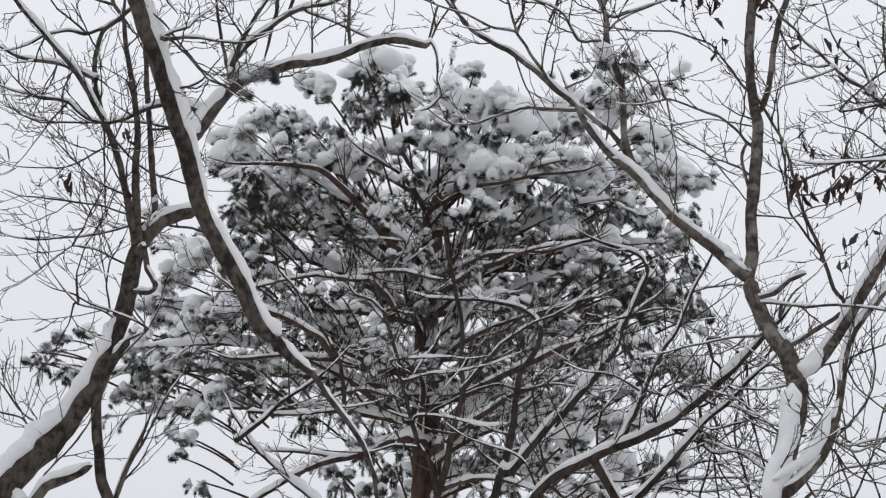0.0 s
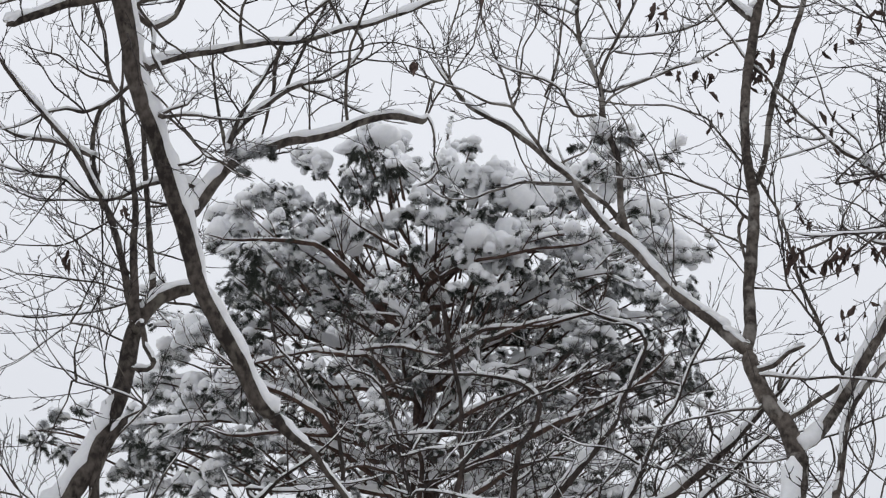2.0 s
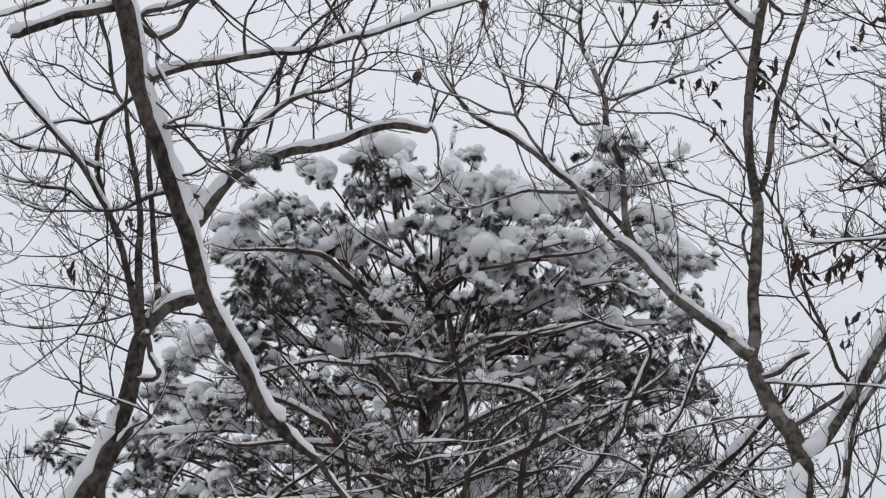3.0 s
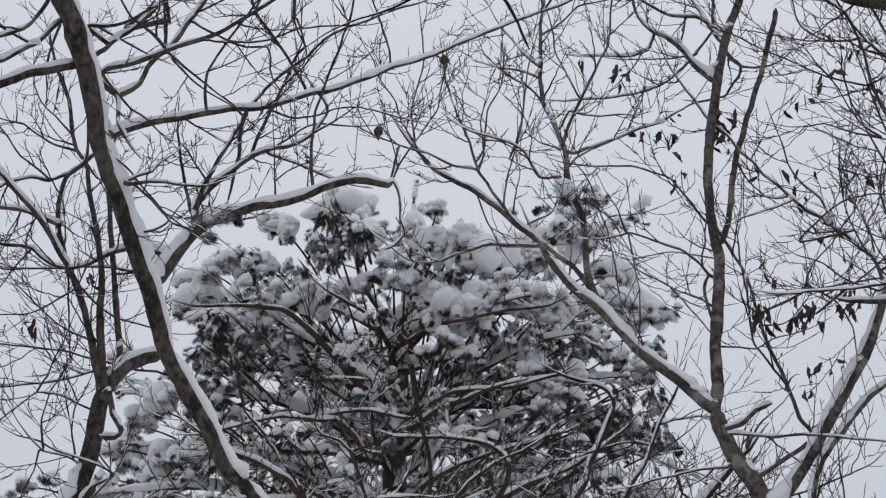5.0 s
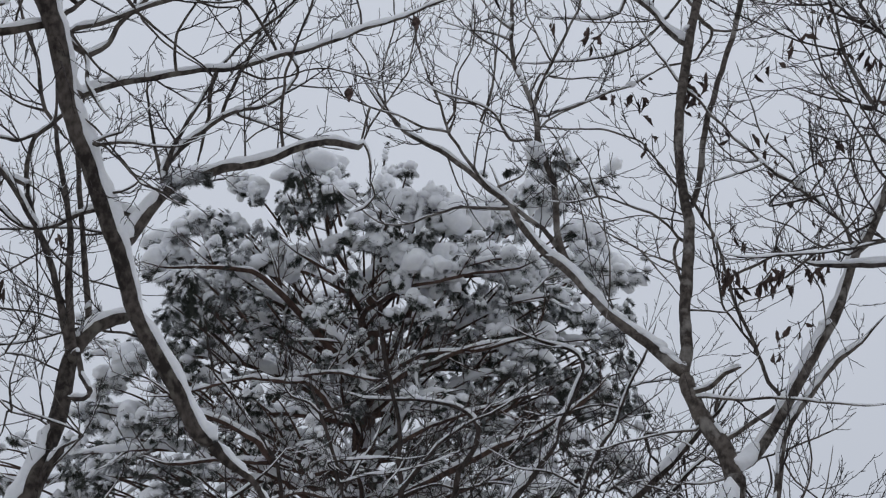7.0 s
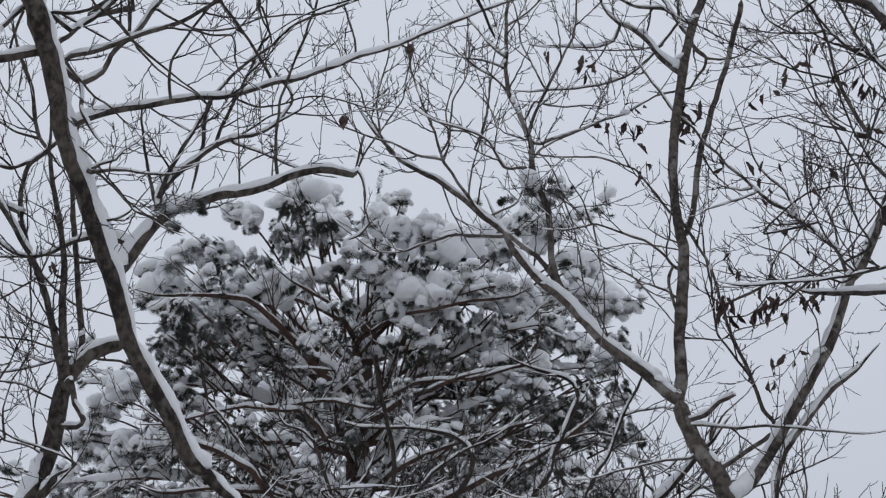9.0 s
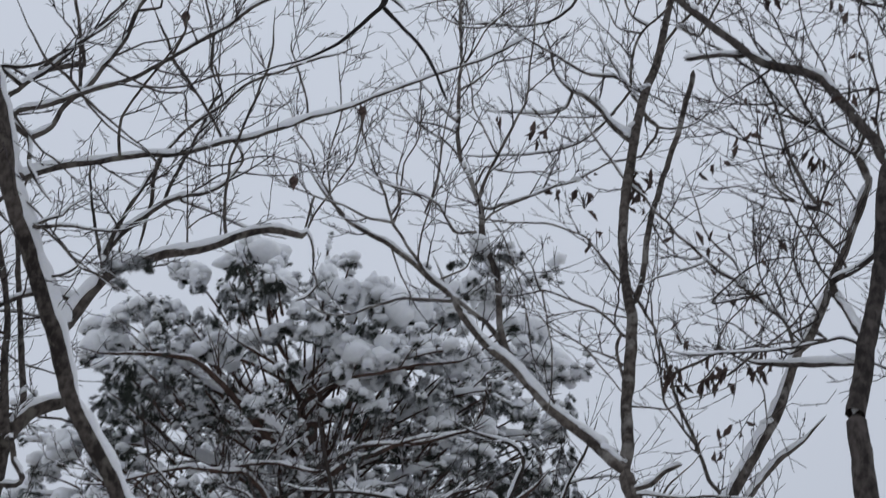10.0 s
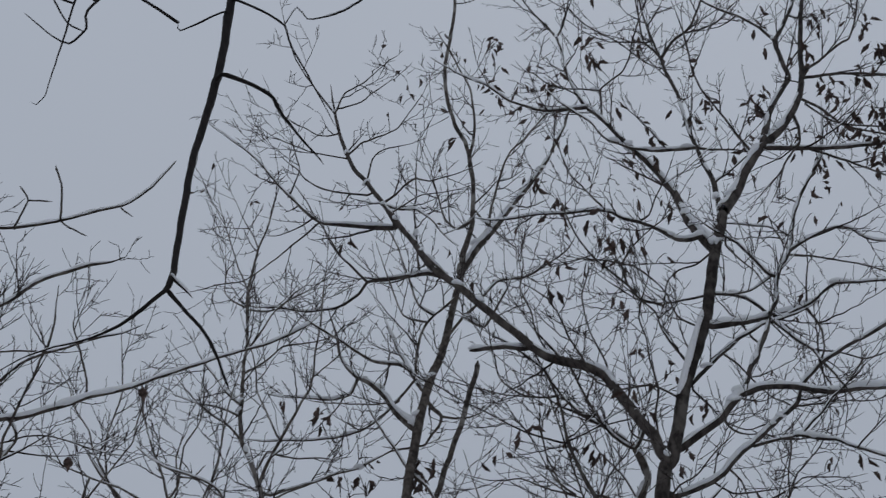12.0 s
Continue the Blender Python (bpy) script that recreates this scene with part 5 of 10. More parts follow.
    limb(tree, 0.3, 0.8, (-1.51, 9.65, 8.74, 0.011), (-1.42, 9.72, 8.68, 0.009), (-1.31, 9.8, 8.62, 0.007), (-1.21, 9.87, 8.57, 0.006), (-1.12, 9.93, 8.53, 0.006))
    limb(tree, 0.3, 0.8, (-1.48, 9.68, 8.7, 0.009), (-1.37, 9.67, 8.56, 0.007), (-1.25, 9.66, 8.44, 0.006), (-1.11, 9.65, 8.33, 0.005))
    limb(tree, 0.3, 0.8, (-1.28, 9.92, 8.45, 0.011), (-1.29, 9.88, 8.57, 0.01), (-1.28, 9.84, 8.7, 0.009), (-1.22, 9.81, 8.82, 0.008), (-1.14, 9.77, 8.94, 0.008), (-1.03, 9.72, 9.07, 0.008))
    limb(tree, 0.4, 0.8, (-1.36, 9.71, 9.03, 0.009), (-1.24, 9.68, 8.92, 0.008), (-1.12, 9.65, 8.83, 0.007), (-0.97, 9.62, 8.79, 0.007), (-0.82, 9.59, 8.8, 0.006), (-0.68, 9.56, 8.84, 0.006), (-0.53, 9.53, 8.84, 0.006), (-0.36, 9.49, 8.82, 0.005))
    limb(tree, 0.2, 0.8, (-1.13, 9.65, 8.83, 0.008), (-1, 9.61, 8.75, 0.007), (-0.87, 9.55, 8.7, 0.006), (-0.84, 9.52, 8.59, 0.006), (-0.84, 9.48, 8.48, 0.006), (-0.81, 9.45, 8.36, 0.005))
    limb(tree, 0.4, 0.5, (-0.64, 10.16, 8.77, 0.011), (-0.67, 10.15, 8.84, 0.011), (-0.73, 10.15, 8.97, 0.011), (-0.79, 10.14, 9.07, 0.01), (-0.89, 10.13, 9.23, 0.01), (-0.99, 10.12, 9.39, 0.01), (-1.04, 10.1, 9.54, 0.01))
    limb(tree, 0.3, 0.8, (-0.77, 10.42, 9.19, 0.01), (-0.73, 10.42, 9.28, 0.009), (-0.68, 10.42, 9.35, 0.008), (-0.72, 10.43, 9.46, 0.007), (-0.76, 10.43, 9.6, 0.007), (-0.76, 10.43, 9.8, 0.006))
    limb(tree, 0.3, 0.6, (-0.6, 10.15, 7.98, 0.011), (-0.61, 10.16, 8.14, 0.011), (-0.61, 10.16, 8.31, 0.01), (-0.6, 10.17, 8.46, 0.01), (-0.59, 10.17, 8.62, 0.009), (-0.54, 10.18, 8.79, 0.009), (-0.5, 10.19, 8.96, 0.008), (-0.44, 10.19, 9.13, 0.008), (-0.4, 10.2, 9.28, 0.008), (-0.36, 10.2, 9.39, 0.008), (-0.33, 10.21, 9.57, 0.008))
    limb(tree, 0.2, 0.7, (-0.08, 10.37, 9.13, 0.008), (-0.1, 10.49, 9.38, 0.007), (-0.15, 10.64, 9.7, 0.007), (-0.21, 10.81, 10.06, 0.006))
    limb(tree, 0.3, 0.8, (-0.91, 10.19, 8.33, 0.008), (-0.79, 10.25, 8.45, 0.007), (-0.68, 10.31, 8.58, 0.006), (-0.59, 10.36, 8.65, 0.006), (-0.46, 10.41, 8.67, 0.006))
    limb(tree, 0.9, 0.7, (-0.88, 10.2, 8.3, 0.009), (-0.74, 10.22, 8.25, 0.007), (-0.63, 10.25, 8.21, 0.006), (-0.51, 10.27, 8.16, 0.006))
    limb(tree, 0.4, 0.8, (-0.88, 10.3, 8.72, 0.008), (-0.74, 10.39, 8.72, 0.007), (-0.58, 10.49, 8.81, 0.006), (-0.45, 10.56, 8.91, 0.006), (-0.28, 10.66, 8.98, 0.005), (-0.07, 10.79, 9, 0.005))
    limb(tree, 0.3, 0.8, (-0.84, 10.09, 7.9, 0.007), (-0.84, 10.04, 7.99, 0.006), (-0.84, 10, 8.05, 0.005), (-0.84, 9.96, 8.12, 0.005))
    limb(tree, 0.3, 0.8, (-0.84, 10.03, 7.99, 0.005), (-0.76, 9.98, 8.03, 0.005), (-0.69, 9.94, 8.04, 0.005))
    limb(tree, 0.3, 0.8, (-1.77, 9.43, 7.8, 0.007), (-1.67, 9.46, 7.71, 0.006), (-1.58, 9.49, 7.59, 0.006), (-1.46, 9.52, 7.45, 0.005), (-1.37, 9.54, 7.38, 0.005))
    limb(tree, 0.5, 0.7, (-1.7, 9.46, 7.65, 0.009), (-1.6, 9.38, 7.54, 0.008), (-1.45, 9.24, 7.31, 0.007), (-1.35, 9.14, 7.15, 0.007), (-1.23, 9.05, 7.04, 0.007))
    limb(tree, 0.6, 0.5, (-1.68, 9.44, 7.61, 0.01), (-1.52, 9.34, 7.56, 0.009), (-1.37, 9.23, 7.47, 0.007), (-1.22, 9.13, 7.39, 0.007))
    limb(tree, 0.8, 0.6, (-1.7, 9.46, 7.63, 0.009), (-1.63, 9.46, 7.68, 0.007), (-1.54, 9.47, 7.72, 0.006), (-1.5, 9.47, 7.78, 0.005))
    limb(tree, 0.4, 0.7, (-1.6, 9.59, 7.36, 0.009), (-1.53, 9.59, 7.37, 0.007), (-1.45, 9.58, 7.41, 0.006), (-1.41, 9.58, 7.48, 0.005))
    limb(tree, 1.0, 0.1, (-1.89, 9, 9.23, 0.013), (-1.66, 9.05, 9.33, 0.012), (-1.47, 9.1, 9.41, 0.012), (-1.3, 9.13, 9.46, 0.011), (-1.05, 9.19, 9.52, 0.01), (-0.88, 9.22, 9.58, 0.01), (-0.63, 9.28, 9.64, 0.009), (-0.45, 9.31, 9.71, 0.009), (-0.27, 9.36, 9.81, 0.008), (-0.08, 9.4, 9.93, 0.008), (0.11, 9.44, 10.04, 0.007), (0.26, 9.48, 10.23, 0.007), (0.44, 9.55, 10.58, 0.006))
    limb(tree, 0.2, 0, (-0.87, 9.22, 9.58, 0.007), (-0.9, 9.31, 9.78, 0.007), (-0.98, 9.45, 10.1, 0.006))
    limb(tree, 0.2, 0, (-0.59, 9.28, 9.65, 0.008), (-0.53, 9.33, 9.93, 0.006), (-0.59, 9.36, 10.08, 0.006))
    limb(tree, 0.2, 0, (-0.53, 9.33, 9.93, 0.006), (-0.37, 9.34, 9.94, 0.005))
    limb(tree, 0.2, 0, (-0.31, 9.34, 9.78, 0.008), (-0.32, 9.34, 10.06, 0.007), (-0.37, 9.34, 10.27, 0.006))
    limb(tree, 0.2, 0, (-0.81, 9.24, 9.59, 0.006), (-0.74, 9.2, 9.47, 0.004))
    limb(tree, 0.2, 0, (-0.26, 9.36, 9.75, 0.006), (-0.13, 9.24, 9.57, 0.004))
    limb(tree, 0.2, 0, (0.08, 9.43, 9.99, 0.006), (0.16, 9.38, 9.88, 0.004))
    limb(tree, 0.8, 0, (-1.91, 9.1, 9.67, 0.017), (-1.72, 9.15, 9.86, 0.015), (-1.63, 9.18, 9.96, 0.014), (-1.46, 9.23, 10.11, 0.013), (-1.32, 9.26, 10.22, 0.011), (-1.18, 9.3, 10.33, 0.01), (-1.07, 9.33, 10.27, 0.009), (-0.97, 9.36, 10.19, 0.007), (-0.9, 9.38, 10.14, 0.007), (-0.82, 9.4, 10.1, 0.006))
    limb(tree, 0.2, 0, (-1.45, 9.23, 10.12, 0.006), (-1.61, 9.28, 10.12, 0.005), (-1.77, 9.33, 10.16, 0.005), (-1.92, 9.37, 10.18, 0.005))
    limb(tree, 0.2, 0.1, (-1.78, 9.1, 9.35, 0.009), (-1.69, 9.15, 9.54, 0.008), (-1.61, 9.2, 9.76, 0.008), (-1.52, 9.27, 10.05, 0.006), (-1.49, 9.3, 10.18, 0.006))
    limb(tree, 0.6, 0.4, (-1.83, 9.8, 9.06, 0.017), (-1.74, 9.86, 9.2, 0.015), (-1.61, 9.93, 9.39, 0.012), (-1.52, 10, 9.55, 0.011), (-1.43, 10.07, 9.76, 0.009), (-1.33, 10.14, 9.96, 0.008), (-1.23, 10.21, 10.17, 0.007), (-1.14, 10.26, 10.3, 0.006), (-1.07, 10.3, 10.39, 0.006))
    limb(tree, 0.2, 0.35, (-1.54, 9.78, 9.09, 0.013), (-1.57, 9.73, 9.26, 0.012), (-1.59, 9.68, 9.42, 0.011), (-1.63, 9.62, 9.61, 0.01), (-1.66, 9.57, 9.8, 0.008), (-1.65, 9.54, 9.91, 0.007), (-1.62, 9.5, 10.01, 0.007), (-1.63, 9.48, 10.11, 0.006))
    limb(tree, 0.2, 0.3, (-1.65, 9.54, 9.9, 0.006), (-1.53, 9.51, 9.94, 0.005), (-1.46, 9.49, 10, 0.004), (-1.42, 9.47, 10.06, 0.004))
    limb(tree, 0.3, 0.4, (-1.23, 9.81, 9.58, 0.012), (-1.06, 9.7, 9.52, 0.008), (-1.05, 9.61, 9.56, 0.006), (-1.07, 9.52, 9.59, 0.006))
    limb(tree, 0.3, 0.4, (-1.33, 9.73, 9.14, 0.008), (-1.19, 9.82, 9.3, 0.006), (-1.07, 9.89, 9.39, 0.006), (-0.96, 9.94, 9.46, 0.005), (-0.84, 10.02, 9.59, 0.005))
    limb(tree, 0.2, 0.3, (-0.98, 9.82, 9.2, 0.009), (-0.89, 9.7, 9.31, 0.007), (-0.88, 9.64, 9.37, 0.006))
    limb(tree, 0.2, 0.3, (-0.82, 9.87, 9.36, 0.008), (-0.86, 9.82, 9.43, 0.006), (-0.89, 9.8, 9.47, 0.006))
    limb(tree, 0.2, 0.35, (-0.76, 10.43, 9.61, 0.01), (-0.76, 10.53, 9.92, 0.009), (-0.82, 10.65, 10.28, 0.008), (-0.88, 10.73, 10.53, 0.007), (-0.95, 10.81, 10.76, 0.007))
    limb(tree, 0.3, 0.35, (-0.74, 10.43, 9.59, 0.008), (-0.69, 10.43, 9.39, 0.007), (-0.67, 10.43, 9.3, 0.006), (-0.7, 10.43, 9.15, 0.005))
    twigs(tree, 0.72, 0.55, 0.4, None, 1.0)
    lodged(tree, (-1.19, 9.9, 7.63), 0.09)
    lodged(tree, (-1.21, 9.9, 7.48), 0.05, False)
    lodged(tree, (-1.07, 9.95, 7.66), 0.05, False)
    pad(tree, (-0.91, 10.19, 8.35), 0.033)
    pad(tree, (-1.85, 9.45, 8.71), 0.023)
    pad(tree, (-2.23, 9.11, 8.41), 0.027)
    pad(tree, (-2.14, 9.23, 8.36), 0.031)
    pad(tree, (-0.67, 10.16, 8.8), 0.021)
    pad(tree, (-1.31, 9.96, 7.61), 0.025)
    pad(tree, (-1.49, 9.85, 8.37), 0.018)
    pad(tree, (-0.1, 10.57, 9.72), 0.018)
    pad(tree, (-1.62, 9.36, 8.03), 0.017)
    pad(tree, (-1.07, 10, 8.55), 0.016)
    pad(tree, (-1.52, 9.67, 8.81), 0.019)
    pad(tree, (-0.84, 9.46, 8.39), 0.013)
    pad(tree, (-1.76, 9.56, 8.38), 0.016)
    cone(tree, (-0.17, 10.15, 8.43))
    cone(tree, (0.29, 10.15, 9))
    cone(tree, (-0.93, 10.1, 9.75))
    # the dark limb that hangs into view from high up
    STATE[tree]["bark"] = BARK_BLACK
    STATE[tree]["lines"] = []
    limb(tree, 0, 0, (-3.5, 8.5, 12.9, 0.09), (-1.8, 7.4, 12.9, 0.06), (-0.2, 6.3, 11.6, 0.045), (0.73, 7.24, 10.06, 0.028), (0.63, 7.2, 9.66, 0.025), (0.54, 7.13, 8.93, 0.023), (0.4, 7.03, 8.12, 0.019), (0.32, 6.92, 7.36, 0.016), (0.29, 6.91, 7.26, 0.016))
    limb(tree, 0.3, 0.3, (0.29, 6.88, 7.23, 0.011), (0.09, 6.98, 7.09, 0.008), (-0.08, 7.05, 7.04, 0.005), (-0.24, 7.11, 7.03, 0.004), (-0.37, 7.16, 7, 0.003), (-0.53, 7.22, 6.92, 0.002))
    limb(tree, 0, 0, (0.3, 6.91, 7.26, 0.01), (0.5, 6.9, 6.97, 0.008), (0.59, 6.89, 6.68, 0.005))
    limb(tree, 0.6, 0, (0.32, 6.91, 7.33, 0.01), (0.42, 6.9, 7.21, 0.004))
    limb(tree, 0, 0.15, (0.56, 7.07, 8.91, 0.011), (0.71, 7.12, 8.91, 0.011), (0.85, 7.16, 8.84, 0.01), (0.9, 7.19, 8.74, 0.009), (1.13, 7.28, 8.48, 0.004))
    limb(tree, 0.2, 0.2, (0.64, 7.16, 9.61, 0.007), (0.79, 7.2, 9.58, 0.007), (0.93, 7.23, 9.51, 0.006), (0.97, 7.27, 9.39, 0.006), (1.16, 7.37, 9.03, 0.003))
    limb(tree, 0.0, 0, (0.59, 7.16, 9.51, 0.006), (0.35, 7.41, 9.59, 0.004), (0.34, 7.45, 9.7, 0.003))
    limb(tree, 0.6, 0, (1, 7.21, 9.64, 0.003), (1.06, 7.23, 9.57, 0.004), (1.22, 7.25, 9.65, 0.006), (1.39, 7.27, 9.82, 0.007), (1.58, 7.29, 10.07, 0.007))
    limb(tree, 0.2, 0, (0, 7.27, 9.76, 0.008), (-0.18, 7.27, 9.55, 0.008), (-0.18, 7.27, 9.4, 0.007), (-0.26, 7.27, 9.27, 0.006), (-0.36, 7.26, 9.31, 0.004), (-0.52, 7.25, 9.47, 0.003))
    limb(tree, 0, 0, (-0.23, 7.27, 9.7, 0.007), (-0.37, 7.26, 8.84, 0.003), (-0.44, 7.26, 8.79, 0.003))
    limb(tree, 0, 0, (-0.37, 7.26, 9.63, 0.006), (-0.28, 7.27, 9.44, 0.005), (-0.18, 7.27, 9.37, 0.004))
    limb(tree, 0, 0, (-3.6, 8.7, 11, 0.12), (-1.65, 6.96, 8.33, 0.088), (-1.23, 7.15, 8.98, 0.082), (-1.19, 7.18, 9.23, 0.078), (-1.23, 7.23, 9.79, 0.073))
    limb(tree, 0, 0, (-1.1, 7.07, 8.91, 0.008), (-1, 7.15, 8.67, 0.005), (-1.01, 7.15, 8.65, 0.005), (-1.06, 7.17, 8.74, 0.003))
    limb(tree, 0, 0, (-1.03, 7.08, 8.73, 0.005), (-1.01, 7.17, 8.9, 0.003))
    limb(tree, 0, 0, (-0.91, 7.1, 9.03, 0.006), (-0.92, 7.19, 8.91, 0.005))
    limb(tree, 0, 0, (-0.91, 7.1, 8.94, 0.005), (-0.98, 7.18, 9.03, 0.003))
    return tree


def leaning_tree():
    tree = begin("broadleaf_tree", (-3.44, 11.05, 0), "bare grey tree with two leaning stems and snow in its forks", BARK_GREY, 22)
    stem(tree, (-3.44, 11.05, -0.2, 0.16), (-3.25, 11, 2.6, 0.12), (-2.87, 10.95, 5.09, 0.094))
    stem(tree, (-3.24, 11.05, -0.2, 0.1), (-2.6, 11.1, 2.6, 0.06), (-2.08, 11.1, 5.21, 0.036))
    limb(tree, 1.0, 0.15, (-2.87, 10.95, 5.09, 0.094), (-2.7, 11.02, 5.36, 0.088), (-2.59, 11.06, 5.53, 0.084), (-2.46, 11.1, 5.69, 0.08), (-2.38, 11.14, 5.86, 0.076), (-2.31, 11.17, 6.03, 0.072), (-2.25, 11.21, 6.23, 0.068), (-2.18, 11.26, 6.45, 0.065), (-2.16, 11.28, 6.54, 0.064), (-2.13, 11.31, 6.71, 0.062), (-2.12, 11.35, 6.92, 0.058), (-2.1, 11.38, 7.12, 0.055), (-2.05, 11.41, 7.26, 0.052), (-1.96, 11.44, 7.39, 0.048), (-1.83, 11.47, 7.46, 0.044), (-1.7, 11.5, 7.51, 0.04))
    limb(tree, 0.5, 0.1, (-2.08, 11.1, 5.21, 0.036), (-2.16, 11.12, 5.4, 0.036), (-2.19, 11.13, 5.59, 0.035), (-2.22, 11.15, 5.79, 0.034), (-2.24, 11.16, 5.94, 0.034), (-2.21, 11.17, 6.12, 0.033), (-2.15, 11.19, 6.27, 0.033), (-2.07, 11.2, 6.4, 0.032))
    limb(tree, 1.4, 0.1, (-2.59, 11, 5.16, 0.036), (-2.47, 10.96, 5.3, 0.031), (-2.37, 10.94, 5.34, 0.029), (-2.26, 10.92, 5.38, 0.026), (-2.18, 10.9, 5.42, 0.023))
    limb(tree, 1.2, 0.2, (-2.06, 11.11, 5.28, 0.018), (-2.02, 11.08, 5.38, 0.017), (-1.98, 11.05, 5.47, 0.016))
    limb(tree, 0.9, 0.1, (-2.03, 11.2, 7.08, 0.021), (-1.98, 11.16, 6.89, 0.02), (-1.91, 11.14, 6.77, 0.019), (-1.95, 11.12, 6.71, 0.018), (-2.05, 11.1, 6.7, 0.017))
    limb(tree, 0.3, 0.4, (-2, 11.45, 7.42, 0.024), (-2.02, 11.47, 7.56, 0.023), (-2.05, 11.5, 7.75, 0.022), (-2.08, 11.52, 7.93, 0.021), (-2.1, 11.55, 8.1, 0.02), (-2.13, 11.58, 8.36, 0.019), (-2.17, 11.62, 8.62, 0.018), (-2.2, 11.66, 8.91, 0.017), (-2.24, 11.7, 9.22, 0.017))
    limb(tree, 0.4, 0.5, (-2.07, 11.3, 7.11, 0.033), (-2.11, 11.35, 7.37, 0.031), (-2.14, 11.4, 7.61, 0.028), (-2.17, 11.44, 7.86, 0.026), (-2.19, 11.5, 8.17, 0.023), (-2.24, 11.56, 8.46, 0.021), (-2.3, 11.61, 8.74, 0.019), (-2.37, 11.67, 9.07, 0.017), (-2.4, 11.7, 9.23, 0.016), (-2.49, 11.73, 9.38, 0.016), (-2.55, 11.77, 9.6, 0.015), (-2.6, 11.82, 9.88, 0.014), (-2.68, 11.86, 10.13, 0.014), (-2.75, 11.9, 10.32, 0.014))
    limb(tree, 0.6, 0.4, (-2.09, 11.3, 7.13, 0.029), (-2.15, 11.34, 7.37, 0.027), (-2.21, 11.39, 7.6, 0.025), (-2.28, 11.43, 7.83, 0.023), (-2.36, 11.47, 8.06, 0.022), (-2.43, 11.5, 8.22, 0.021), (-2.5, 11.54, 8.45, 0.019), (-2.55, 11.58, 8.62, 0.019), (-2.56, 11.61, 8.83, 0.018), (-2.55, 11.65, 9.03, 0.018), (-2.52, 11.67, 9.13, 0.018), (-2.44, 11.69, 9.21, 0.017), (-2.39, 11.7, 9.27, 0.017))
    limb(tree, 1.0, 0.6, (-2.43, 11.5, 8.22, 0.021), (-2.49, 11.48, 8.32, 0.02), (-2.58, 11.45, 8.48, 0.019), (-2.67, 11.42, 8.62, 0.018), (-2.77, 11.39, 8.73, 0.018), (-2.87, 11.36, 8.85, 0.017), (-2.95, 11.34, 8.94, 0.017), (-3.1, 11.3, 9.11, 0.017))
    limb(tree, 1.1, 0.5, (-2.54, 11.57, 8.62, 0.019), (-2.67, 11.65, 8.73, 0.018), (-2.78, 11.72, 8.82, 0.017), (-2.88, 11.78, 8.89, 0.016), (-3.06, 11.88, 8.98, 0.016), (-3.24, 11.98, 9.08, 0.016))
    limb(tree, 1.1, 0.6, (-2.02, 11.59, 8.42, 0.017), (-2.18, 11.56, 8.35, 0.015), (-2.29, 11.54, 8.27, 0.014), (-2.42, 11.51, 8.22, 0.013), (-2.55, 11.49, 8.24, 0.012), (-2.63, 11.47, 8.3, 0.011), (-2.69, 11.45, 8.36, 0.011), (-2.77, 11.44, 8.38, 0.011), (-2.91, 11.41, 8.38, 0.01))
    limb(tree, 0.5, 0.8, (-1.96, 11.56, 8.21, 0.008), (-2.19, 11.63, 8.29, 0.008), (-2.36, 11.67, 8.32, 0.007), (-2.53, 11.72, 8.34, 0.007), (-2.75, 11.78, 8.38, 0.007), (-3, 11.85, 8.43, 0.006))
    limb(tree, 0.5, 0.8, (-2.44, 11.5, 8.19, 0.01), (-2.38, 11.55, 8.13, 0.009), (-2.29, 11.62, 8.05, 0.008), (-2.19, 11.69, 7.97, 0.007), (-2.09, 11.75, 7.93, 0.007), (-1.95, 11.82, 7.92, 0.006), (-1.84, 11.87, 7.91, 0.006))
    limb(tree, 0.2, 0.8, (-2.43, 11.5, 8.19, 0.008), (-2.41, 11.47, 7.98, 0.007), (-2.38, 11.45, 7.78, 0.006), (-2.36, 11.42, 7.58, 0.006))
    limb(tree, 0.4, 0.9, (-2.36, 11.47, 8.02, 0.008), (-2.46, 11.46, 7.95, 0.007), (-2.57, 11.45, 7.87, 0.006), (-2.68, 11.44, 7.82, 0.006), (-2.86, 11.42, 7.81, 0.005))
    limb(tree, 0.4, 0.9, (-2.18, 11.37, 7.55, 0.008), (-2.33, 11.35, 7.61, 0.007), (-2.45, 11.32, 7.68, 0.006), (-2.57, 11.29, 7.79, 0.005), (-2.67, 11.26, 7.89, 0.005))
    limb(tree, 0.5, 0.9, (-1.96, 11.44, 7.4, 0.008), (-2.05, 11.4, 7.39, 0.008), (-2.2, 11.33, 7.4, 0.007), (-2.34, 11.25, 7.42, 0.007), (-2.55, 11.15, 7.4, 0.006), (-2.74, 11.05, 7.38, 0.006))
    limb(tree, 0.6, 0.7, (-1.67, 11.5, 7.34, 0.01), (-1.75, 11.5, 7.37, 0.009), (-1.9, 11.5, 7.39, 0.009), (-2.03, 11.49, 7.42, 0.008), (-2.22, 11.49, 7.37, 0.007), (-2.41, 11.49, 7.32, 0.007), (-2.57, 11.48, 7.29, 0.006), (-2.82, 11.48, 7.27, 0.006))
    limb(tree, 0.5, 0.9, (-2.12, 11.36, 7, 0.008), (-2.25, 11.31, 7.05, 0.007), (-2.36, 11.26, 7.09, 0.006), (-2.5, 11.21, 7.09, 0.005), (-2.61, 11.15, 6.96, 0.005), (-2.7, 11.11, 6.85, 0.005))
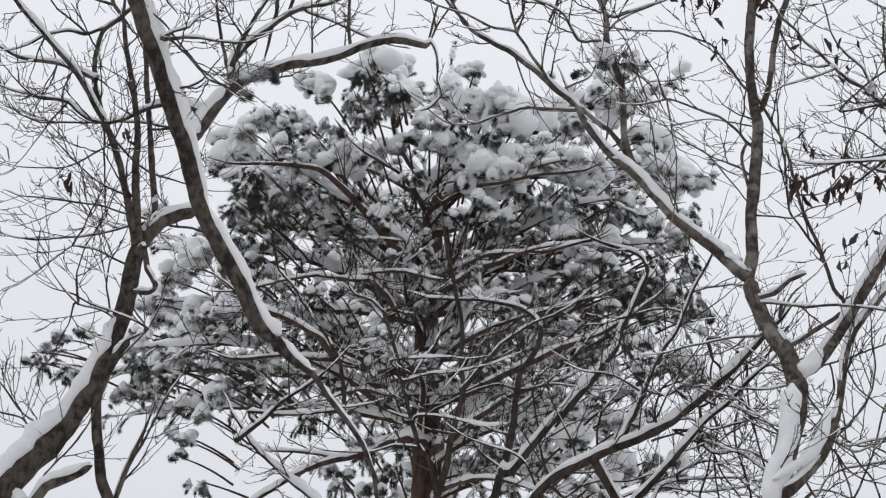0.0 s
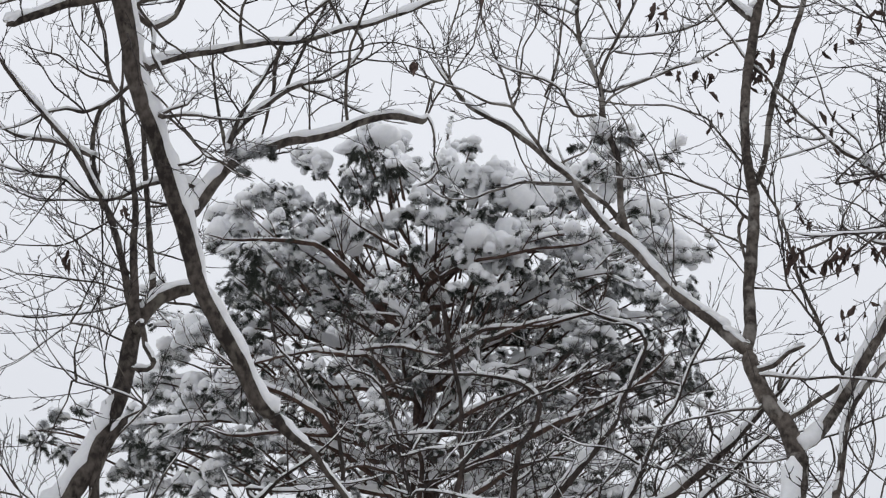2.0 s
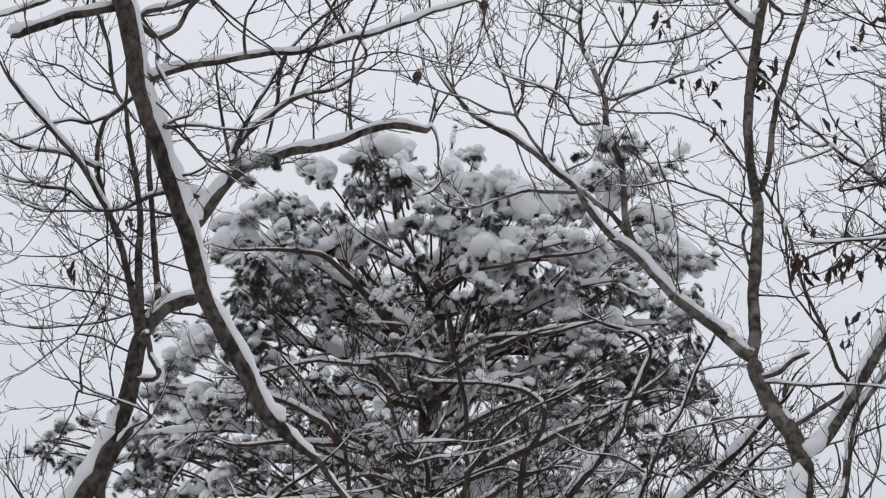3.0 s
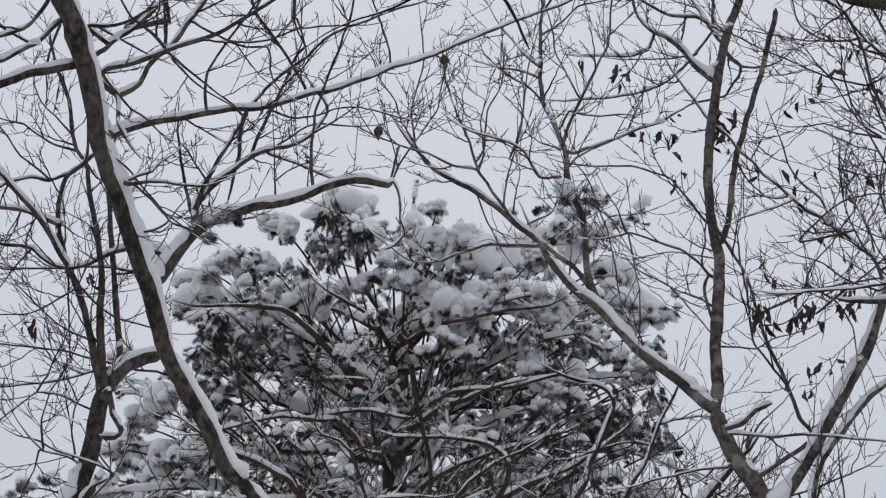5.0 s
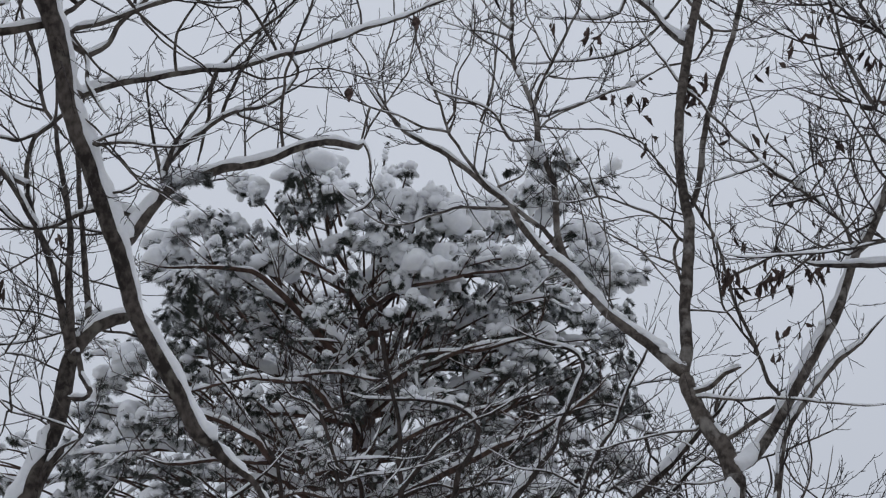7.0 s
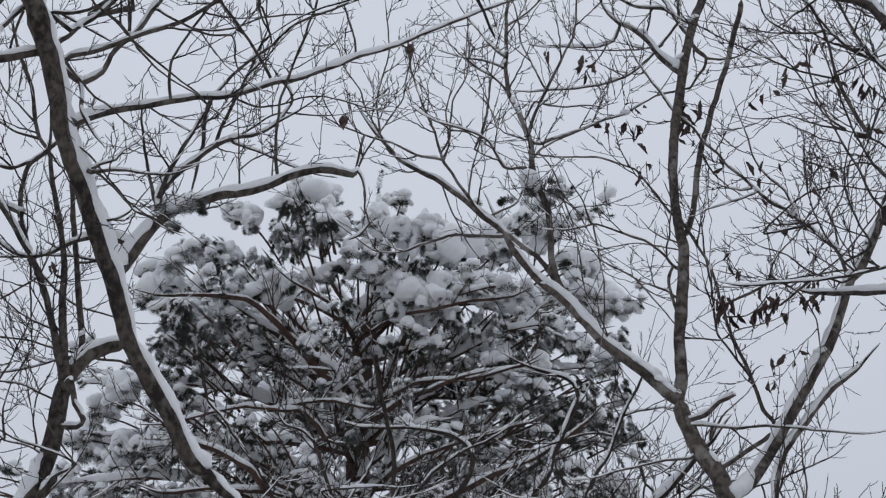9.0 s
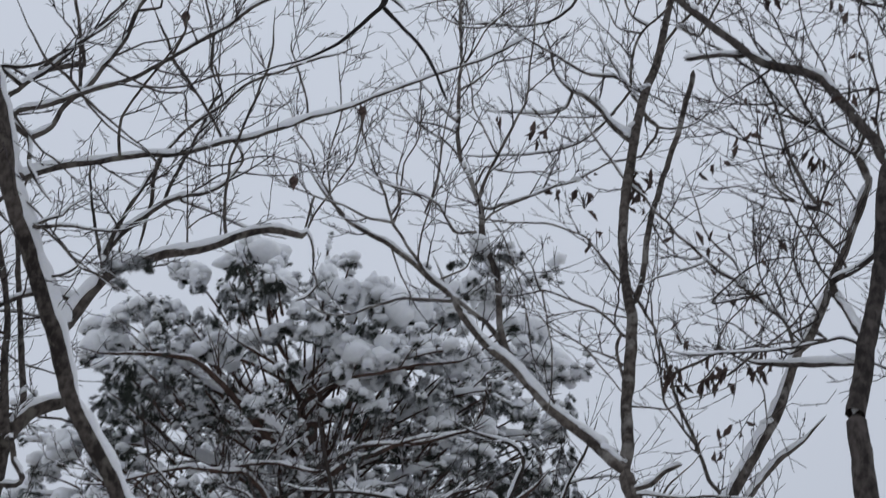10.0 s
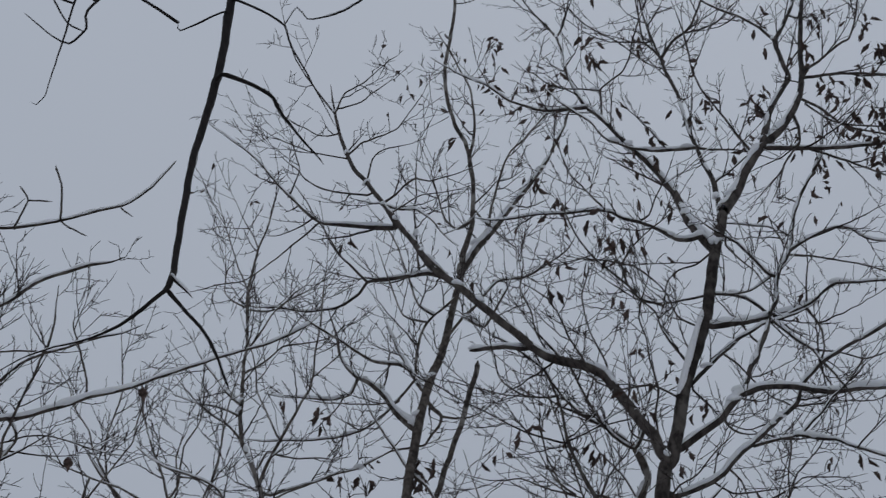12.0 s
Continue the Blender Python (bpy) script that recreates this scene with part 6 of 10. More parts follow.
    limb(tree, 0.3, 0.9, (-2.51, 11.21, 7.09, 0.008), (-2.44, 11.16, 7.19, 0.006), (-2.39, 11.12, 7.3, 0.005), (-2.33, 11.07, 7.4, 0.005))
    limb(tree, 0.4, 0.9, (-2.13, 11.28, 6.54, 0.008), (-2.27, 11.2, 6.61, 0.006), (-2.41, 11.13, 6.62, 0.005), (-2.49, 11.07, 6.68, 0.005))
    limb(tree, 0.3, 0.9, (-2.44, 11.12, 6.62, 0.008), (-2.45, 11.06, 6.45, 0.005), (-2.49, 11.01, 6.31, 0.005))
    limb(tree, 0.3, 0.9, (-2.41, 11.12, 6.64, 0.008), (-2.46, 11.21, 6.88, 0.006), (-2.44, 11.3, 7.14, 0.005), (-2.4, 11.34, 7.24, 0.005))
    limb(tree, 0.3, 0.9, (-2.22, 11.21, 6.63, 0.008), (-2.25, 11.2, 6.79, 0.006), (-2.24, 11.18, 6.95, 0.005), (-2.19, 11.17, 7.06, 0.005))
    limb(tree, 0.9, 0.7, (-2.53, 11.66, 9.12, 0.013), (-2.65, 11.61, 9.04, 0.011), (-2.77, 11.57, 9.04, 0.01), (-2.92, 11.52, 8.97, 0.009), (-2.99, 11.49, 8.9, 0.009))
    limb(tree, 0.5, 0.8, (-2.38, 11.69, 9.21, 0.009), (-2.32, 11.71, 9.12, 0.007), (-2.23, 11.72, 9.09, 0.006))
    limb(tree, 0.4, 0.9, (-2.51, 11.73, 9.38, 0.011), (-2.67, 11.75, 9.45, 0.009), (-2.81, 11.77, 9.56, 0.008), (-2.93, 11.8, 9.68, 0.007), (-2.99, 11.8, 9.7, 0.007))
    limb(tree, 0.2, 0.9, (-2.99, 11.8, 9.7, 0.007), (-3, 11.82, 9.81, 0.005))
    limb(tree, 0.3, 0.9, (-2.56, 11.76, 9.57, 0.009), (-2.69, 11.86, 9.77, 0.007), (-2.83, 11.95, 9.97, 0.006), (-2.94, 12.05, 10.21, 0.006))
    limb(tree, 0.3, 0.9, (-2.67, 11.42, 8.63, 0.008), (-2.7, 11.36, 8.47, 0.006), (-2.7, 11.31, 8.35, 0.005))
    limb(tree, 0.3, 0.9, (-2.25, 11.55, 8.46, 0.008), (-2.29, 11.53, 8.57, 0.006), (-2.35, 11.52, 8.62, 0.005))
    limb(tree, 0.3, 0.9, (-2.54, 11.58, 8.64, 0.007), (-2.48, 11.56, 8.59, 0.006), (-2.45, 11.55, 8.56, 0.005))
    limb(tree, 0.4, 0.8, (-2.41, 11.7, 9.23, 0.013), (-2.38, 11.58, 9.4, 0.01), (-2.38, 11.45, 9.57, 0.008), (-2.39, 11.35, 9.7, 0.007), (-2.36, 11.22, 9.87, 0.007))
    limb(tree, 0.4, 0.9, (-2.88, 11.79, 8.91, 0.009), (-2.89, 11.71, 8.69, 0.006), (-2.96, 11.63, 8.45, 0.005))
    limb(tree, 0.4, 0.9, (-2.69, 11.45, 8.36, 0.008), (-2.79, 11.42, 8.19, 0.006), (-2.87, 11.4, 8.04, 0.005))
    limb(tree, 0.5, 0.9, (-1.95, 11.2, 6.48, 0.008), (-2.15, 11.17, 6.57, 0.006), (-2.32, 11.14, 6.62, 0.006), (-2.45, 11.12, 6.69, 0.006))
    limb(tree, 0.4, 0.9, (-2.43, 11.1, 5.69, 0.007), (-2.63, 11.13, 5.8, 0.006), (-2.75, 11.16, 5.91, 0.006), (-2.84, 11.18, 6.04, 0.006))
    limb(tree, 0.4, 0.9, (-2.49, 11.09, 5.61, 0.009), (-2.6, 11.08, 5.69, 0.007), (-2.69, 11.07, 5.8, 0.006), (-2.81, 11.06, 5.83, 0.006))
    limb(tree, 0.4, 0.9, (-2.54, 10.98, 5.24, 0.007), (-2.49, 11, 5.4, 0.007), (-2.37, 11.03, 5.56, 0.006), (-2.28, 11.06, 5.72, 0.006), (-2.24, 11.08, 5.84, 0.006))
    limb(tree, 0.4, 0.9, (-2.14, 11.19, 6.24, 0.008), (-1.94, 11.08, 6.41, 0.006), (-1.99, 11.03, 6.49, 0.006))
    limb(tree, 0.4, 0.9, (-1.98, 11.05, 5.47, 0.009), (-1.86, 10.94, 5.63, 0.007), (-1.77, 10.83, 5.78, 0.006), (-1.71, 10.77, 5.87, 0.005))
    twigs(tree, 0.95, 0.6, 0.4, None, 1.0)
    pad(tree, (-1.98, 11.47, 7.58), 0.03)
    pad(tree, (-1.94, 11.83, 7.79), 0.026)
    pad(tree, (-2.02, 11.11, 6.76), 0.024)
    pad(tree, (-2.55, 11.56, 8.53), 0.021)
    pad(tree, (-2.35, 11.53, 8.24), 0.018)
    pad(tree, (-2.59, 11.48, 8.27), 0.018)
    pad(tree, (-2.77, 11.57, 9.06), 0.019)
    pad(tree, (-2.46, 11.46, 7.97), 0)
    clump(tree, (-2.55, 11.14, 7.60), 4)
    clump(tree, (-2.60, 11.13, 7.55), 2)
    clump(tree, (-2.21, 11.21, 8.02), 3)
    return tree


def plaster(tree, *points):
    """Wind-driven snow stuck to one face of a trunk."""
    rng = STATE[tree]["rng"]
    p, r = spline(points, 0.025)
    n, sides = len(p), 28
    ends = np.clip(np.minimum(np.arange(n), np.arange(n)[::-1]) / 3, 0.12, 1) ** 0.5
    v, q = rings((p + np.array([0.01, -1, 0]) * (r * 0.32)[:, None])[None], np.tile([1.0, 0, 0], (1, n, 1)), np.tile([0, 1.0, 0], (1, n, 1)), (r * (0.92 + 0.16 * wave(rng, n, 3)) * ends)[None], (r * 0.86 * ends)[None], sides)
    ring = v.reshape(n, sides, 3)
    way = np.arange(sides) * 6.283 / sides
    swell = np.zeros((n, sides))
    for size, deep in ((0.3, 0.07), (0.12, 0.05), (0.05, 0.018)):
        for _ in range(3):
            axis = rng.normal(size=3)
            swell += deep * np.sin(ring @ (axis / np.linalg.norm(axis)) * 6.283 / size + rng.uniform(0, 6.283))
    ring += (ring - ring.mean(1, keepdims=True)) * (swell + rng.uniform(-0.02, 0.02, (n, sides)))[..., None]
    wood("trunk_snow", (ring.reshape(-1, 3), q), SNOW, tree, "wind-driven snow stuck to the bark")


def forked_tree():
    tree = begin("broadleaf_tree", (1.94, 10.9, 0), "bare forked tree with snow plastered on its trunk", BARK_BANDED, 23)
    stem(tree, (1.94, 10.9, -0.2, 0.158), (1.96, 10.85, 2.45, 0.108), (1.99, 10.8, 4.9, 0.083))
    plaster(tree, (1.99, 10.74, 5.09, 0.053), (2.02, 10.74, 5.23, 0.074), (2.08, 10.74, 5.41, 0.075), (2.13, 10.74, 5.56, 0.071), (2.15, 10.74, 5.71, 0.064), (2.17, 10.74, 5.82, 0.061), (2.18, 10.74, 5.9, 0.025))
    plaster(tree, (2.01, 10.66, 5.24, 0.06), (2.11, 10.66, 5.31, 0.06), (2.22, 10.66, 5.39, 0.056), (2.3, 10.66, 5.5, 0.05), (2.35, 10.66, 5.61, 0.032), (2.38, 10.66, 5.72, 0.016))
    plaster(tree, (2.28, 10.83, 5.97, 0.033), (2.31, 10.85, 6.05, 0.072), (2.43, 10.89, 6.23, 0.022))
    limb(tree, 0.0, 0.0, (1.99, 10.8, 4.9, 0.083), (2.03, 10.82, 5.19, 0.086), (2.2, 10.83, 5.71, 0.072), (2.24, 10.84, 5.97, 0.067))
    limb(tree, 0.5, 0.1, (2.23, 10.84, 5.86, 0.065), (2.23, 10.85, 5.96, 0.064), (2.2, 10.86, 6.13, 0.062), (2.12, 10.87, 6.29, 0.059), (2.06, 10.88, 6.42, 0.057), (2.02, 10.89, 6.58, 0.054), (2, 10.9, 6.72, 0.052))
    limb(tree, 0.35, 0.25, (1.99, 10.9, 6.74, 0.045), (2.03, 10.92, 6.89, 0.043), (2.04, 10.94, 7.07, 0.04), (2.06, 10.96, 7.25, 0.04), (2.16, 11.03, 7.81, 0.039), (2.17, 11.04, 7.95, 0.038), (2.15, 11.07, 8.22, 0.034), (2.18, 11.13, 8.76, 0.035), (2.38, 11.24, 9.68, 0.035), (2.49, 11.29, 10.09, 0.033), (2.6, 11.32, 10.34, 0.031), (2.82, 11.4, 11.13, 0.027), (2.89, 11.44, 11.5, 0.024), (3.01, 11.49, 11.89, 0.021), (3.07, 11.54, 12.36, 0.019), (3.07, 11.58, 12.79, 0.018), (3.05, 11.6, 12.95, 0.018), (2.99, 11.62, 13.13, 0.018), (2.96, 11.65, 13.42, 0.017), (2.95, 11.68, 13.66, 0.017), (2.99, 11.72, 14.08, 0.016), (3.13, 11.79, 14.79, 0.015), (3.2, 11.85, 15.35, 0.014))
    limb(tree, 0.5, 0.8, (3.08, 11.58, 12.76, 0.015), (3.13, 11.58, 12.95, 0.013), (3.16, 11.59, 13.24, 0.011), (3.16, 11.6, 13.59, 0.009), (3.13, 11.61, 13.75, 0.009), (3.07, 11.61, 13.94, 0.008), (3.02, 11.62, 14.11, 0.008))
    limb(tree, 1.1, 0.6, (2.87, 11.5, 11.34, 0.033), (3.02, 11.55, 11.62, 0.029), (3.2, 11.6, 11.9, 0.025), (3.32, 11.63, 12.09, 0.023), (3.49, 11.68, 12.37, 0.02), (3.65, 11.72, 12.61, 0.018), (3.82, 11.77, 12.91, 0.016), (3.98, 11.83, 13.26, 0.014), (4.09, 11.87, 13.51, 0.013), (4.15, 11.9, 13.7, 0.013))
    limb(tree, 0.4, 0.8, (3.19, 11.6, 11.89, 0.012), (3.2, 11.58, 12.07, 0.011), (3.25, 11.55, 12.28, 0.01), (3.33, 11.52, 12.53, 0.009), (3.42, 11.5, 12.75, 0.008), (3.57, 11.47, 12.91, 0.008), (3.73, 11.44, 13.12, 0.008))
    limb(tree, 0.7, 0.8, (2.67, 11.34, 10.54, 0.013), (2.8, 11.32, 10.72, 0.012), (2.89, 11.3, 10.81, 0.011), (3.11, 11.27, 11.07, 0.009), (3.34, 11.25, 11.12, 0.008), (3.52, 11.23, 11.24, 0.007), (3.7, 11.21, 11.39, 0.007))
    limb(tree, 1.3, 0.5, (2.82, 11.31, 10.73, 0.016), (2.89, 11.3, 10.65, 0.013), (2.97, 11.28, 10.61, 0.011), (3.03, 11.26, 10.7, 0.009), (3.07, 11.24, 10.78, 0.009))
    limb(tree, 0.3, 0.9, (3.01, 11.49, 11.91, 0.012), (2.91, 11.6, 11.91, 0.01), (2.83, 11.68, 12.07, 0.009), (2.82, 11.8, 12.38, 0.008), (2.82, 11.93, 12.69, 0.008))
    limb(tree, 0.3, 0.9, (3.05, 11.5, 12.03, 0.01), (3.14, 11.53, 11.93, 0.007), (3.2, 11.54, 11.88, 0.006))
    limb(tree, 1.0, 0.6, (2.34, 11.3, 9.61, 0.03), (2.26, 11.35, 9.74, 0.026), (2.21, 11.38, 9.84, 0.024), (2.17, 11.43, 9.98, 0.021), (2.11, 11.47, 10.09, 0.019), (2.04, 11.5, 10.18, 0.017), (1.97, 11.54, 10.25, 0.015), (1.89, 11.59, 10.39, 0.013), (1.85, 11.64, 10.56, 0.012), (1.84, 11.7, 10.78, 0.011))
    limb(tree, 1.2, 0.7, (1.97, 11.54, 10.25, 0.013), (1.94, 11.56, 10.17, 0.011), (1.91, 11.58, 10.11, 0.01), (1.8, 11.61, 10.08, 0.008), (1.69, 11.64, 10.09, 0.007), (1.56, 11.67, 10.13, 0.007))
    limb(tree, 0.9, 0.5, (2.46, 11.35, 10, 0.022), (2.42, 11.4, 10.11, 0.019), (2.4, 11.44, 10.19, 0.018), (2.36, 11.52, 10.38, 0.015), (2.31, 11.61, 10.59, 0.012), (2.3, 11.7, 10.8, 0.012))
    limb(tree, 0.5, 0.7, (2.41, 11.44, 10.2, 0.013), (2.41, 11.42, 10.31, 0.012), (2.43, 11.39, 10.44, 0.011), (2.46, 11.36, 10.56, 0.01), (2.51, 11.33, 10.66, 0.01), (2.57, 11.31, 10.73, 0.009), (2.65, 11.29, 10.79, 0.009), (2.7, 11.27, 10.83, 0.009))
    limb(tree, 0.8, 0.8, (2.56, 11.31, 10.73, 0.011), (2.47, 11.33, 10.82, 0.01), (2.43, 11.35, 10.94, 0.009), (2.41, 11.38, 11.11, 0.008), (2.38, 11.41, 11.31, 0.007), (2.33, 11.45, 11.59, 0.006), (2.26, 11.49, 11.81, 0.006))
    limb(tree, 0.3, 0.9, (2.5, 11.33, 10.67, 0.009), (2.41, 11.29, 10.65, 0.008), (2.31, 11.24, 10.65, 0.007), (2.24, 11.15, 10.74, 0.006), (2.18, 11.06, 10.83, 0.006))
    limb(tree, 0.6, 0.7, (2.39, 11.46, 10.26, 0.015), (2.3, 11.4, 10.29, 0.014), (2.17, 11.33, 10.24, 0.012), (2.04, 11.26, 10.21, 0.011), (1.9, 11.17, 10.23, 0.01), (1.79, 11.09, 10.24, 0.009), (1.67, 11.01, 10.25, 0.009))
    limb(tree, 0.8, 0.7, (2.4, 11.44, 10.18, 0.011), (2.3, 11.49, 10.06, 0.01), (2.21, 11.54, 9.96, 0.009), (2.08, 11.59, 9.85, 0.008), (1.97, 11.63, 9.8, 0.008), (1.8, 11.68, 9.77, 0.007), (1.59, 11.74, 9.78, 0.007), (1.4, 11.79, 9.81, 0.007))
    limb(tree, 0.3, 0.9, (2.27, 11.51, 10.01, 0.009), (2.1, 11.41, 9.91, 0.007), (1.95, 11.32, 9.84, 0.006), (1.71, 11.18, 9.73, 0.005))
    limb(tree, 0.2, 0.5, (2.43, 11.26, 9.87, 0.017), (2.5, 11.33, 9.82, 0.015), (2.57, 11.38, 9.8, 0.013), (2.56, 11.45, 9.75, 0.011), (2.52, 11.51, 9.72, 0.01), (2.48, 11.58, 9.67, 0.009), (2.43, 11.61, 9.67, 0.009))
    limb(tree, 0.2, 0.6, (2.57, 11.39, 9.8, 0.011), (2.69, 11.44, 9.82, 0.008), (2.82, 11.49, 9.88, 0.007))
    limb(tree, 0.2, 0.0, (2.22, 11.15, 8.12, 0.022), (2.28, 11.17, 8.29, 0.022), (2.32, 11.19, 8.46, 0.022), (2.35, 11.21, 8.61, 0.022), (2.39, 11.22, 8.76, 0.022), (2.43, 11.24, 8.92, 0.022), (2.48, 11.25, 9.05, 0.021), (2.54, 11.28, 9.24, 0.021), (2.59, 11.29, 9.36, 0.021), (2.64, 11.31, 9.52, 0.021), (2.72, 11.33, 9.74, 0.021), (2.79, 11.36, 9.97, 0.021), (2.87, 11.38, 10.19, 0.02), (2.91, 11.4, 10.36, 0.02))
    limb(tree, 0.3, 0.9, (2.42, 11.23, 8.84, 0.008), (2.47, 11.28, 8.75, 0.007), (2.53, 11.32, 8.68, 0.006))
    limb(tree, 1.0, 0.25, (1.98, 10.9, 6.71, 0.041), (1.86, 10.96, 6.87, 0.038), (1.75, 11.01, 7.02, 0.036), (1.65, 11.05, 7.13, 0.035), (1.53, 11.1, 7.29, 0.034), (1.46, 11.14, 7.42, 0.033), (1.36, 11.19, 7.58, 0.031), (1.26, 11.23, 7.72, 0.03), (1.18, 11.27, 7.81, 0.028), (1.09, 11.32, 7.97, 0.026), (1, 11.36, 8.14, 0.024), (0.95, 11.41, 8.31, 0.023), (0.83, 11.46, 8.46, 0.023), (0.72, 11.5, 8.61, 0.022), (0.62, 11.54, 8.73, 0.021), (0.54, 11.58, 8.83, 0.02), (0.48, 11.6, 8.89, 0.019), (0.34, 11.64, 9, 0.017), (0.23, 11.68, 9.1, 0.016), (0.15, 11.72, 9.23, 0.014), (0.08, 11.75, 9.35, 0.013))
    limb(tree, 0.8, 0.2, (1.37, 11.3, 7.66, 0.02), (1.3, 11.35, 7.86, 0.019), (1.2, 11.41, 8.08, 0.018), (1.07, 11.46, 8.23, 0.017), (0.96, 11.5, 8.37, 0.016))
    limb(tree, 0.5, 0.5, (1.37, 11.3, 7.67, 0.03), (1.32, 11.32, 7.79, 0.028), (1.29, 11.34, 7.91, 0.026), (1.28, 11.36, 8.06, 0.024), (1.29, 11.41, 8.4, 0.023), (1.28, 11.43, 8.53, 0.022), (1.22, 11.46, 8.77, 0.022), (1.2, 11.48, 8.91, 0.021), (1.2, 11.52, 9.15, 0.02), (1.12, 11.57, 9.48, 0.018), (1.07, 11.59, 9.62, 0.017), (1.06, 11.61, 9.77, 0.017), (1.06, 11.63, 9.91, 0.016), (1.08, 11.65, 10.06, 0.015), (1.1, 11.71, 10.48, 0.013), (1.13, 11.73, 10.67, 0.013), (1.13, 11.79, 11.09, 0.011), (1.15, 11.82, 11.33, 0.011), (1.19, 11.85, 11.53, 0.01), (1.24, 11.89, 11.8, 0.009), (1.29, 11.91, 11.96, 0.008), (1.34, 11.93, 12.13, 0.008), (1.36, 11.95, 12.26, 0.007))
    limb(tree, 0.4, 0.9, (1.18, 11.52, 9.2, 0.015), (1.23, 11.48, 9.33, 0.013), (1.29, 11.44, 9.46, 0.012), (1.34, 11.41, 9.54, 0.011), (1.4, 11.38, 9.65, 0.011), (1.46, 11.34, 9.75, 0.01), (1.5, 11.31, 9.84, 0.009), (1.55, 11.28, 9.92, 0.009), (1.58, 11.24, 10.05, 0.008), (1.59, 11.2, 10.18, 0.007), (1.61, 11.16, 10.32, 0.007), (1.63, 11.12, 10.43, 0.007), (1.64, 11.07, 10.58, 0.007))
    limb(tree, 0.3, 0.9, (1.34, 11.42, 9.54, 0.008), (1.31, 11.4, 9.58, 0.008), (1.26, 11.35, 9.67, 0.007), (1.2, 11.29, 9.78, 0.006), (1.15, 11.24, 9.87, 0.006), (1.14, 11.19, 9.99, 0.006), (1.11, 11.12, 10.11, 0.005))
    limb(tree, 1.1, 0.8, (1.07, 11.64, 10.01, 0.011), (1.01, 11.68, 10.1, 0.01), (0.94, 11.73, 10.22, 0.008), (0.89, 11.78, 10.35, 0.007), (0.81, 11.86, 10.55, 0.007))
    limb(tree, 0.8, 0.8, (1.07, 11.63, 9.89, 0.009), (0.97, 11.62, 9.94, 0.007), (0.87, 11.61, 9.97, 0.007))
    limb(tree, 0.5, 0.8, (1.08, 11.59, 9.62, 0.011), (1.02, 11.61, 9.74, 0.009), (0.95, 11.63, 9.83, 0.008), (0.86, 11.65, 9.91, 0.007), (0.76, 11.67, 10.03, 0.007))
    limb(tree, 0.4, 0.9, (1.11, 11.72, 10.58, 0.009), (1.22, 11.6, 10.69, 0.007), (1.3, 11.5, 10.79, 0.006), (1.38, 11.43, 10.85, 0.006), (1.46, 11.37, 10.87, 0.006))
    limb(tree, 0.4, 0.9, (1.1, 11.69, 10.36, 0.009), (1.26, 11.6, 10.42, 0.007), (1.38, 11.52, 10.5, 0.006), (1.51, 11.46, 10.49, 0.006))
    limb(tree, 0.3, 0.9, (1.15, 11.82, 11.29, 0.007), (1.08, 11.82, 11.5, 0.006), (1.02, 11.82, 11.74, 0.005), (0.96, 11.82, 11.98, 0.005))
    limb(tree, 0.3, 0.9, (1.24, 11.89, 11.82, 0.007), (1.21, 11.93, 11.98, 0.006), (1.15, 11.98, 12.16, 0.005))
    limb(tree, 0.3, 0.9, (1.13, 11.79, 11.09, 0.007), (1.03, 11.79, 11.15, 0.006), (0.96, 11.8, 11.24, 0.005), (0.96, 11.81, 11.49, 0.005))
    limb(tree, 0.3, 0.9, (1.13, 11.79, 11.07, 0.007), (1.28, 11.71, 11, 0.006), (1.38, 11.65, 10.99, 0.005), (1.49, 11.55, 11.07, 0.005))
    limb(tree, 0.6, 0.8, (1.27, 11.51, 9.12, 0.01), (1.36, 11.55, 9.18, 0.01), (1.5, 11.59, 9.26, 0.009), (1.67, 11.65, 9.36, 0.008), (1.81, 11.7, 9.46, 0.008), (1.95, 11.74, 9.53, 0.007), (2.1, 11.79, 9.65, 0.007), (2.24, 11.84, 9.77, 0.007), (2.36, 11.88, 9.83, 0.007))
    limb(tree, 0.5, 0.9, (1.18, 11.55, 9.37, 0.008), (1.25, 11.46, 9.47, 0.007), (1.35, 11.41, 9.4, 0.007), (1.47, 11.35, 9.34, 0.006), (1.57, 11.3, 9.32, 0.006))
    limb(tree, 0.3, 0.7, (1.2, 11.49, 8.97, 0.011), (1.27, 11.48, 9.06, 0.009), (1.39, 11.47, 9.13, 0.007), (1.54, 11.46, 9.19, 0.006))
    limb(tree, 0.3, 0.9, (1.27, 11.45, 8.68, 0.008), (1.36, 11.46, 8.64, 0.007), (1.41, 11.47, 8.6, 0.007), (1.46, 11.48, 8.57, 0.006), (1.52, 11.49, 8.49, 0.005), (1.56, 11.5, 8.41, 0.005))
    limb(tree, 0.2, 0.7, (1.26, 11.49, 9.03, 0.006), (1.32, 11.47, 8.93, 0.006), (1.37, 11.44, 8.77, 0.006), (1.41, 11.41, 8.56, 0.006), (1.45, 11.38, 8.35, 0.005), (1.46, 11.35, 8.2, 0.005), (1.48, 11.33, 8.04, 0.005), (1.48, 11.3, 7.87, 0.005))
    limb(tree, 0.5, 0.7, (2.12, 11.02, 7.75, 0.012), (2.07, 11.01, 7.78, 0.011), (2.03, 11, 7.84, 0.01), (1.96, 10.99, 7.91, 0.009), (1.89, 10.98, 7.97, 0.009), (1.79, 10.97, 8, 0.008), (1.67, 10.96, 8.05, 0.007), (1.56, 10.94, 8.08, 0.007), (1.5, 10.94, 8.07, 0.007))
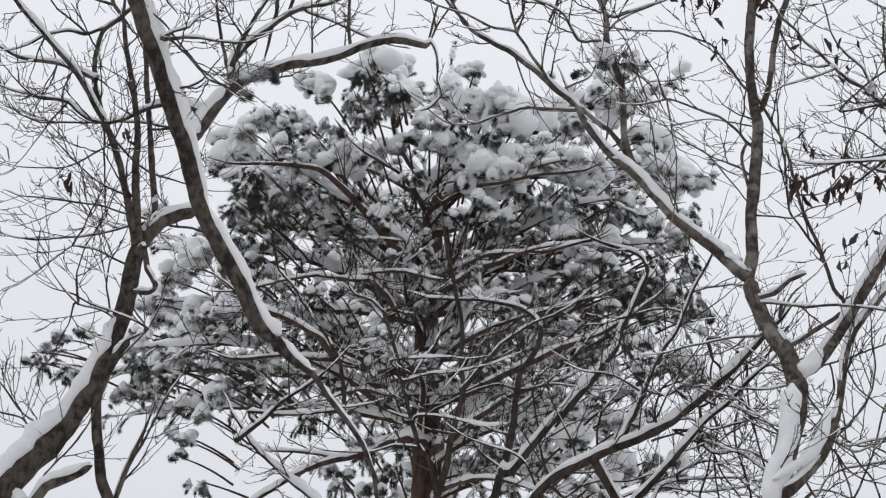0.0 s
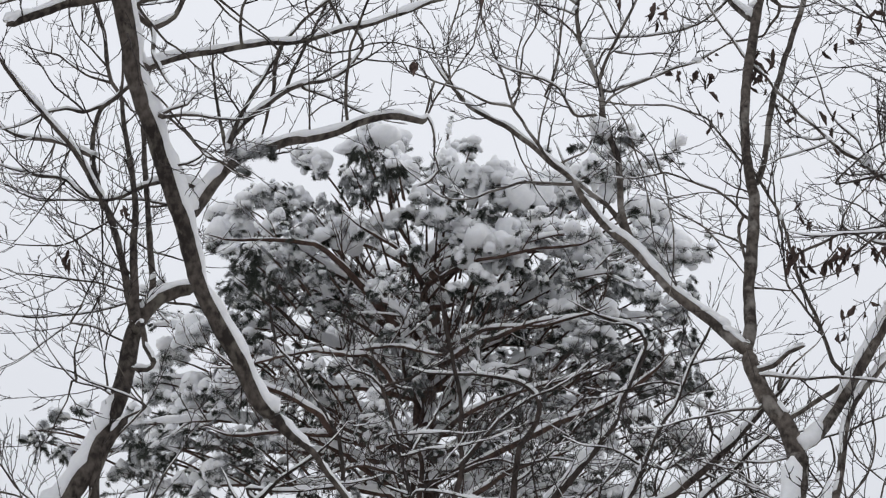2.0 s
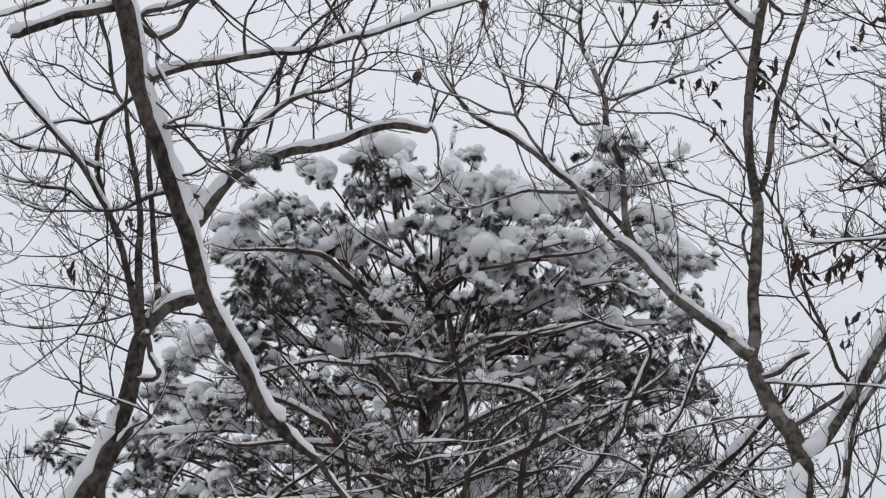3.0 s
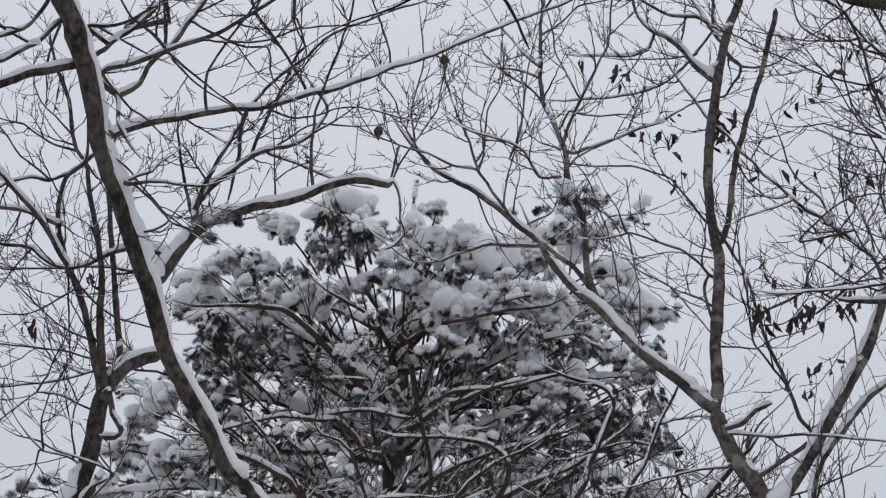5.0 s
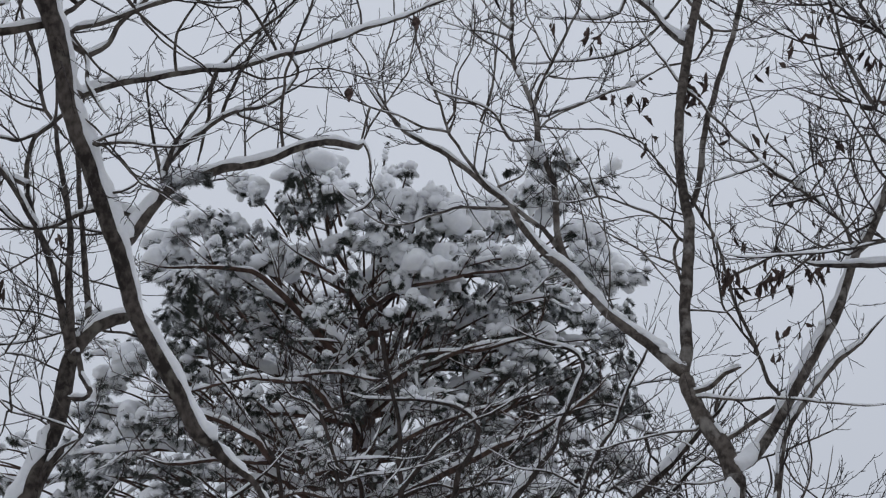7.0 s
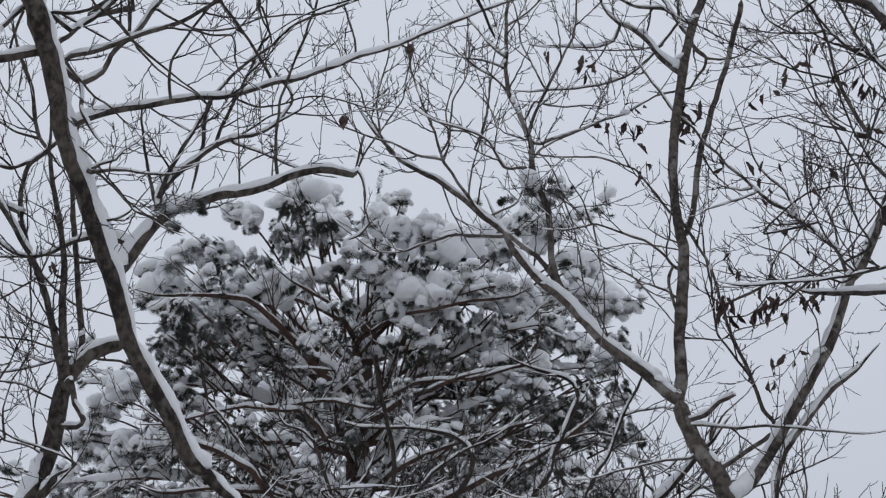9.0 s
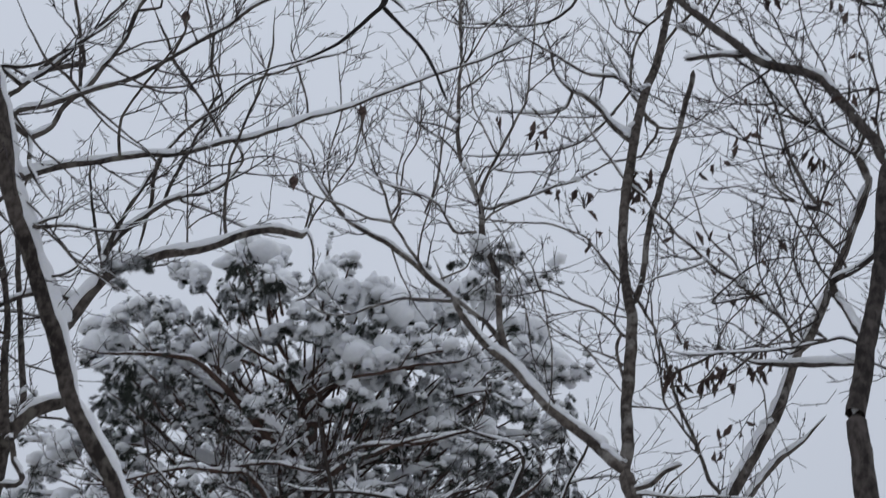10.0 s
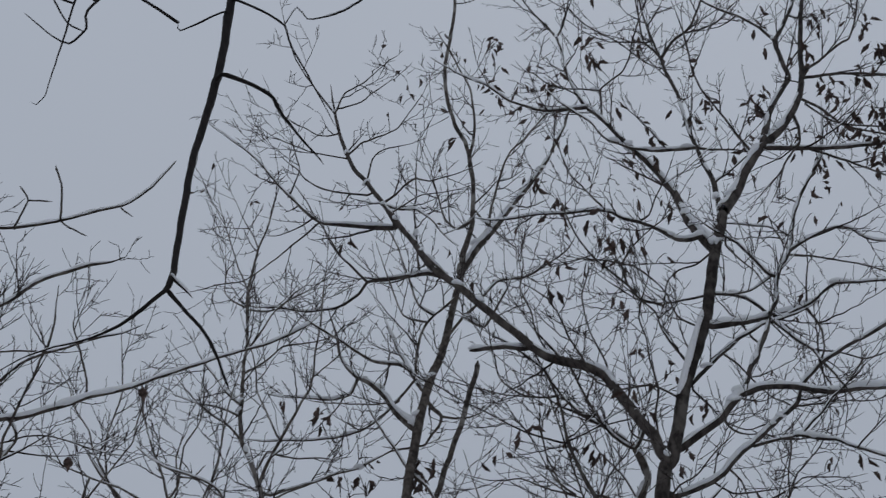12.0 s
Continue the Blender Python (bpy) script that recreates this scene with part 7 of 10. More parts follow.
    limb(tree, 0.4, 0.9, (1.52, 10.94, 8.08, 0.008), (1.5, 11.01, 8.25, 0.006), (1.49, 11.06, 8.37, 0.005), (1.46, 11.1, 8.46, 0.005))
    limb(tree, 0.2, 0.8, (1.54, 10.94, 8.08, 0.006), (1.55, 10.93, 7.95, 0.006), (1.56, 10.92, 7.76, 0.005), (1.57, 10.91, 7.58, 0.005), (1.55, 10.89, 7.31, 0.005))
    limb(tree, 0.4, 0.8, (2.16, 11.07, 8.19, 0.01), (2.11, 11.07, 8.23, 0.01), (2.05, 11.08, 8.34, 0.009), (1.97, 11.08, 8.49, 0.008), (1.91, 11.08, 8.59, 0.008), (1.86, 11.09, 8.64, 0.007), (1.76, 11.09, 8.68, 0.007), (1.62, 11.1, 8.74, 0.007), (1.5, 11.1, 8.74, 0.006), (1.3, 11.11, 8.75, 0.006))
    limb(tree, 0.3, 0.8, (2.1, 10.99, 7.48, 0.008), (2.02, 11.07, 7.62, 0.007), (1.92, 11.16, 7.72, 0.006), (1.84, 11.22, 7.8, 0.006), (1.74, 11.31, 7.93, 0.005), (1.64, 11.4, 8.05, 0.005), (1.6, 11.44, 8.14, 0.005))
    limb(tree, 0.3, 0.8, (2.15, 11.04, 7.92, 0.006), (1.96, 10.98, 7.92, 0.005), (1.82, 10.94, 7.92, 0.004), (1.65, 10.89, 7.87, 0.004))
    limb(tree, 0.3, 0.9, (1.84, 11.22, 7.8, 0.008), (1.94, 11.19, 7.63, 0.006), (2.02, 11.16, 7.48, 0.005), (2.07, 11.14, 7.39, 0.005))
    limb(tree, 0.6, 0.7, (0.8, 11.25, 8.35, 0.014), (0.73, 11.3, 8.5, 0.013), (0.65, 11.35, 8.66, 0.012), (0.6, 11.38, 8.78, 0.011), (0.54, 11.43, 8.93, 0.011), (0.52, 11.46, 9.05, 0.01), (0.49, 11.51, 9.24, 0.009), (0.45, 11.55, 9.4, 0.009), (0.4, 11.6, 9.59, 0.008), (0.36, 11.66, 9.78, 0.008), (0.33, 11.7, 9.95, 0.008), (0.32, 11.75, 10.15, 0.008))
    limb(tree, 0.6, 0.8, (0.55, 11.42, 8.93, 0.01), (0.49, 11.41, 8.94, 0.01), (0.38, 11.38, 8.94, 0.009), (0.27, 11.36, 8.99, 0.008), (0.17, 11.33, 9.03, 0.007), (0.07, 11.31, 9.05, 0.007), (-0.04, 11.28, 9.07, 0.007), (-0.12, 11.26, 9.1, 0.006), (-0.22, 11.23, 9.13, 0.006))
    limb(tree, 0.3, 0.9, (0.54, 11.42, 8.93, 0.008), (0.59, 11.5, 9.12, 0.007), (0.59, 11.58, 9.33, 0.006), (0.59, 11.64, 9.51, 0.006), (0.63, 11.73, 9.73, 0.005))
    limb(tree, 0.2, 0.8, (0.71, 11.51, 8.6, 0.007), (0.74, 11.44, 8.79, 0.007), (0.77, 11.4, 8.91, 0.006), (0.82, 11.34, 9.07, 0.006), (0.87, 11.28, 9.23, 0.006), (0.89, 11.22, 9.39, 0.006), (0.92, 11.14, 9.59, 0.005), (0.97, 11.07, 9.76, 0.005))
    limb(tree, 0.4, 0.8, (0.85, 11.45, 8.45, 0.008), (0.96, 11.51, 8.55, 0.008), (1.06, 11.56, 8.63, 0.007), (1.13, 11.62, 8.79, 0.007), (1.17, 11.69, 8.96, 0.006), (1.2, 11.72, 9.05, 0.006))
    limb(tree, 0.5, 0.7, (0.97, 11.39, 8.26, 0.014), (0.77, 11.45, 8.3, 0.012), (0.6, 11.5, 8.34, 0.01), (0.48, 11.53, 8.32, 0.009), (0.36, 11.57, 8.3, 0.008), (0.24, 11.61, 8.27, 0.007), (0.11, 11.64, 8.28, 0.007), (0.01, 11.67, 8.33, 0.007), (-0.09, 11.7, 8.43, 0.006), (-0.14, 11.72, 8.49, 0.006))
    limb(tree, 0.2, 0.8, (0.53, 11.57, 8.82, 0.007), (0.57, 11.65, 8.73, 0.006), (0.61, 11.71, 8.65, 0.006), (0.69, 11.82, 8.52, 0.005))
    limb(tree, 0.9, 0.7, (1.21, 11.46, 8.8, 0.013), (1.14, 11.41, 8.85, 0.011), (1.04, 11.37, 8.82, 0.01), (0.98, 11.34, 8.82, 0.01), (0.93, 11.3, 8.88, 0.009), (0.87, 11.23, 8.96, 0.008), (0.75, 11.16, 9, 0.007), (0.6, 11.09, 9.01, 0.006), (0.47, 11.02, 9.01, 0.006))
    limb(tree, 0.2, 0.9, (-0.1, 11.2, 8.71, 0.008), (-0.04, 11.16, 8.82, 0.007), (0.04, 11.12, 8.93, 0.007), (0.11, 11.09, 9.02, 0.006), (0.2, 11.04, 9.15, 0.006), (0.25, 11.01, 9.21, 0.005), (0.27, 10.97, 9.33, 0.005), (0.3, 10.94, 9.43, 0.005))
    limb(tree, 0.2, 0.9, (0.08, 11.75, 9.37, 0.009), (0.07, 11.79, 9.57, 0.008), (0.06, 11.83, 9.72, 0.007), (0.09, 11.87, 9.91, 0.007), (0.13, 11.91, 10.1, 0.006), (0.17, 11.95, 10.3, 0.006), (0.16, 12.03, 10.63, 0.006))
    limb(tree, 0.2, 0.9, (0.16, 11.7, 9.18, 0.008), (0.09, 11.69, 9.33, 0.008), (-0.02, 11.68, 9.56, 0.007), (-0.07, 11.67, 9.75, 0.006), (-0.19, 11.65, 9.95, 0.006), (-0.22, 11.64, 10.1, 0.005))
    limb(tree, 0.2, 0.9, (0.53, 11.46, 9.03, 0.008), (0.59, 11.39, 9.1, 0.008), (0.6, 11.32, 9.2, 0.007), (0.62, 11.21, 9.32, 0.006), (0.67, 11.15, 9.38, 0.006), (0.73, 11.08, 9.46, 0.005), (0.74, 10.96, 9.6, 0.005))
    limb(tree, 0.3, 0.9, (0.59, 11.57, 9.3, 0.008), (0.75, 11.61, 9.3, 0.006), (0.93, 11.67, 9.19, 0.005))
    limb(tree, 0.3, 0.9, (0.77, 11.37, 8.99, 0.007), (0.84, 11.45, 9.22, 0.006), (0.91, 11.55, 9.54, 0.006), (0.93, 11.62, 9.77, 0.005))
    limb(tree, 0.4, 0.6, (2.59, 10.87, 6.46, 0.015), (2.54, 10.89, 6.62, 0.014), (2.51, 10.92, 6.8, 0.013), (2.47, 10.94, 6.98, 0.013), (2.41, 10.97, 7.21, 0.012), (2.39, 10.99, 7.37, 0.011), (2.37, 11.01, 7.53, 0.011), (2.36, 11.03, 7.67, 0.01), (2.33, 11.05, 7.82, 0.01), (2.27, 11.07, 7.97, 0.01), (2.2, 11.1, 8.16, 0.01))
    limb(tree, 0.4, 0.9, (2.5, 10.93, 6.87, 0.01), (2.4, 11.02, 7.12, 0.008), (2.34, 11.08, 7.29, 0.008), (2.35, 11.16, 7.52, 0.007), (2.37, 11.24, 7.74, 0.007), (2.37, 11.33, 8.02, 0.006), (2.39, 11.4, 8.25, 0.006))
    limb(tree, 1.0, 0.2, (2.35, 10.87, 6.06, 0.039), (2.46, 10.86, 6.18, 0.038), (2.58, 10.84, 6.36, 0.037), (2.67, 10.83, 6.51, 0.037), (2.78, 10.81, 6.68, 0.036), (2.89, 10.79, 6.85, 0.036), (2.99, 10.78, 7.01, 0.035), (3.07, 10.77, 7.17, 0.034), (3.14, 10.75, 7.33, 0.034), (3.22, 10.74, 7.51, 0.033), (3.27, 10.73, 7.55, 0.033), (3.37, 10.71, 7.74, 0.032), (3.47, 10.7, 7.94, 0.032), (3.52, 10.68, 8.06, 0.031), (3.59, 10.67, 8.2, 0.03), (3.67, 10.66, 8.37, 0.029), (3.76, 10.64, 8.55, 0.027), (3.82, 10.63, 8.69, 0.026), (3.86, 10.62, 8.8, 0.025), (3.83, 10.61, 8.94, 0.024), (3.78, 10.6, 9.01, 0.023))
    limb(tree, 1.0, 0.3, (2.1, 10.68, 5.18, 0.03), (2.2, 10.7, 5.27, 0.029), (2.3, 10.71, 5.37, 0.028), (2.39, 10.73, 5.52, 0.027), (2.44, 10.75, 5.68, 0.026), (2.49, 10.77, 5.84, 0.025), (2.53, 10.8, 6.04, 0.024), (2.57, 10.82, 6.19, 0.023), (2.61, 10.83, 6.28, 0.023), (2.71, 10.85, 6.41, 0.022), (2.8, 10.86, 6.51, 0.021), (2.87, 10.88, 6.6, 0.02), (3.01, 10.9, 6.76, 0.019))
    limb(tree, 0.8, 0.7, (3.25, 10.9, 7.58, 0.016), (3.22, 10.93, 7.78, 0.015), (3.2, 10.95, 7.87, 0.014), (3.12, 10.97, 7.97, 0.014), (3.06, 10.99, 8.06, 0.013), (2.99, 11, 8.12, 0.013), (2.91, 11.03, 8.23, 0.012), (2.82, 11.05, 8.31, 0.012), (2.74, 11.07, 8.42, 0.011), (2.66, 11.09, 8.53, 0.011), (2.57, 11.12, 8.65, 0.01), (2.51, 11.14, 8.78, 0.01), (2.42, 11.16, 8.9, 0.01), (2.36, 11.19, 9.04, 0.009), (2.26, 11.22, 9.18, 0.009), (2.17, 11.25, 9.39, 0.009), (2.09, 11.28, 9.56, 0.009), (2.05, 11.3, 9.67, 0.009))
    limb(tree, 0.9, 0.9, (2.99, 11.01, 8.13, 0.008), (2.94, 10.95, 8.22, 0.007), (2.89, 10.89, 8.3, 0.006), (2.79, 10.83, 8.36, 0.006), (2.71, 10.77, 8.42, 0.005), (2.66, 10.72, 8.49, 0.005), (2.63, 10.66, 8.58, 0.005))
    limb(tree, 0.5, 0.9, (2.74, 11.07, 8.4, 0.007), (2.62, 11.02, 8.32, 0.006), (2.49, 10.98, 8.25, 0.005), (2.35, 10.93, 8.18, 0.005))
    limb(tree, 0.3, 0.9, (3.22, 10.95, 7.85, 0.008), (3.24, 11.02, 8.05, 0.007), (3.25, 11.07, 8.2, 0.006), (3.36, 11.14, 8.38, 0.006), (3.44, 11.22, 8.6, 0.005), (3.51, 11.29, 8.78, 0.005))
    limb(tree, 0.3, 0.9, (2.67, 10.84, 7.53, 0.008), (2.69, 10.77, 7.61, 0.007), (2.72, 10.71, 7.66, 0.006), (2.77, 10.65, 7.71, 0.005), (2.84, 10.58, 7.76, 0.005), (2.89, 10.5, 7.82, 0.005))
    limb(tree, 0.3, 0.9, (2.77, 10.85, 7.55, 0.008), (2.86, 10.81, 7.45, 0.007), (2.91, 10.77, 7.32, 0.006), (2.93, 10.73, 7.2, 0.005), (2.92, 10.69, 7.05, 0.005))
    limb(tree, 0.3, 0.9, (2.39, 11, 7.37, 0.007), (2.5, 10.99, 7.36, 0.006), (2.56, 10.98, 7.38, 0.005), (2.63, 10.98, 7.44, 0.005))
    limb(tree, 0.4, 0.8, (2.07, 10.96, 7.2, 0.008), (2.21, 10.94, 7.18, 0.006), (2.32, 10.93, 7.16, 0.006), (2.44, 10.91, 7.22, 0.005), (2.59, 10.89, 7.25, 0.005))
    limb(tree, 0.9, 0.3, (2.02, 10.85, 6.5, 0.009), (2.11, 10.83, 6.5, 0.009), (2.3, 10.78, 6.45, 0.008), (2.51, 10.72, 6.43, 0.008), (2.8, 10.65, 6.36, 0.007), (2.97, 10.6, 6.32, 0.006))
    limb(tree, 1.2, 0.0, (2.04, 10.85, 6.54, 0.017), (2.13, 10.79, 6.54, 0.016), (2.22, 10.71, 6.6, 0.015), (2.32, 10.65, 6.62, 0.015))
    limb(tree, 0.5, 0.2, (2.17, 10.87, 6.41, 0.009), (2.26, 10.88, 6.57, 0.007), (2.33, 10.89, 6.64, 0.006))
    limb(tree, 0.8, 0.8, (2.03, 10.87, 6.28, 0.009), (1.88, 10.96, 6.31, 0.007), (1.75, 11.03, 6.31, 0.006), (1.57, 11.13, 6.31, 0.006))
    limb(tree, 0.5, 0.8, (2.27, 10.85, 5.96, 0.007), (2.2, 10.86, 5.94, 0.007), (2.06, 10.89, 5.92, 0.006), (1.94, 10.91, 5.93, 0.005))
    limb(tree, 0.5, 0.8, (2.29, 10.85, 5.99, 0.007), (2.39, 10.87, 6.07, 0.007), (2.59, 10.91, 6.14, 0.006), (2.86, 10.97, 6.27, 0.006))
    limb(tree, 0.3, 0.8, (2.26, 10.84, 5.91, 0.007), (2.33, 10.86, 5.81, 0.007), (2.4, 10.88, 5.71, 0.006), (2.5, 10.89, 5.6, 0.006), (2.6, 10.91, 5.55, 0.006), (2.78, 10.93, 5.59, 0.005))
    limb(tree, 0.5, 0.9, (2.54, 10.8, 6.04, 0.007), (2.59, 10.73, 5.86, 0.006), (2.7, 10.66, 5.72, 0.005))
    limb(tree, 0.3, 0.9, (2.47, 10.88, 6.05, 0.006), (2.47, 10.87, 5.91, 0.005), (2.42, 10.87, 5.8, 0.005))
    limb(tree, 0.4, 0.9, (2.2, 10.85, 6, 0.007), (2.12, 10.93, 6.09, 0.006), (2, 11.05, 6.26, 0.005), (1.85, 11.18, 6.4, 0.005))
    limb(tree, 0.4, 0.9, (2.19, 11.2, 5.73, 0.007), (2.08, 11.29, 5.88, 0.006), (1.93, 11.42, 6.07, 0.005), (1.76, 11.52, 6.17, 0.005))
    limb(tree, 0.4, 0.9, (2.03, 10.68, 5.32, 0.007), (1.9, 10.75, 5.46, 0.006), (1.77, 10.81, 5.51, 0.005), (1.61, 10.88, 5.65, 0.004))
    limb(tree, 0.4, 0.9, (2.41, 10.73, 5.45, 0.007), (2.47, 10.73, 5.34, 0.006), (2.57, 10.74, 5.27, 0.005), (2.7, 10.75, 5.24, 0.004))
    limb(tree, 0.4, 0.9, (2.41, 10.73, 5.52, 0.007), (2.54, 10.8, 5.47, 0.006), (2.66, 10.86, 5.53, 0.005), (2.77, 10.92, 5.51, 0.005))
    limb(tree, 0.9, 0.9, (2.39, 10.75, 5.57, 0.007), (2.5, 10.76, 5.5, 0.006), (2.64, 10.78, 5.54, 0.006), (2.74, 10.79, 5.56, 0.006), (2.86, 10.8, 5.58, 0.005))
    limb(tree, 0.3, 0.9, (2.42, 10.75, 5.45, 0.007), (2.48, 10.78, 5.28, 0.006), (2.5, 10.8, 5.14, 0.005))
    limb(tree, 0.5, 0.9, (2.27, 10.75, 5.16, 0.007), (2.34, 10.76, 5.28, 0.006), (2.45, 10.77, 5.35, 0.006), (2.59, 10.78, 5.38, 0.006), (2.77, 10.8, 5.42, 0.005))
    limb(tree, 0.4, 0.9, (2.47, 10.75, 5.6, 0.007), (2.55, 10.76, 5.68, 0.007), (2.63, 10.77, 5.76, 0.006), (2.69, 10.78, 5.88, 0.006), (2.73, 10.79, 6.03, 0.006), (2.73, 10.8, 6.19, 0.006))
    limb(tree, 0.4, 0.9, (2.5, 10.75, 5.16, 0.007), (2.58, 10.76, 5.31, 0.006), (2.67, 10.78, 5.5, 0.006), (2.73, 10.79, 5.69, 0.006), (2.8, 10.8, 5.85, 0.005))
    limb(tree, 0.5, 0.9, (2.18, 10.75, 5.13, 0.007), (2.26, 10.77, 5.21, 0.006), (2.37, 10.78, 5.21, 0.006), (2.47, 10.8, 5.18, 0.005))
    limb(tree, 0.3, 0.9, (2.66, 10.75, 5.13, 0.007), (2.63, 10.76, 5.28, 0.006), (2.56, 10.77, 5.39, 0.006), (2.5, 10.79, 5.54, 0.006), (2.5, 10.8, 5.7, 0.005))
    limb(tree, 0.2, 0.7, (3.41, 10.7, 7.57, 0.009), (3.3, 10.73, 7.57, 0.008), (3.12, 10.78, 7.58, 0.007), (2.91, 10.84, 7.58, 0.006), (2.69, 10.9, 7.58, 0.006))
    limb(tree, 0.4, 0.0, (2.07, 10.96, 7.37, 0.012), (2.04, 10.97, 7.49, 0.011), (2.02, 10.97, 7.63, 0.01), (2.04, 10.98, 7.71, 0.01), (2.08, 10.98, 7.77, 0.01))
    tips = twigs(tree, 0.85, 0.58, 0.3, None, 1.0)
    lodged(tree, (1.16, 11.5, 8.68), 0.1)
    lodged(tree, (1.25, 11.5, 8.61), 0.08)
    lodged(tree, (1.35, 11.45, 8.7), 0.07)
    lodged(tree, (0.98, 11.6, 8.68), 0.03, False)
    pad(tree, (3.08, 11.57, 11.75), 0.044)
    pad(tree, (3.15, 11.53, 11.9), 0.033)
    pad(tree, (3.42, 11.66, 12.24), 0.027)
    pad(tree, (3.54, 11.69, 12.42), 0.025)
    pad(tree, (2.71, 11.91, 12.6), 0.028)
    pad(tree, (2.87, 11.3, 10.68), 0.033)
    pad(tree, (2.72, 11.36, 10.7), 0.028)
    pad(tree, (2.16, 11.46, 10.12), 0.033)
    pad(tree, (2.04, 11.51, 10.24), 0.025)
    pad(tree, (1.87, 11.59, 10.1), 0.025)
    pad(tree, (1.72, 11.63, 10.1), 0.025)
    pad(tree, (2.34, 11.44, 10.27), 0.025)
    pad(tree, (2.45, 11.28, 10.06), 0.038)
    pad(tree, (2.36, 11.24, 9.7), 0.032)
    pad(tree, (1.86, 11.66, 9.8), 0.027)
    pad(tree, (1.97, 11.75, 9.53), 0.027)
    pad(tree, (1.04, 11.68, 10.12), 0.025)
    pad(tree, (0.96, 11.12, 9.63), 0.018)
    pad(tree, (1.12, 11.57, 9.54), 0.024)
    pad(tree, (2.24, 11.36, 10.28), 0.019)
    pad(tree, (3.78, 11.76, 12.82), 0.025)
    pad(tree, (2.28, 11.17, 8.31), 0.02)
    pad(tree, (2.93, 10.96, 8.18), 0.03)
    pad(tree, (3.12, 10.96, 7.93), 0.03)
    pad(tree, (2.36, 11.04, 7.75), 0.022)
    pad(tree, (1.93, 10.94, 6.88), 0.047)
    pad(tree, (1.87, 10.97, 6.96), 0.04)
    pad(tree, (1.81, 11, 7.04), 0.031)
    pad(tree, (1.66, 11.06, 7.22), 0.031)
    pad(tree, (1.22, 11.25, 7.77), 0.034)
    pad(tree, (1.16, 11.29, 7.89), 0.03)
    pad(tree, (1.12, 11.57, 9.5), 0.024)
    pad(tree, (1.13, 11.56, 9.44), 0.021)
    pad(tree, (1.04, 11.64, 9.97), 0.022)
    pad(tree, (1.07, 11.65, 10.06), 0.019)
    pad(tree, (1.14, 11.65, 10.06), 0.016)
    pad(tree, (2.12, 11.47, 10.12), 0.025)
    pad(tree, (1.78, 11.61, 10.09), 0.025)
    pad(tree, (2.31, 11.31, 9.66), 0.027)
    pad(tree, (2.41, 11.42, 10.12), 0.022)
    pad(tree, (2.7, 11.05, 8.4), 0.02)
    pad(tree, (2.91, 10.78, 6.97), 0.042)
    pad(tree, (2.8, 10.8, 6.78), 0.033)
    pad(tree, (2.68, 10.82, 6.57), 0.023)
    pad(tree, (2.12, 10.78, 6.6), 0.028)
    pad(tree, (2.05, 10.89, 6.61), 0.021)
    pad(tree, (2.28, 10.67, 6.68), 0.021)
    pad(tree, (2.3, 10.87, 6.12), 0.037)
    pad(tree, (2.48, 10.85, 6.29), 0.032)
    clump(tree, (2.62, 10.75, 7.34), 5)
    clump(tree, (2.35, 10.75, 7.4), 4)
    clump(tree, (2.36, 10.75, 7.33), 3)
    clump(tree, (2.97, 10.75, 7.36), 5)
    clump(tree, (2.68, 10.75, 7.4), 3)
    clump(tree, (2.94, 10.75, 7.48), 2)
    clump(tree, (3.09, 11.77, 14.57), 1)
    clump(tree, (3.07, 11.62, 14.09), 2)
    clump(tree, (2.99, 11.75, 14.38), 1)
    clump(tree, (2.97, 11.73, 14.2), 1)
    clump(tree, (3.46, 11.4, 14.14), 3)
    clump(tree, (3.49, 11.4, 14.02), 2)
    clump(tree, (3.56, 11.4, 14.18), 1)
    clump(tree, (3.43, 11.61, 13.97), 1)
    clump(tree, (3.32, 11.61, 13.92), 1)
    clump(tree, (3.47, 11.4, 13.8), 1)
    clump(tree, (3.29, 11.6, 13.36), 1)
    clump(tree, (3.02, 11.61, 13.03), 4)
    clump(tree, (2.93, 11.41, 11.17), 1)
    clump(tree, (1.67, 11.64, 9.92), 2)
    clump(tree, (1.69, 11.18, 9.62), 2)
    clump(tree, (1.37, 11.33, 9.84), 1)
    clump(tree, (2.34, 11.19, 9.21), 4)
    clump(tree, (2.36, 11.2, 9.11), 3)
    clump(tree, (2.27, 11.17, 9.04), 3)
    clump(tree, (2.06, 11.76, 9.42), 2)
    clump(tree, (1.77, 11.68, 9.41), 2)
    clump(tree, (1.9, 11.72, 9.37), 1)
    clump(tree, (2.14, 11.8, 9.63), 1)
    clump(tree, (2.33, 11.19, 9.01), 3)
    clump(tree, (2.65, 10.73, 8.46), 2)
    clump(tree, (2.76, 11.07, 8.47), 2)
    clump(tree, (3.28, 11.24, 8.69), 2)
    clump(tree, (2.97, 10.5, 7.86), 2)
    clump(tree, (2.55, 11.13, 8.75), 2)
    clump(tree, (2.91, 11.01, 8.13), 2)
    clump(tree, (3.03, 10.97, 7.87), 2)
    clump(tree, (2.51, 10.82, 7.58), 2)
    clump(tree, (2.37, 11.01, 7.53), 3)
    clump(tree, (2.42, 11, 7.44), 2)
    clump(tree, (2.61, 10.98, 7.44), 2)
    clump(tree, (2.67, 10.98, 7.46), 4)
    clump(tree, (2.72, 10.98, 7.42), 3)
    clump(tree, (2.97, 10.77, 7.34), 3)
    clump(tree, (2.97, 10.87, 7.55), 2)
    clump(tree, (2.59, 10.93, 6.93), 3)
    clump(tree, (2.63, 10.91, 6.81), 2)
    clump(tree, (2.76, 10.79, 6.98), 3)
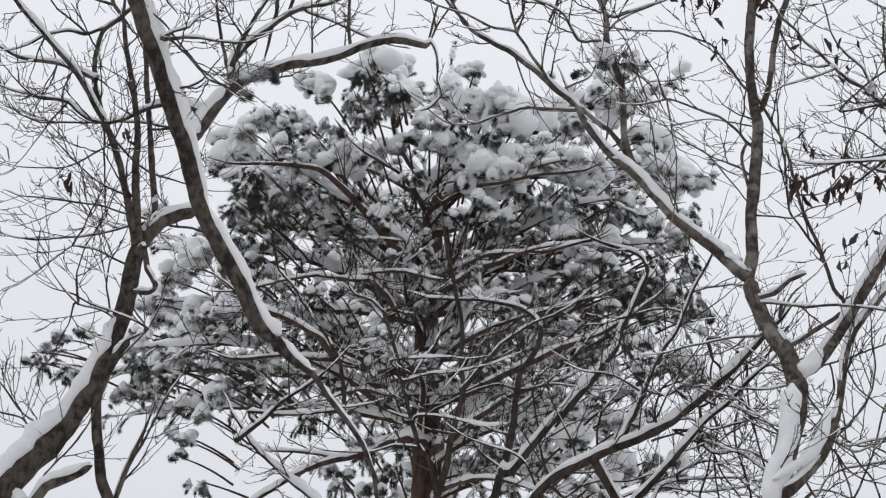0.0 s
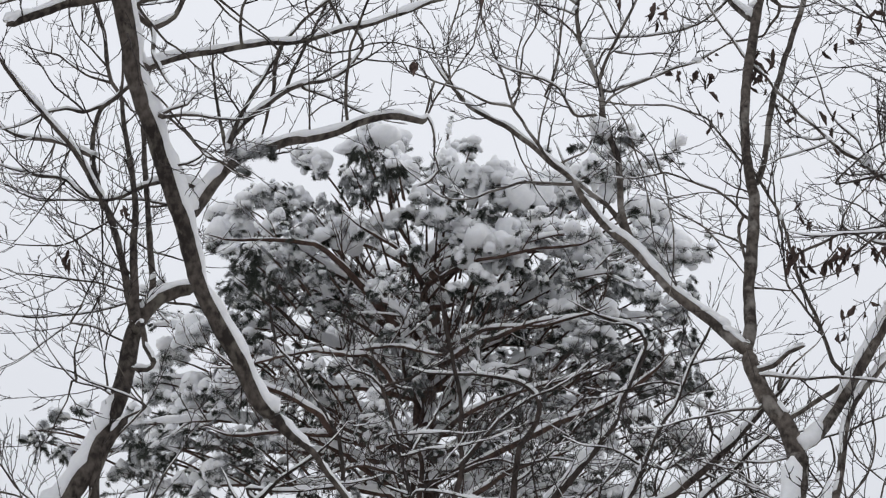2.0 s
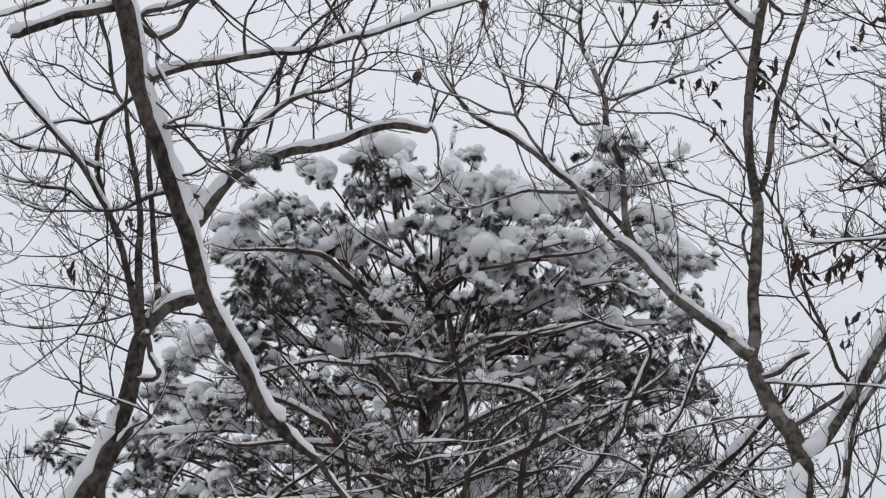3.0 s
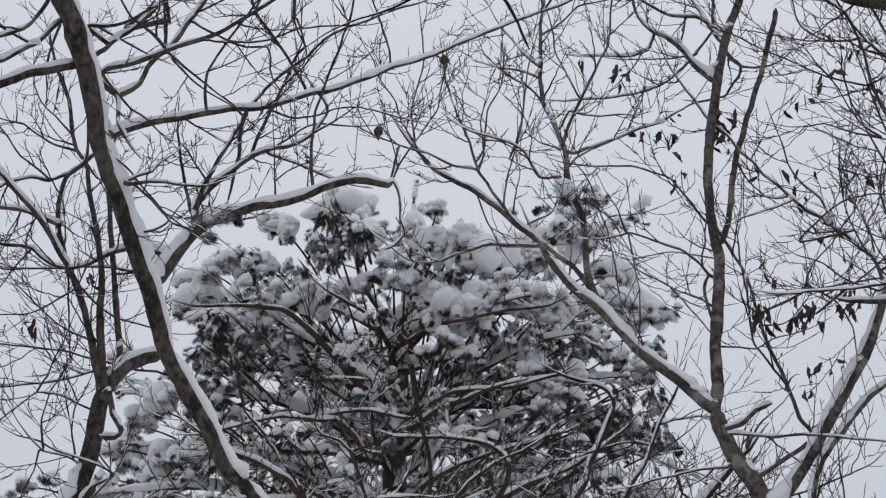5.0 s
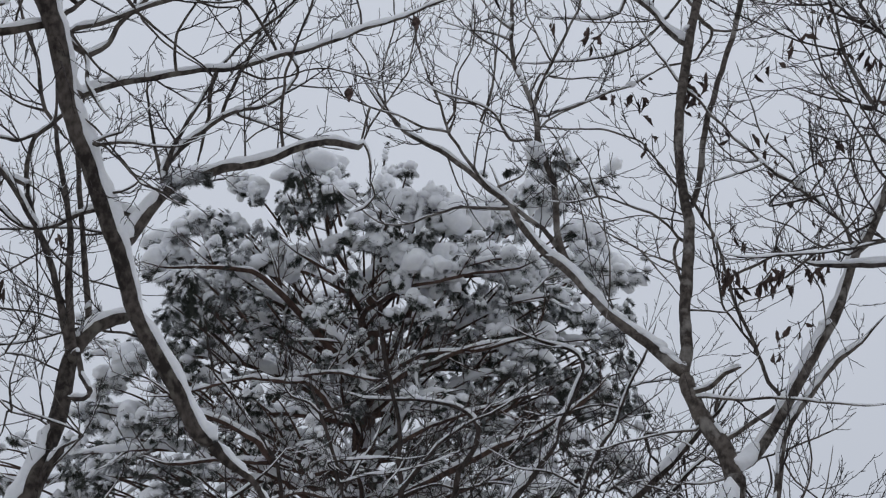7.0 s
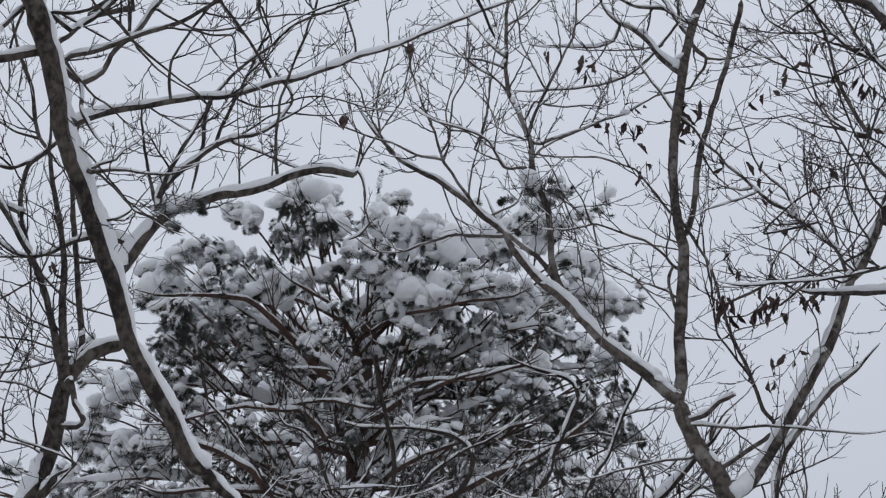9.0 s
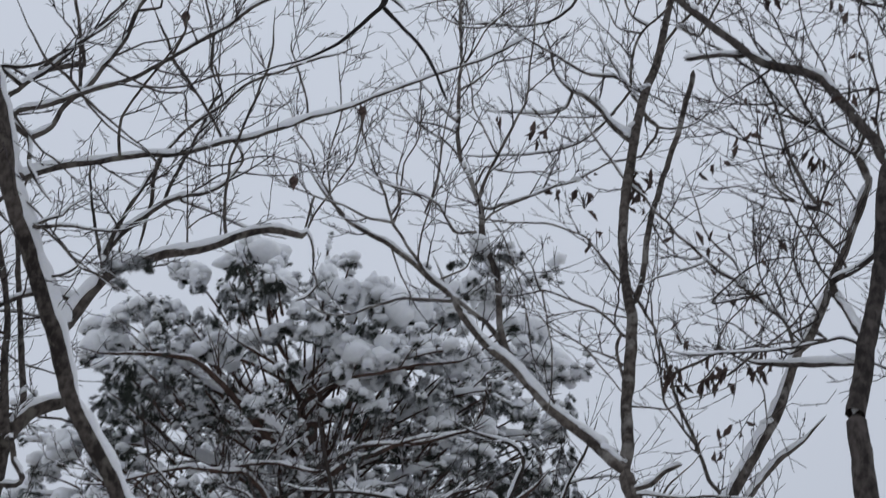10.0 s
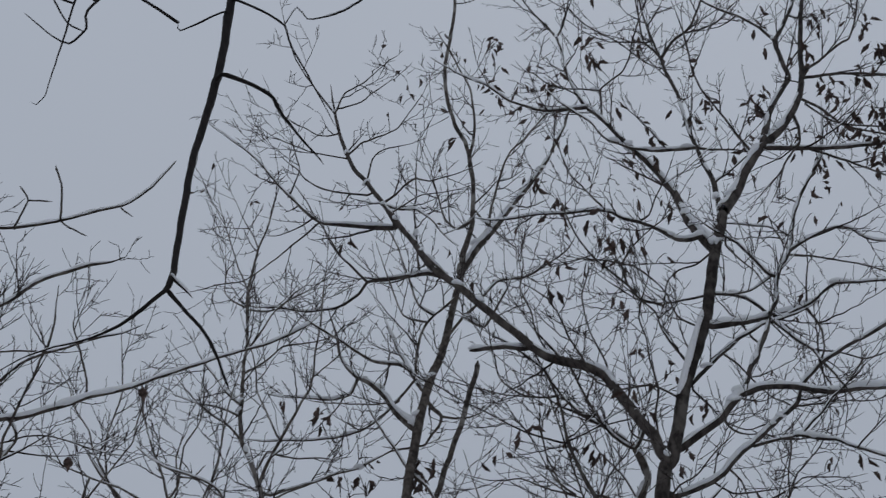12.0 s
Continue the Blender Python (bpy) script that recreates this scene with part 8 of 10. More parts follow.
    clump(tree, (1.93, 11.08, 8.59), 2)
    clump(tree, (1.98, 11.09, 8.66), 1)
    clump(tree, (2.34, 11.19, 9.21), 4)
    clump(tree, (2.35, 11.2, 9.12), 3)
    clump(tree, (2.28, 11.16, 9.02), 3)
    clump(tree, (2.23, 11.17, 9.05), 3)
    clump(tree, (2.06, 11.78, 9.62), 1)
    clump(tree, (1.96, 11.73, 9.47), 1)
    clump(tree, (2.02, 11.75, 9.39), 2)
    clump(tree, (1.68, 11.18, 9.61), 2)
    clump(tree, (1.67, 11.71, 9.93), 1)
    clump(tree, (1.77, 11.68, 9.38), 2)
    clump(tree, (1.98, 11.09, 8.83), 1)
    clump(tree, (2.96, 11.2, 9.36), 1)
    clump(tree, (2.47, 11.05, 7.81), 1)
    clump(tree, (2.54, 11.05, 7.9), 1)
    clump(tree, (1.34, 11.31, 9.83), 1)
    rng = STATE[tree]["rng"]
    high = tips[tips[:, -1, 2] > 10.6]
    for i in rng.integers(len(high), size=25):
        leaf(tree, high[i, -1], rng.uniform(0.04, 0.07))
    return tree


def leafy_tree():
    tree = begin("broadleaf_tree", (3.48, 10.22, 0), "tall bare tree with a few withered brown leaves", BARK_BROWN, 24)
    stem(tree, (3.20, 10.00, -0.2, 0.15), (3.22, 9.95, 3.2, 0.12), (3.25, 9.9, 6.6, 0.062))
    limb(tree, 0.35, 0.1, (3.25, 9.9, 6.6, 0.062), (3.33, 9.9, 6.81, 0.061), (3.39, 9.91, 7.07, 0.059), (3.5, 9.91, 7.39, 0.055), (3.58, 9.92, 7.69, 0.05), (3.65, 9.92, 7.99, 0.049), (3.7, 9.92, 8.26, 0.049), (3.75, 9.93, 8.42, 0.048), (3.8, 9.93, 8.48, 0.048), (3.88, 9.93, 8.73, 0.047), (3.96, 9.93, 9.02, 0.045), (4.07, 9.94, 9.29, 0.045), (4.17, 9.94, 9.53, 0.044), (4.27, 9.95, 9.74, 0.043), (4.35, 9.95, 10.07, 0.043), (4.43, 9.95, 10.35, 0.042), (4.53, 9.96, 10.64, 0.042), (4.58, 9.96, 10.8, 0.041))
    limb(tree, 0.8, 0.5, (4.58, 9.96, 10.8, 0.043), (4.71, 9.97, 10.97, 0.041), (4.84, 9.98, 11.23, 0.038), (4.93, 9.98, 11.38, 0.036), (5.03, 9.99, 11.52, 0.034), (5.21, 10, 11.71, 0.031), (5.38, 10.01, 11.96, 0.029), (5.49, 10.01, 12.16, 0.026), (5.58, 10.02, 12.46, 0.024), (5.63, 10.03, 12.74, 0.022), (5.73, 10.05, 13.19, 0.019), (5.87, 10.07, 13.74, 0.016), (6.03, 10.1, 14.73, 0.013))
    limb(tree, 0.6, 0.6, (5.04, 9.97, 11.53, 0.027), (5.13, 10.01, 11.78, 0.026), (5.22, 10.05, 12.01, 0.024), (5.42, 10.1, 12.35, 0.022), (5.51, 10.13, 12.5, 0.021), (5.51, 10.16, 12.72, 0.02), (5.51, 10.2, 13.02, 0.019), (5.65, 10.24, 13.28, 0.017), (5.83, 10.3, 13.66, 0.016), (6.03, 10.39, 14.28, 0.014), (6.21, 10.5, 15.07, 0.014))
    limb(tree, 0.5, 0.8, (5.51, 10.2, 13.02, 0.012), (5.44, 10.26, 13.24, 0.011), (5.31, 10.32, 13.43, 0.01), (5.15, 10.38, 13.59, 0.009), (5.04, 10.43, 13.74, 0.008), (4.9, 10.51, 14.04, 0.008))
    limb(tree, 0.2, 0.9, (5.57, 10.02, 12.4, 0.014), (5.75, 10.06, 12.48, 0.013), (6, 10.12, 12.6, 0.012), (6.47, 10.23, 12.74, 0.011), (6.93, 10.33, 12.94, 0.01))
    limb(tree, 0.2, 0.9, (5.56, 10.02, 12.45, 0.012), (5.77, 10.03, 12.63, 0.011), (6.03, 10.03, 12.89, 0.009), (6.1, 10.03, 12.94, 0.009), (6.22, 10.04, 13.19, 0.008), (6.36, 10.04, 13.62, 0.008))
    limb(tree, 0.2, 0.9, (5.5, 10.01, 12.14, 0.012), (5.62, 9.98, 12.02, 0.01), (5.75, 9.93, 11.79, 0.009), (5.87, 9.9, 11.71, 0.008), (6.06, 9.85, 11.63, 0.007), (6.29, 9.8, 11.62, 0.007))
    limb(tree, 0.2, 0.9, (5.52, 10, 12.06, 0.009), (5.61, 9.84, 11.74, 0.008), (5.69, 9.74, 11.6, 0.007), (5.84, 9.56, 11.42, 0.007))
    limb(tree, 0.3, 0.9, (5.39, 10.01, 11.96, 0.016), (5.4, 9.99, 11.8, 0.013), (5.36, 9.96, 11.59, 0.01), (5.28, 9.94, 11.47, 0.009), (5.16, 9.91, 11.29, 0.007), (5.09, 9.89, 11.14, 0.007))
    limb(tree, 0.8, 0.8, (5.05, 9.99, 11.52, 0.02), (5.28, 9.97, 11.53, 0.018), (5.51, 9.96, 11.53, 0.016), (5.75, 9.94, 11.55, 0.014), (6.07, 9.92, 11.59, 0.012), (6.42, 9.9, 11.63, 0.012))
    limb(tree, 0.3, 0.9, (5.44, 9.96, 11.52, 0.011), (5.64, 9.81, 11.26, 0.009), (5.83, 9.65, 10.98, 0.007), (6.01, 9.51, 10.78, 0.007))
    limb(tree, 0.9, 0.5, (4.58, 9.96, 10.8, 0.022), (4.59, 10.03, 11.05, 0.02), (4.61, 10.08, 11.23, 0.019), (4.59, 10.15, 11.46, 0.018), (4.59, 10.21, 11.69, 0.017), (4.59, 10.29, 11.97, 0.016), (4.63, 10.41, 12.4, 0.015), (4.64, 10.46, 12.58, 0.015), (4.62, 10.54, 12.88, 0.015), (4.62, 10.6, 13.12, 0.015))
    limb(tree, 0.4, 0.9, (4.62, 10.6, 13.12, 0.015), (4.72, 10.51, 13.26, 0.012), (4.82, 10.45, 13.32, 0.011), (4.89, 10.4, 13.4, 0.009), (4.97, 10.28, 13.58, 0.007), (5.02, 10.15, 13.8, 0.006))
    limb(tree, 0.3, 0.9, (4.62, 10.6, 13.12, 0.012), (4.63, 10.75, 13.61, 0.01), (4.66, 10.89, 14.06, 0.008), (4.76, 11.1, 14.77, 0.007))
    limb(tree, 0.3, 0.9, (4.82, 10.45, 13.32, 0.01), (5, 10.49, 13.43, 0.008), (5.2, 10.54, 13.6, 0.007), (5.37, 10.59, 13.85, 0.006))
    limb(tree, 0.2, 0.9, (4.94, 9.98, 11.46, 0.011), (4.82, 9.94, 11.62, 0.01), (4.7, 9.9, 11.82, 0.008), (4.6, 9.86, 11.96, 0.008), (4.53, 9.82, 12.14, 0.007), (4.5, 9.76, 12.43, 0.006), (4.47, 9.72, 12.59, 0.006))
    limb(tree, 1.1, 0.7, (4.59, 10.21, 11.69, 0.014), (4.38, 10.2, 11.64, 0.012), (4.18, 10.19, 11.61, 0.01), (4.02, 10.18, 11.61, 0.009), (3.86, 10.17, 11.66, 0.008), (3.78, 10.16, 11.73, 0.007), (3.71, 10.15, 11.85, 0.007), (3.61, 10.15, 11.93, 0.007))
    limb(tree, 0.2, 0.9, (4.59, 10.21, 11.69, 0.011), (4.83, 10.34, 11.81, 0.009), (5.09, 10.48, 11.96, 0.006), (5.28, 10.58, 12.03, 0.006))
    limb(tree, 1.1, 0.5, (4.43, 9.95, 10.4, 0.043), (4.37, 10.03, 10.63, 0.038), (4.34, 10.11, 10.87, 0.035), (4.32, 10.19, 11.15, 0.031), (4.28, 10.26, 11.36, 0.028), (4.25, 10.31, 11.5, 0.026), (4.17, 10.4, 11.76, 0.023), (4.08, 10.48, 12.01, 0.02), (3.97, 10.59, 12.35, 0.016), (3.9, 10.65, 12.5, 0.015), (3.85, 10.7, 12.69, 0.014), (3.83, 10.77, 12.92, 0.012), (3.83, 10.85, 13.19, 0.011), (3.85, 10.93, 13.48, 0.01), (3.85, 11, 13.74, 0.01))
    limb(tree, 0.3, 0.9, (3.85, 11, 13.74, 0.01), (3.79, 11.07, 13.97, 0.009), (3.7, 11.16, 14.25, 0.007), (3.65, 11.25, 14.53, 0.006), (3.62, 11.4, 15.06, 0.005))
    limb(tree, 0.3, 0.9, (3.85, 11, 13.74, 0.01), (3.94, 11.06, 13.95, 0.009), (4.07, 11.18, 14.39, 0.007), (4.24, 11.34, 14.99, 0.005))
    limb(tree, 1.0, 0.7, (3.89, 10.65, 12.51, 0.017), (3.69, 10.63, 12.45, 0.014), (3.49, 10.61, 12.4, 0.011), (3.34, 10.59, 12.42, 0.01), (3.22, 10.58, 12.45, 0.009), (3.1, 10.56, 12.52, 0.008), (3, 10.55, 12.6, 0.007), (2.91, 10.54, 12.62, 0.007))
    limb(tree, 0.3, 0.9, (3.98, 10.58, 12.32, 0.009), (4, 10.58, 12.52, 0.009), (4.01, 10.58, 12.66, 0.008), (4.14, 10.58, 12.81, 0.008), (4.23, 10.58, 12.9, 0.007), (4.33, 10.58, 13.1, 0.007), (4.39, 10.57, 13.32, 0.006), (4.47, 10.57, 13.55, 0.006))
    limb(tree, 0.3, 0.9, (4.01, 10.58, 12.66, 0.007), (3.87, 10.62, 12.7, 0.006), (3.73, 10.66, 12.73, 0.006), (3.6, 10.69, 12.8, 0.005), (3.5, 10.74, 12.97, 0.005))
    limb(tree, 0.2, 0.9, (4.07, 11.17, 14.34, 0.008), (4.15, 11.09, 14.07, 0.007), (4.26, 11.01, 13.86, 0.006), (4.41, 10.91, 13.61, 0.006), (4.55, 10.8, 13.29, 0.005), (4.66, 10.73, 13.15, 0.005))
    limb(tree, 0.2, 0.9, (4.56, 10.71, 13.44, 0.008), (4.44, 10.72, 13.44, 0.007), (4.24, 10.73, 13.44, 0.005), (4.1, 10.75, 13.51, 0.005))
    limb(tree, 0.2, 0.9, (4.64, 10.59, 13.08, 0.01), (4.54, 10.54, 13.17, 0.009), (4.46, 10.51, 13.23, 0.008), (4.43, 10.44, 13.4, 0.007), (4.4, 10.36, 13.6, 0.006))
    limb(tree, 1.1, 0.6, (4.35, 9.95, 10.51, 0.019), (4.3, 9.99, 10.51, 0.018), (4.21, 10.05, 10.55, 0.017), (4.1, 10.13, 10.72, 0.015), (3.98, 10.2, 10.85, 0.013), (3.89, 10.26, 10.93, 0.012), (3.81, 10.32, 11.05, 0.011), (3.7, 10.38, 11.1, 0.01), (3.51, 10.49, 11.15, 0.009), (3.31, 10.6, 11.22, 0.008), (3.13, 10.7, 11.25, 0.008))
    limb(tree, 0.4, 0.9, (3.8, 10.33, 11.06, 0.009), (3.73, 10.43, 11.28, 0.007), (3.68, 10.5, 11.47, 0.006), (3.63, 10.58, 11.65, 0.006), (3.62, 10.65, 11.84, 0.006))
    limb(tree, 0.3, 0.9, (3.98, 10.2, 10.85, 0.009), (4.05, 10.12, 10.85, 0.007), (4.07, 9.99, 10.91, 0.006), (4.1, 9.9, 10.95, 0.005))
    limb(tree, 0.55, 0.2, (3.76, 9.9, 8.43, 0.04), (3.73, 9.93, 8.54, 0.04), (3.72, 9.98, 8.7, 0.039), (3.68, 10.02, 8.8, 0.038), (3.56, 10.14, 9.2, 0.037), (3.51, 10.2, 9.36, 0.036), (3.41, 10.24, 9.46, 0.035), (3.27, 10.3, 9.54, 0.034), (3.18, 10.34, 9.61, 0.033), (3.1, 10.38, 9.7, 0.032), (2.83, 10.54, 10.15, 0.029), (2.61, 10.67, 10.52, 0.027), (2.48, 10.73, 10.7, 0.026), (2.41, 10.79, 10.88, 0.025), (2.36, 10.84, 11.06, 0.024), (2.27, 10.91, 11.29, 0.022), (2.16, 11, 11.6, 0.02), (2.11, 11.03, 11.72, 0.02), (2.05, 11.08, 11.91, 0.018), (1.99, 11.12, 12.03, 0.018), (1.94, 11.16, 12.19, 0.017), (1.88, 11.28, 12.64, 0.014), (1.86, 11.35, 12.93, 0.012))
    limb(tree, 0.3, 0.5, (1.86, 11.35, 12.93, 0.009), (1.78, 11.38, 13.12, 0.008), (1.71, 11.41, 13.3, 0.007), (1.62, 11.44, 13.5, 0.006), (1.54, 11.47, 13.74, 0.006), (1.5, 11.5, 13.98, 0.005), (1.48, 11.53, 14.18, 0.005))
    limb(tree, 0.2, 0.5, (1.87, 11.35, 12.94, 0.009), (1.97, 11.45, 13.28, 0.007), (2.15, 11.54, 13.53, 0.006), (2.3, 11.63, 13.78, 0.005), (2.46, 11.72, 14.05, 0.005))
    limb(tree, 0.2, 0.5, (1.9, 11.38, 13.03, 0.007), (2.09, 11.3, 13.05, 0.006), (2.16, 11.25, 13.1, 0.005), (2.22, 11.22, 13.13, 0.005))
    limb(tree, 0.3, 0.5, (1.93, 11.19, 12.3, 0.009), (2.06, 11.26, 12.51, 0.008), (2.17, 11.31, 12.62, 0.007), (2.4, 11.42, 12.86, 0.006), (2.53, 11.51, 13.13, 0.005), (2.64, 11.58, 13.36, 0.005))
    limb(tree, 0.2, 0.5, (1.88, 11.27, 12.62, 0.007), (1.79, 11.33, 12.64, 0.006), (1.7, 11.38, 12.7, 0.005), (1.6, 11.44, 12.83, 0.005))
    limb(tree, 0.2, 0.5, (1.93, 11.18, 12.25, 0.007), (1.76, 11.08, 12.17, 0.006), (1.59, 10.97, 12.09, 0.005), (1.38, 10.83, 12.05, 0.005))
    limb(tree, 1.0, 0.7, (2.28, 11.15, 11.49, 0.021), (2.08, 11.2, 11.52, 0.018), (1.88, 11.25, 11.57, 0.015), (1.69, 11.3, 11.63, 0.013), (1.55, 11.35, 11.81, 0.011), (1.45, 11.39, 11.98, 0.01), (1.36, 11.44, 12.15, 0.008), (1.26, 11.48, 12.35, 0.007), (1.13, 11.54, 12.59, 0.007), (0.94, 11.6, 12.83, 0.006))
    limb(tree, 0.3, 0.5, (1.69, 11.3, 11.63, 0.009), (1.59, 11.33, 11.53, 0.008), (1.48, 11.36, 11.44, 0.007), (1.36, 11.4, 11.33, 0.006), (1.23, 11.43, 11.22, 0.005), (1.07, 11.47, 11.11, 0.005), (0.89, 11.51, 11.09, 0.005))
    limb(tree, 0.3, 0.5, (1.45, 11.4, 11.98, 0.009), (1.5, 11.26, 12.05, 0.006), (1.52, 11.18, 12.09, 0.005), (1.48, 11.09, 12.13, 0.005))
    limb(tree, 0.9, 0.8, (2.62, 11, 10.86, 0.02), (2.5, 11.05, 10.93, 0.018), (2.4, 11.1, 10.95, 0.016), (2.25, 11.17, 10.97, 0.014), (2.12, 11.22, 10.98, 0.013), (2.04, 11.26, 10.99, 0.012), (1.98, 11.31, 10.91, 0.01), (1.87, 11.38, 10.85, 0.009), (1.78, 11.42, 10.83, 0.008), (1.7, 11.46, 10.84, 0.008), (1.57, 11.51, 10.85, 0.007), (1.44, 11.56, 10.91, 0.007), (1.35, 11.6, 10.96, 0.007))
    limb(tree, 0.3, 0.5, (2.04, 11.26, 10.99, 0.011), (1.95, 11.26, 11.11, 0.01), (1.85, 11.27, 11.24, 0.008), (1.77, 11.27, 11.39, 0.007), (1.73, 11.27, 11.49, 0.006), (1.65, 11.27, 11.63, 0.005), (1.59, 11.27, 11.79, 0.005), (1.55, 11.27, 11.88, 0.005))
    limb(tree, 0.3, 0.5, (2.17, 11, 11.61, 0.011), (2.27, 10.98, 11.69, 0.009), (2.34, 10.97, 11.78, 0.008), (2.44, 10.96, 11.86, 0.007), (2.55, 10.95, 11.83, 0.006), (2.65, 10.94, 11.87, 0.006))
    limb(tree, 1.0, 0.8, (2.15, 11, 11.59, 0.011), (2.27, 10.94, 11.5, 0.009), (2.4, 10.88, 11.45, 0.007), (2.49, 10.82, 11.31, 0.006), (2.56, 10.77, 11.14, 0.006))
    limb(tree, 0.4, 0.5, (2.43, 11.09, 10.97, 0.011), (2.42, 11.05, 11.19, 0.009), (2.41, 11.01, 11.39, 0.008), (2.41, 10.98, 11.54, 0.007), (2.43, 10.95, 11.68, 0.006), (2.43, 10.91, 11.87, 0.006))
    limb(tree, 0.3, 0.5, (2.05, 11.05, 11.73, 0.009), (1.92, 11.11, 11.79, 0.008), (1.79, 11.17, 11.85, 0.007), (1.66, 11.23, 11.96, 0.006), (1.57, 11.28, 12.09, 0.006), (1.51, 11.33, 12.24, 0.006))
    limb(tree, 0.3, 0.5, (2.05, 11.08, 11.89, 0.009), (2.08, 11.04, 12.01, 0.007), (2.1, 11.01, 12.1, 0.006), (2.16, 10.98, 12.16, 0.005), (2.24, 10.95, 12.18, 0.005))
    limb(tree, 0.3, 0.5, (2.2, 10.96, 11.46, 0.007), (2.33, 10.86, 11.5, 0.006), (2.43, 10.79, 11.53, 0.005), (2.58, 10.7, 11.49, 0.004))
    limb(tree, 1.4, 0.0, (3.08, 10.5, 9.81, 0.017), (3, 10.48, 9.79, 0.017), (2.87, 10.46, 9.78, 0.016), (2.73, 10.43, 9.73, 0.016), (2.6, 10.4, 9.68, 0.016))
    limb(tree, 1.2, 0.4, (3.88, 9.95, 8.58, 0.027), (3.96, 9.92, 8.63, 0.026), (4.11, 9.88, 8.73, 0.024), (4.18, 9.86, 8.78, 0.023), (4.24, 9.83, 8.86, 0.023), (4.33, 9.8, 8.94, 0.022), (4.4, 9.78, 8.96, 0.021), (4.5, 9.76, 8.99, 0.02), (4.67, 9.72, 8.97, 0.019), (4.81, 9.68, 8.92, 0.018), (4.96, 9.65, 8.89, 0.018), (5.11, 9.61, 8.9, 0.017), (5.29, 9.57, 8.89, 0.016), (5.56, 9.5, 8.88, 0.016))
    limb(tree, 1.0, 0.5, (4.32, 9.8, 8.94, 0.02), (4.4, 9.82, 9.08, 0.019), (4.47, 9.84, 9.22, 0.018), (4.54, 9.86, 9.33, 0.018), (4.61, 9.88, 9.48, 0.017), (4.68, 9.89, 9.6, 0.017), (4.74, 9.91, 9.77, 0.016), (4.82, 9.93, 9.92, 0.016), (4.87, 9.96, 10.11, 0.015), (4.93, 9.98, 10.25, 0.014), (5.06, 10.01, 10.47, 0.014), (5.12, 10.03, 10.63, 0.013), (5.2, 10.06, 10.89, 0.013), (5.3, 10.09, 11.1, 0.012), (5.42, 10.12, 11.32, 0.012), (5.51, 10.14, 11.46, 0.012), (5.6, 10.15, 11.61, 0.012), (5.72, 10.2, 11.99, 0.012))
    limb(tree, 0.6, 0.9, (5.06, 10.01, 10.47, 0.009), (5.03, 10.03, 10.57, 0.008), (5.01, 10.08, 10.75, 0.007), (4.94, 10.1, 10.79, 0.006), (4.79, 10.16, 10.85, 0.006))
    limb(tree, 1.1, 0.8, (5.06, 10.01, 10.47, 0.013), (5.15, 10, 10.54, 0.012), (5.26, 9.99, 10.61, 0.011), (5.36, 9.99, 10.67, 0.01), (5.48, 9.98, 10.72, 0.009), (5.59, 9.98, 10.72, 0.008), (5.68, 9.97, 10.62, 0.008), (5.85, 9.97, 10.59, 0.007), (6.1, 9.95, 10.64, 0.007))
    limb(tree, 0.3, 0.9, (5.06, 10, 10.43, 0.009), (5.28, 10.07, 10.48, 0.007), (5.55, 10.16, 10.53, 0.006), (5.76, 10.23, 10.56, 0.006), (5.97, 10.3, 10.58, 0.006))
    limb(tree, 0.9, 0.6, (4.89, 9.97, 10.17, 0.013), (4.81, 9.94, 10.17, 0.012), (4.74, 9.9, 10.21, 0.011), (4.65, 9.85, 10.27, 0.009), (4.56, 9.8, 10.33, 0.009), (4.46, 9.76, 10.35, 0.008))
    limb(tree, 1.0, 0.8, (4.74, 9.91, 9.76, 0.015), (4.82, 9.9, 9.73, 0.014), (4.94, 9.88, 9.79, 0.013), (5.07, 9.86, 9.86, 0.011), (5.17, 9.84, 9.95, 0.01), (5.27, 9.82, 10.01, 0.01), (5.44, 9.8, 10.02, 0.009), (5.64, 9.77, 10.03, 0.008), (5.91, 9.73, 10.05, 0.008))
    limb(tree, 0.8, 0.6, (4.33, 9.95, 9.96, 0.012), (4.5, 10.01, 10.01, 0.012), (4.65, 10.07, 10.03, 0.011), (4.77, 10.13, 10, 0.011), (4.85, 10.17, 9.96, 0.011))
    limb(tree, 1.1, 0.7, (4.37, 9.96, 9.97, 0.008), (4.52, 9.96, 9.98, 0.007), (4.66, 9.96, 10.02, 0.007), (4.75, 9.97, 10.1, 0.007), (4.88, 9.97, 10.2, 0.006))
    limb(tree, 1.4, 0.4, (4.3, 9.94, 9.65, 0.02), (4.46, 9.95, 9.69, 0.018), (4.6, 9.95, 9.72, 0.017), (4.76, 9.95, 9.77, 0.017))
    limb(tree, 0.5, 0.9, (4.31, 9.95, 9.95, 0.01), (4.16, 9.99, 9.93, 0.008), (4.01, 10.02, 9.91, 0.007), (3.89, 10.05, 9.92, 0.006), (3.78, 10.07, 9.98, 0.005), (3.7, 10.1, 10.09, 0.005))
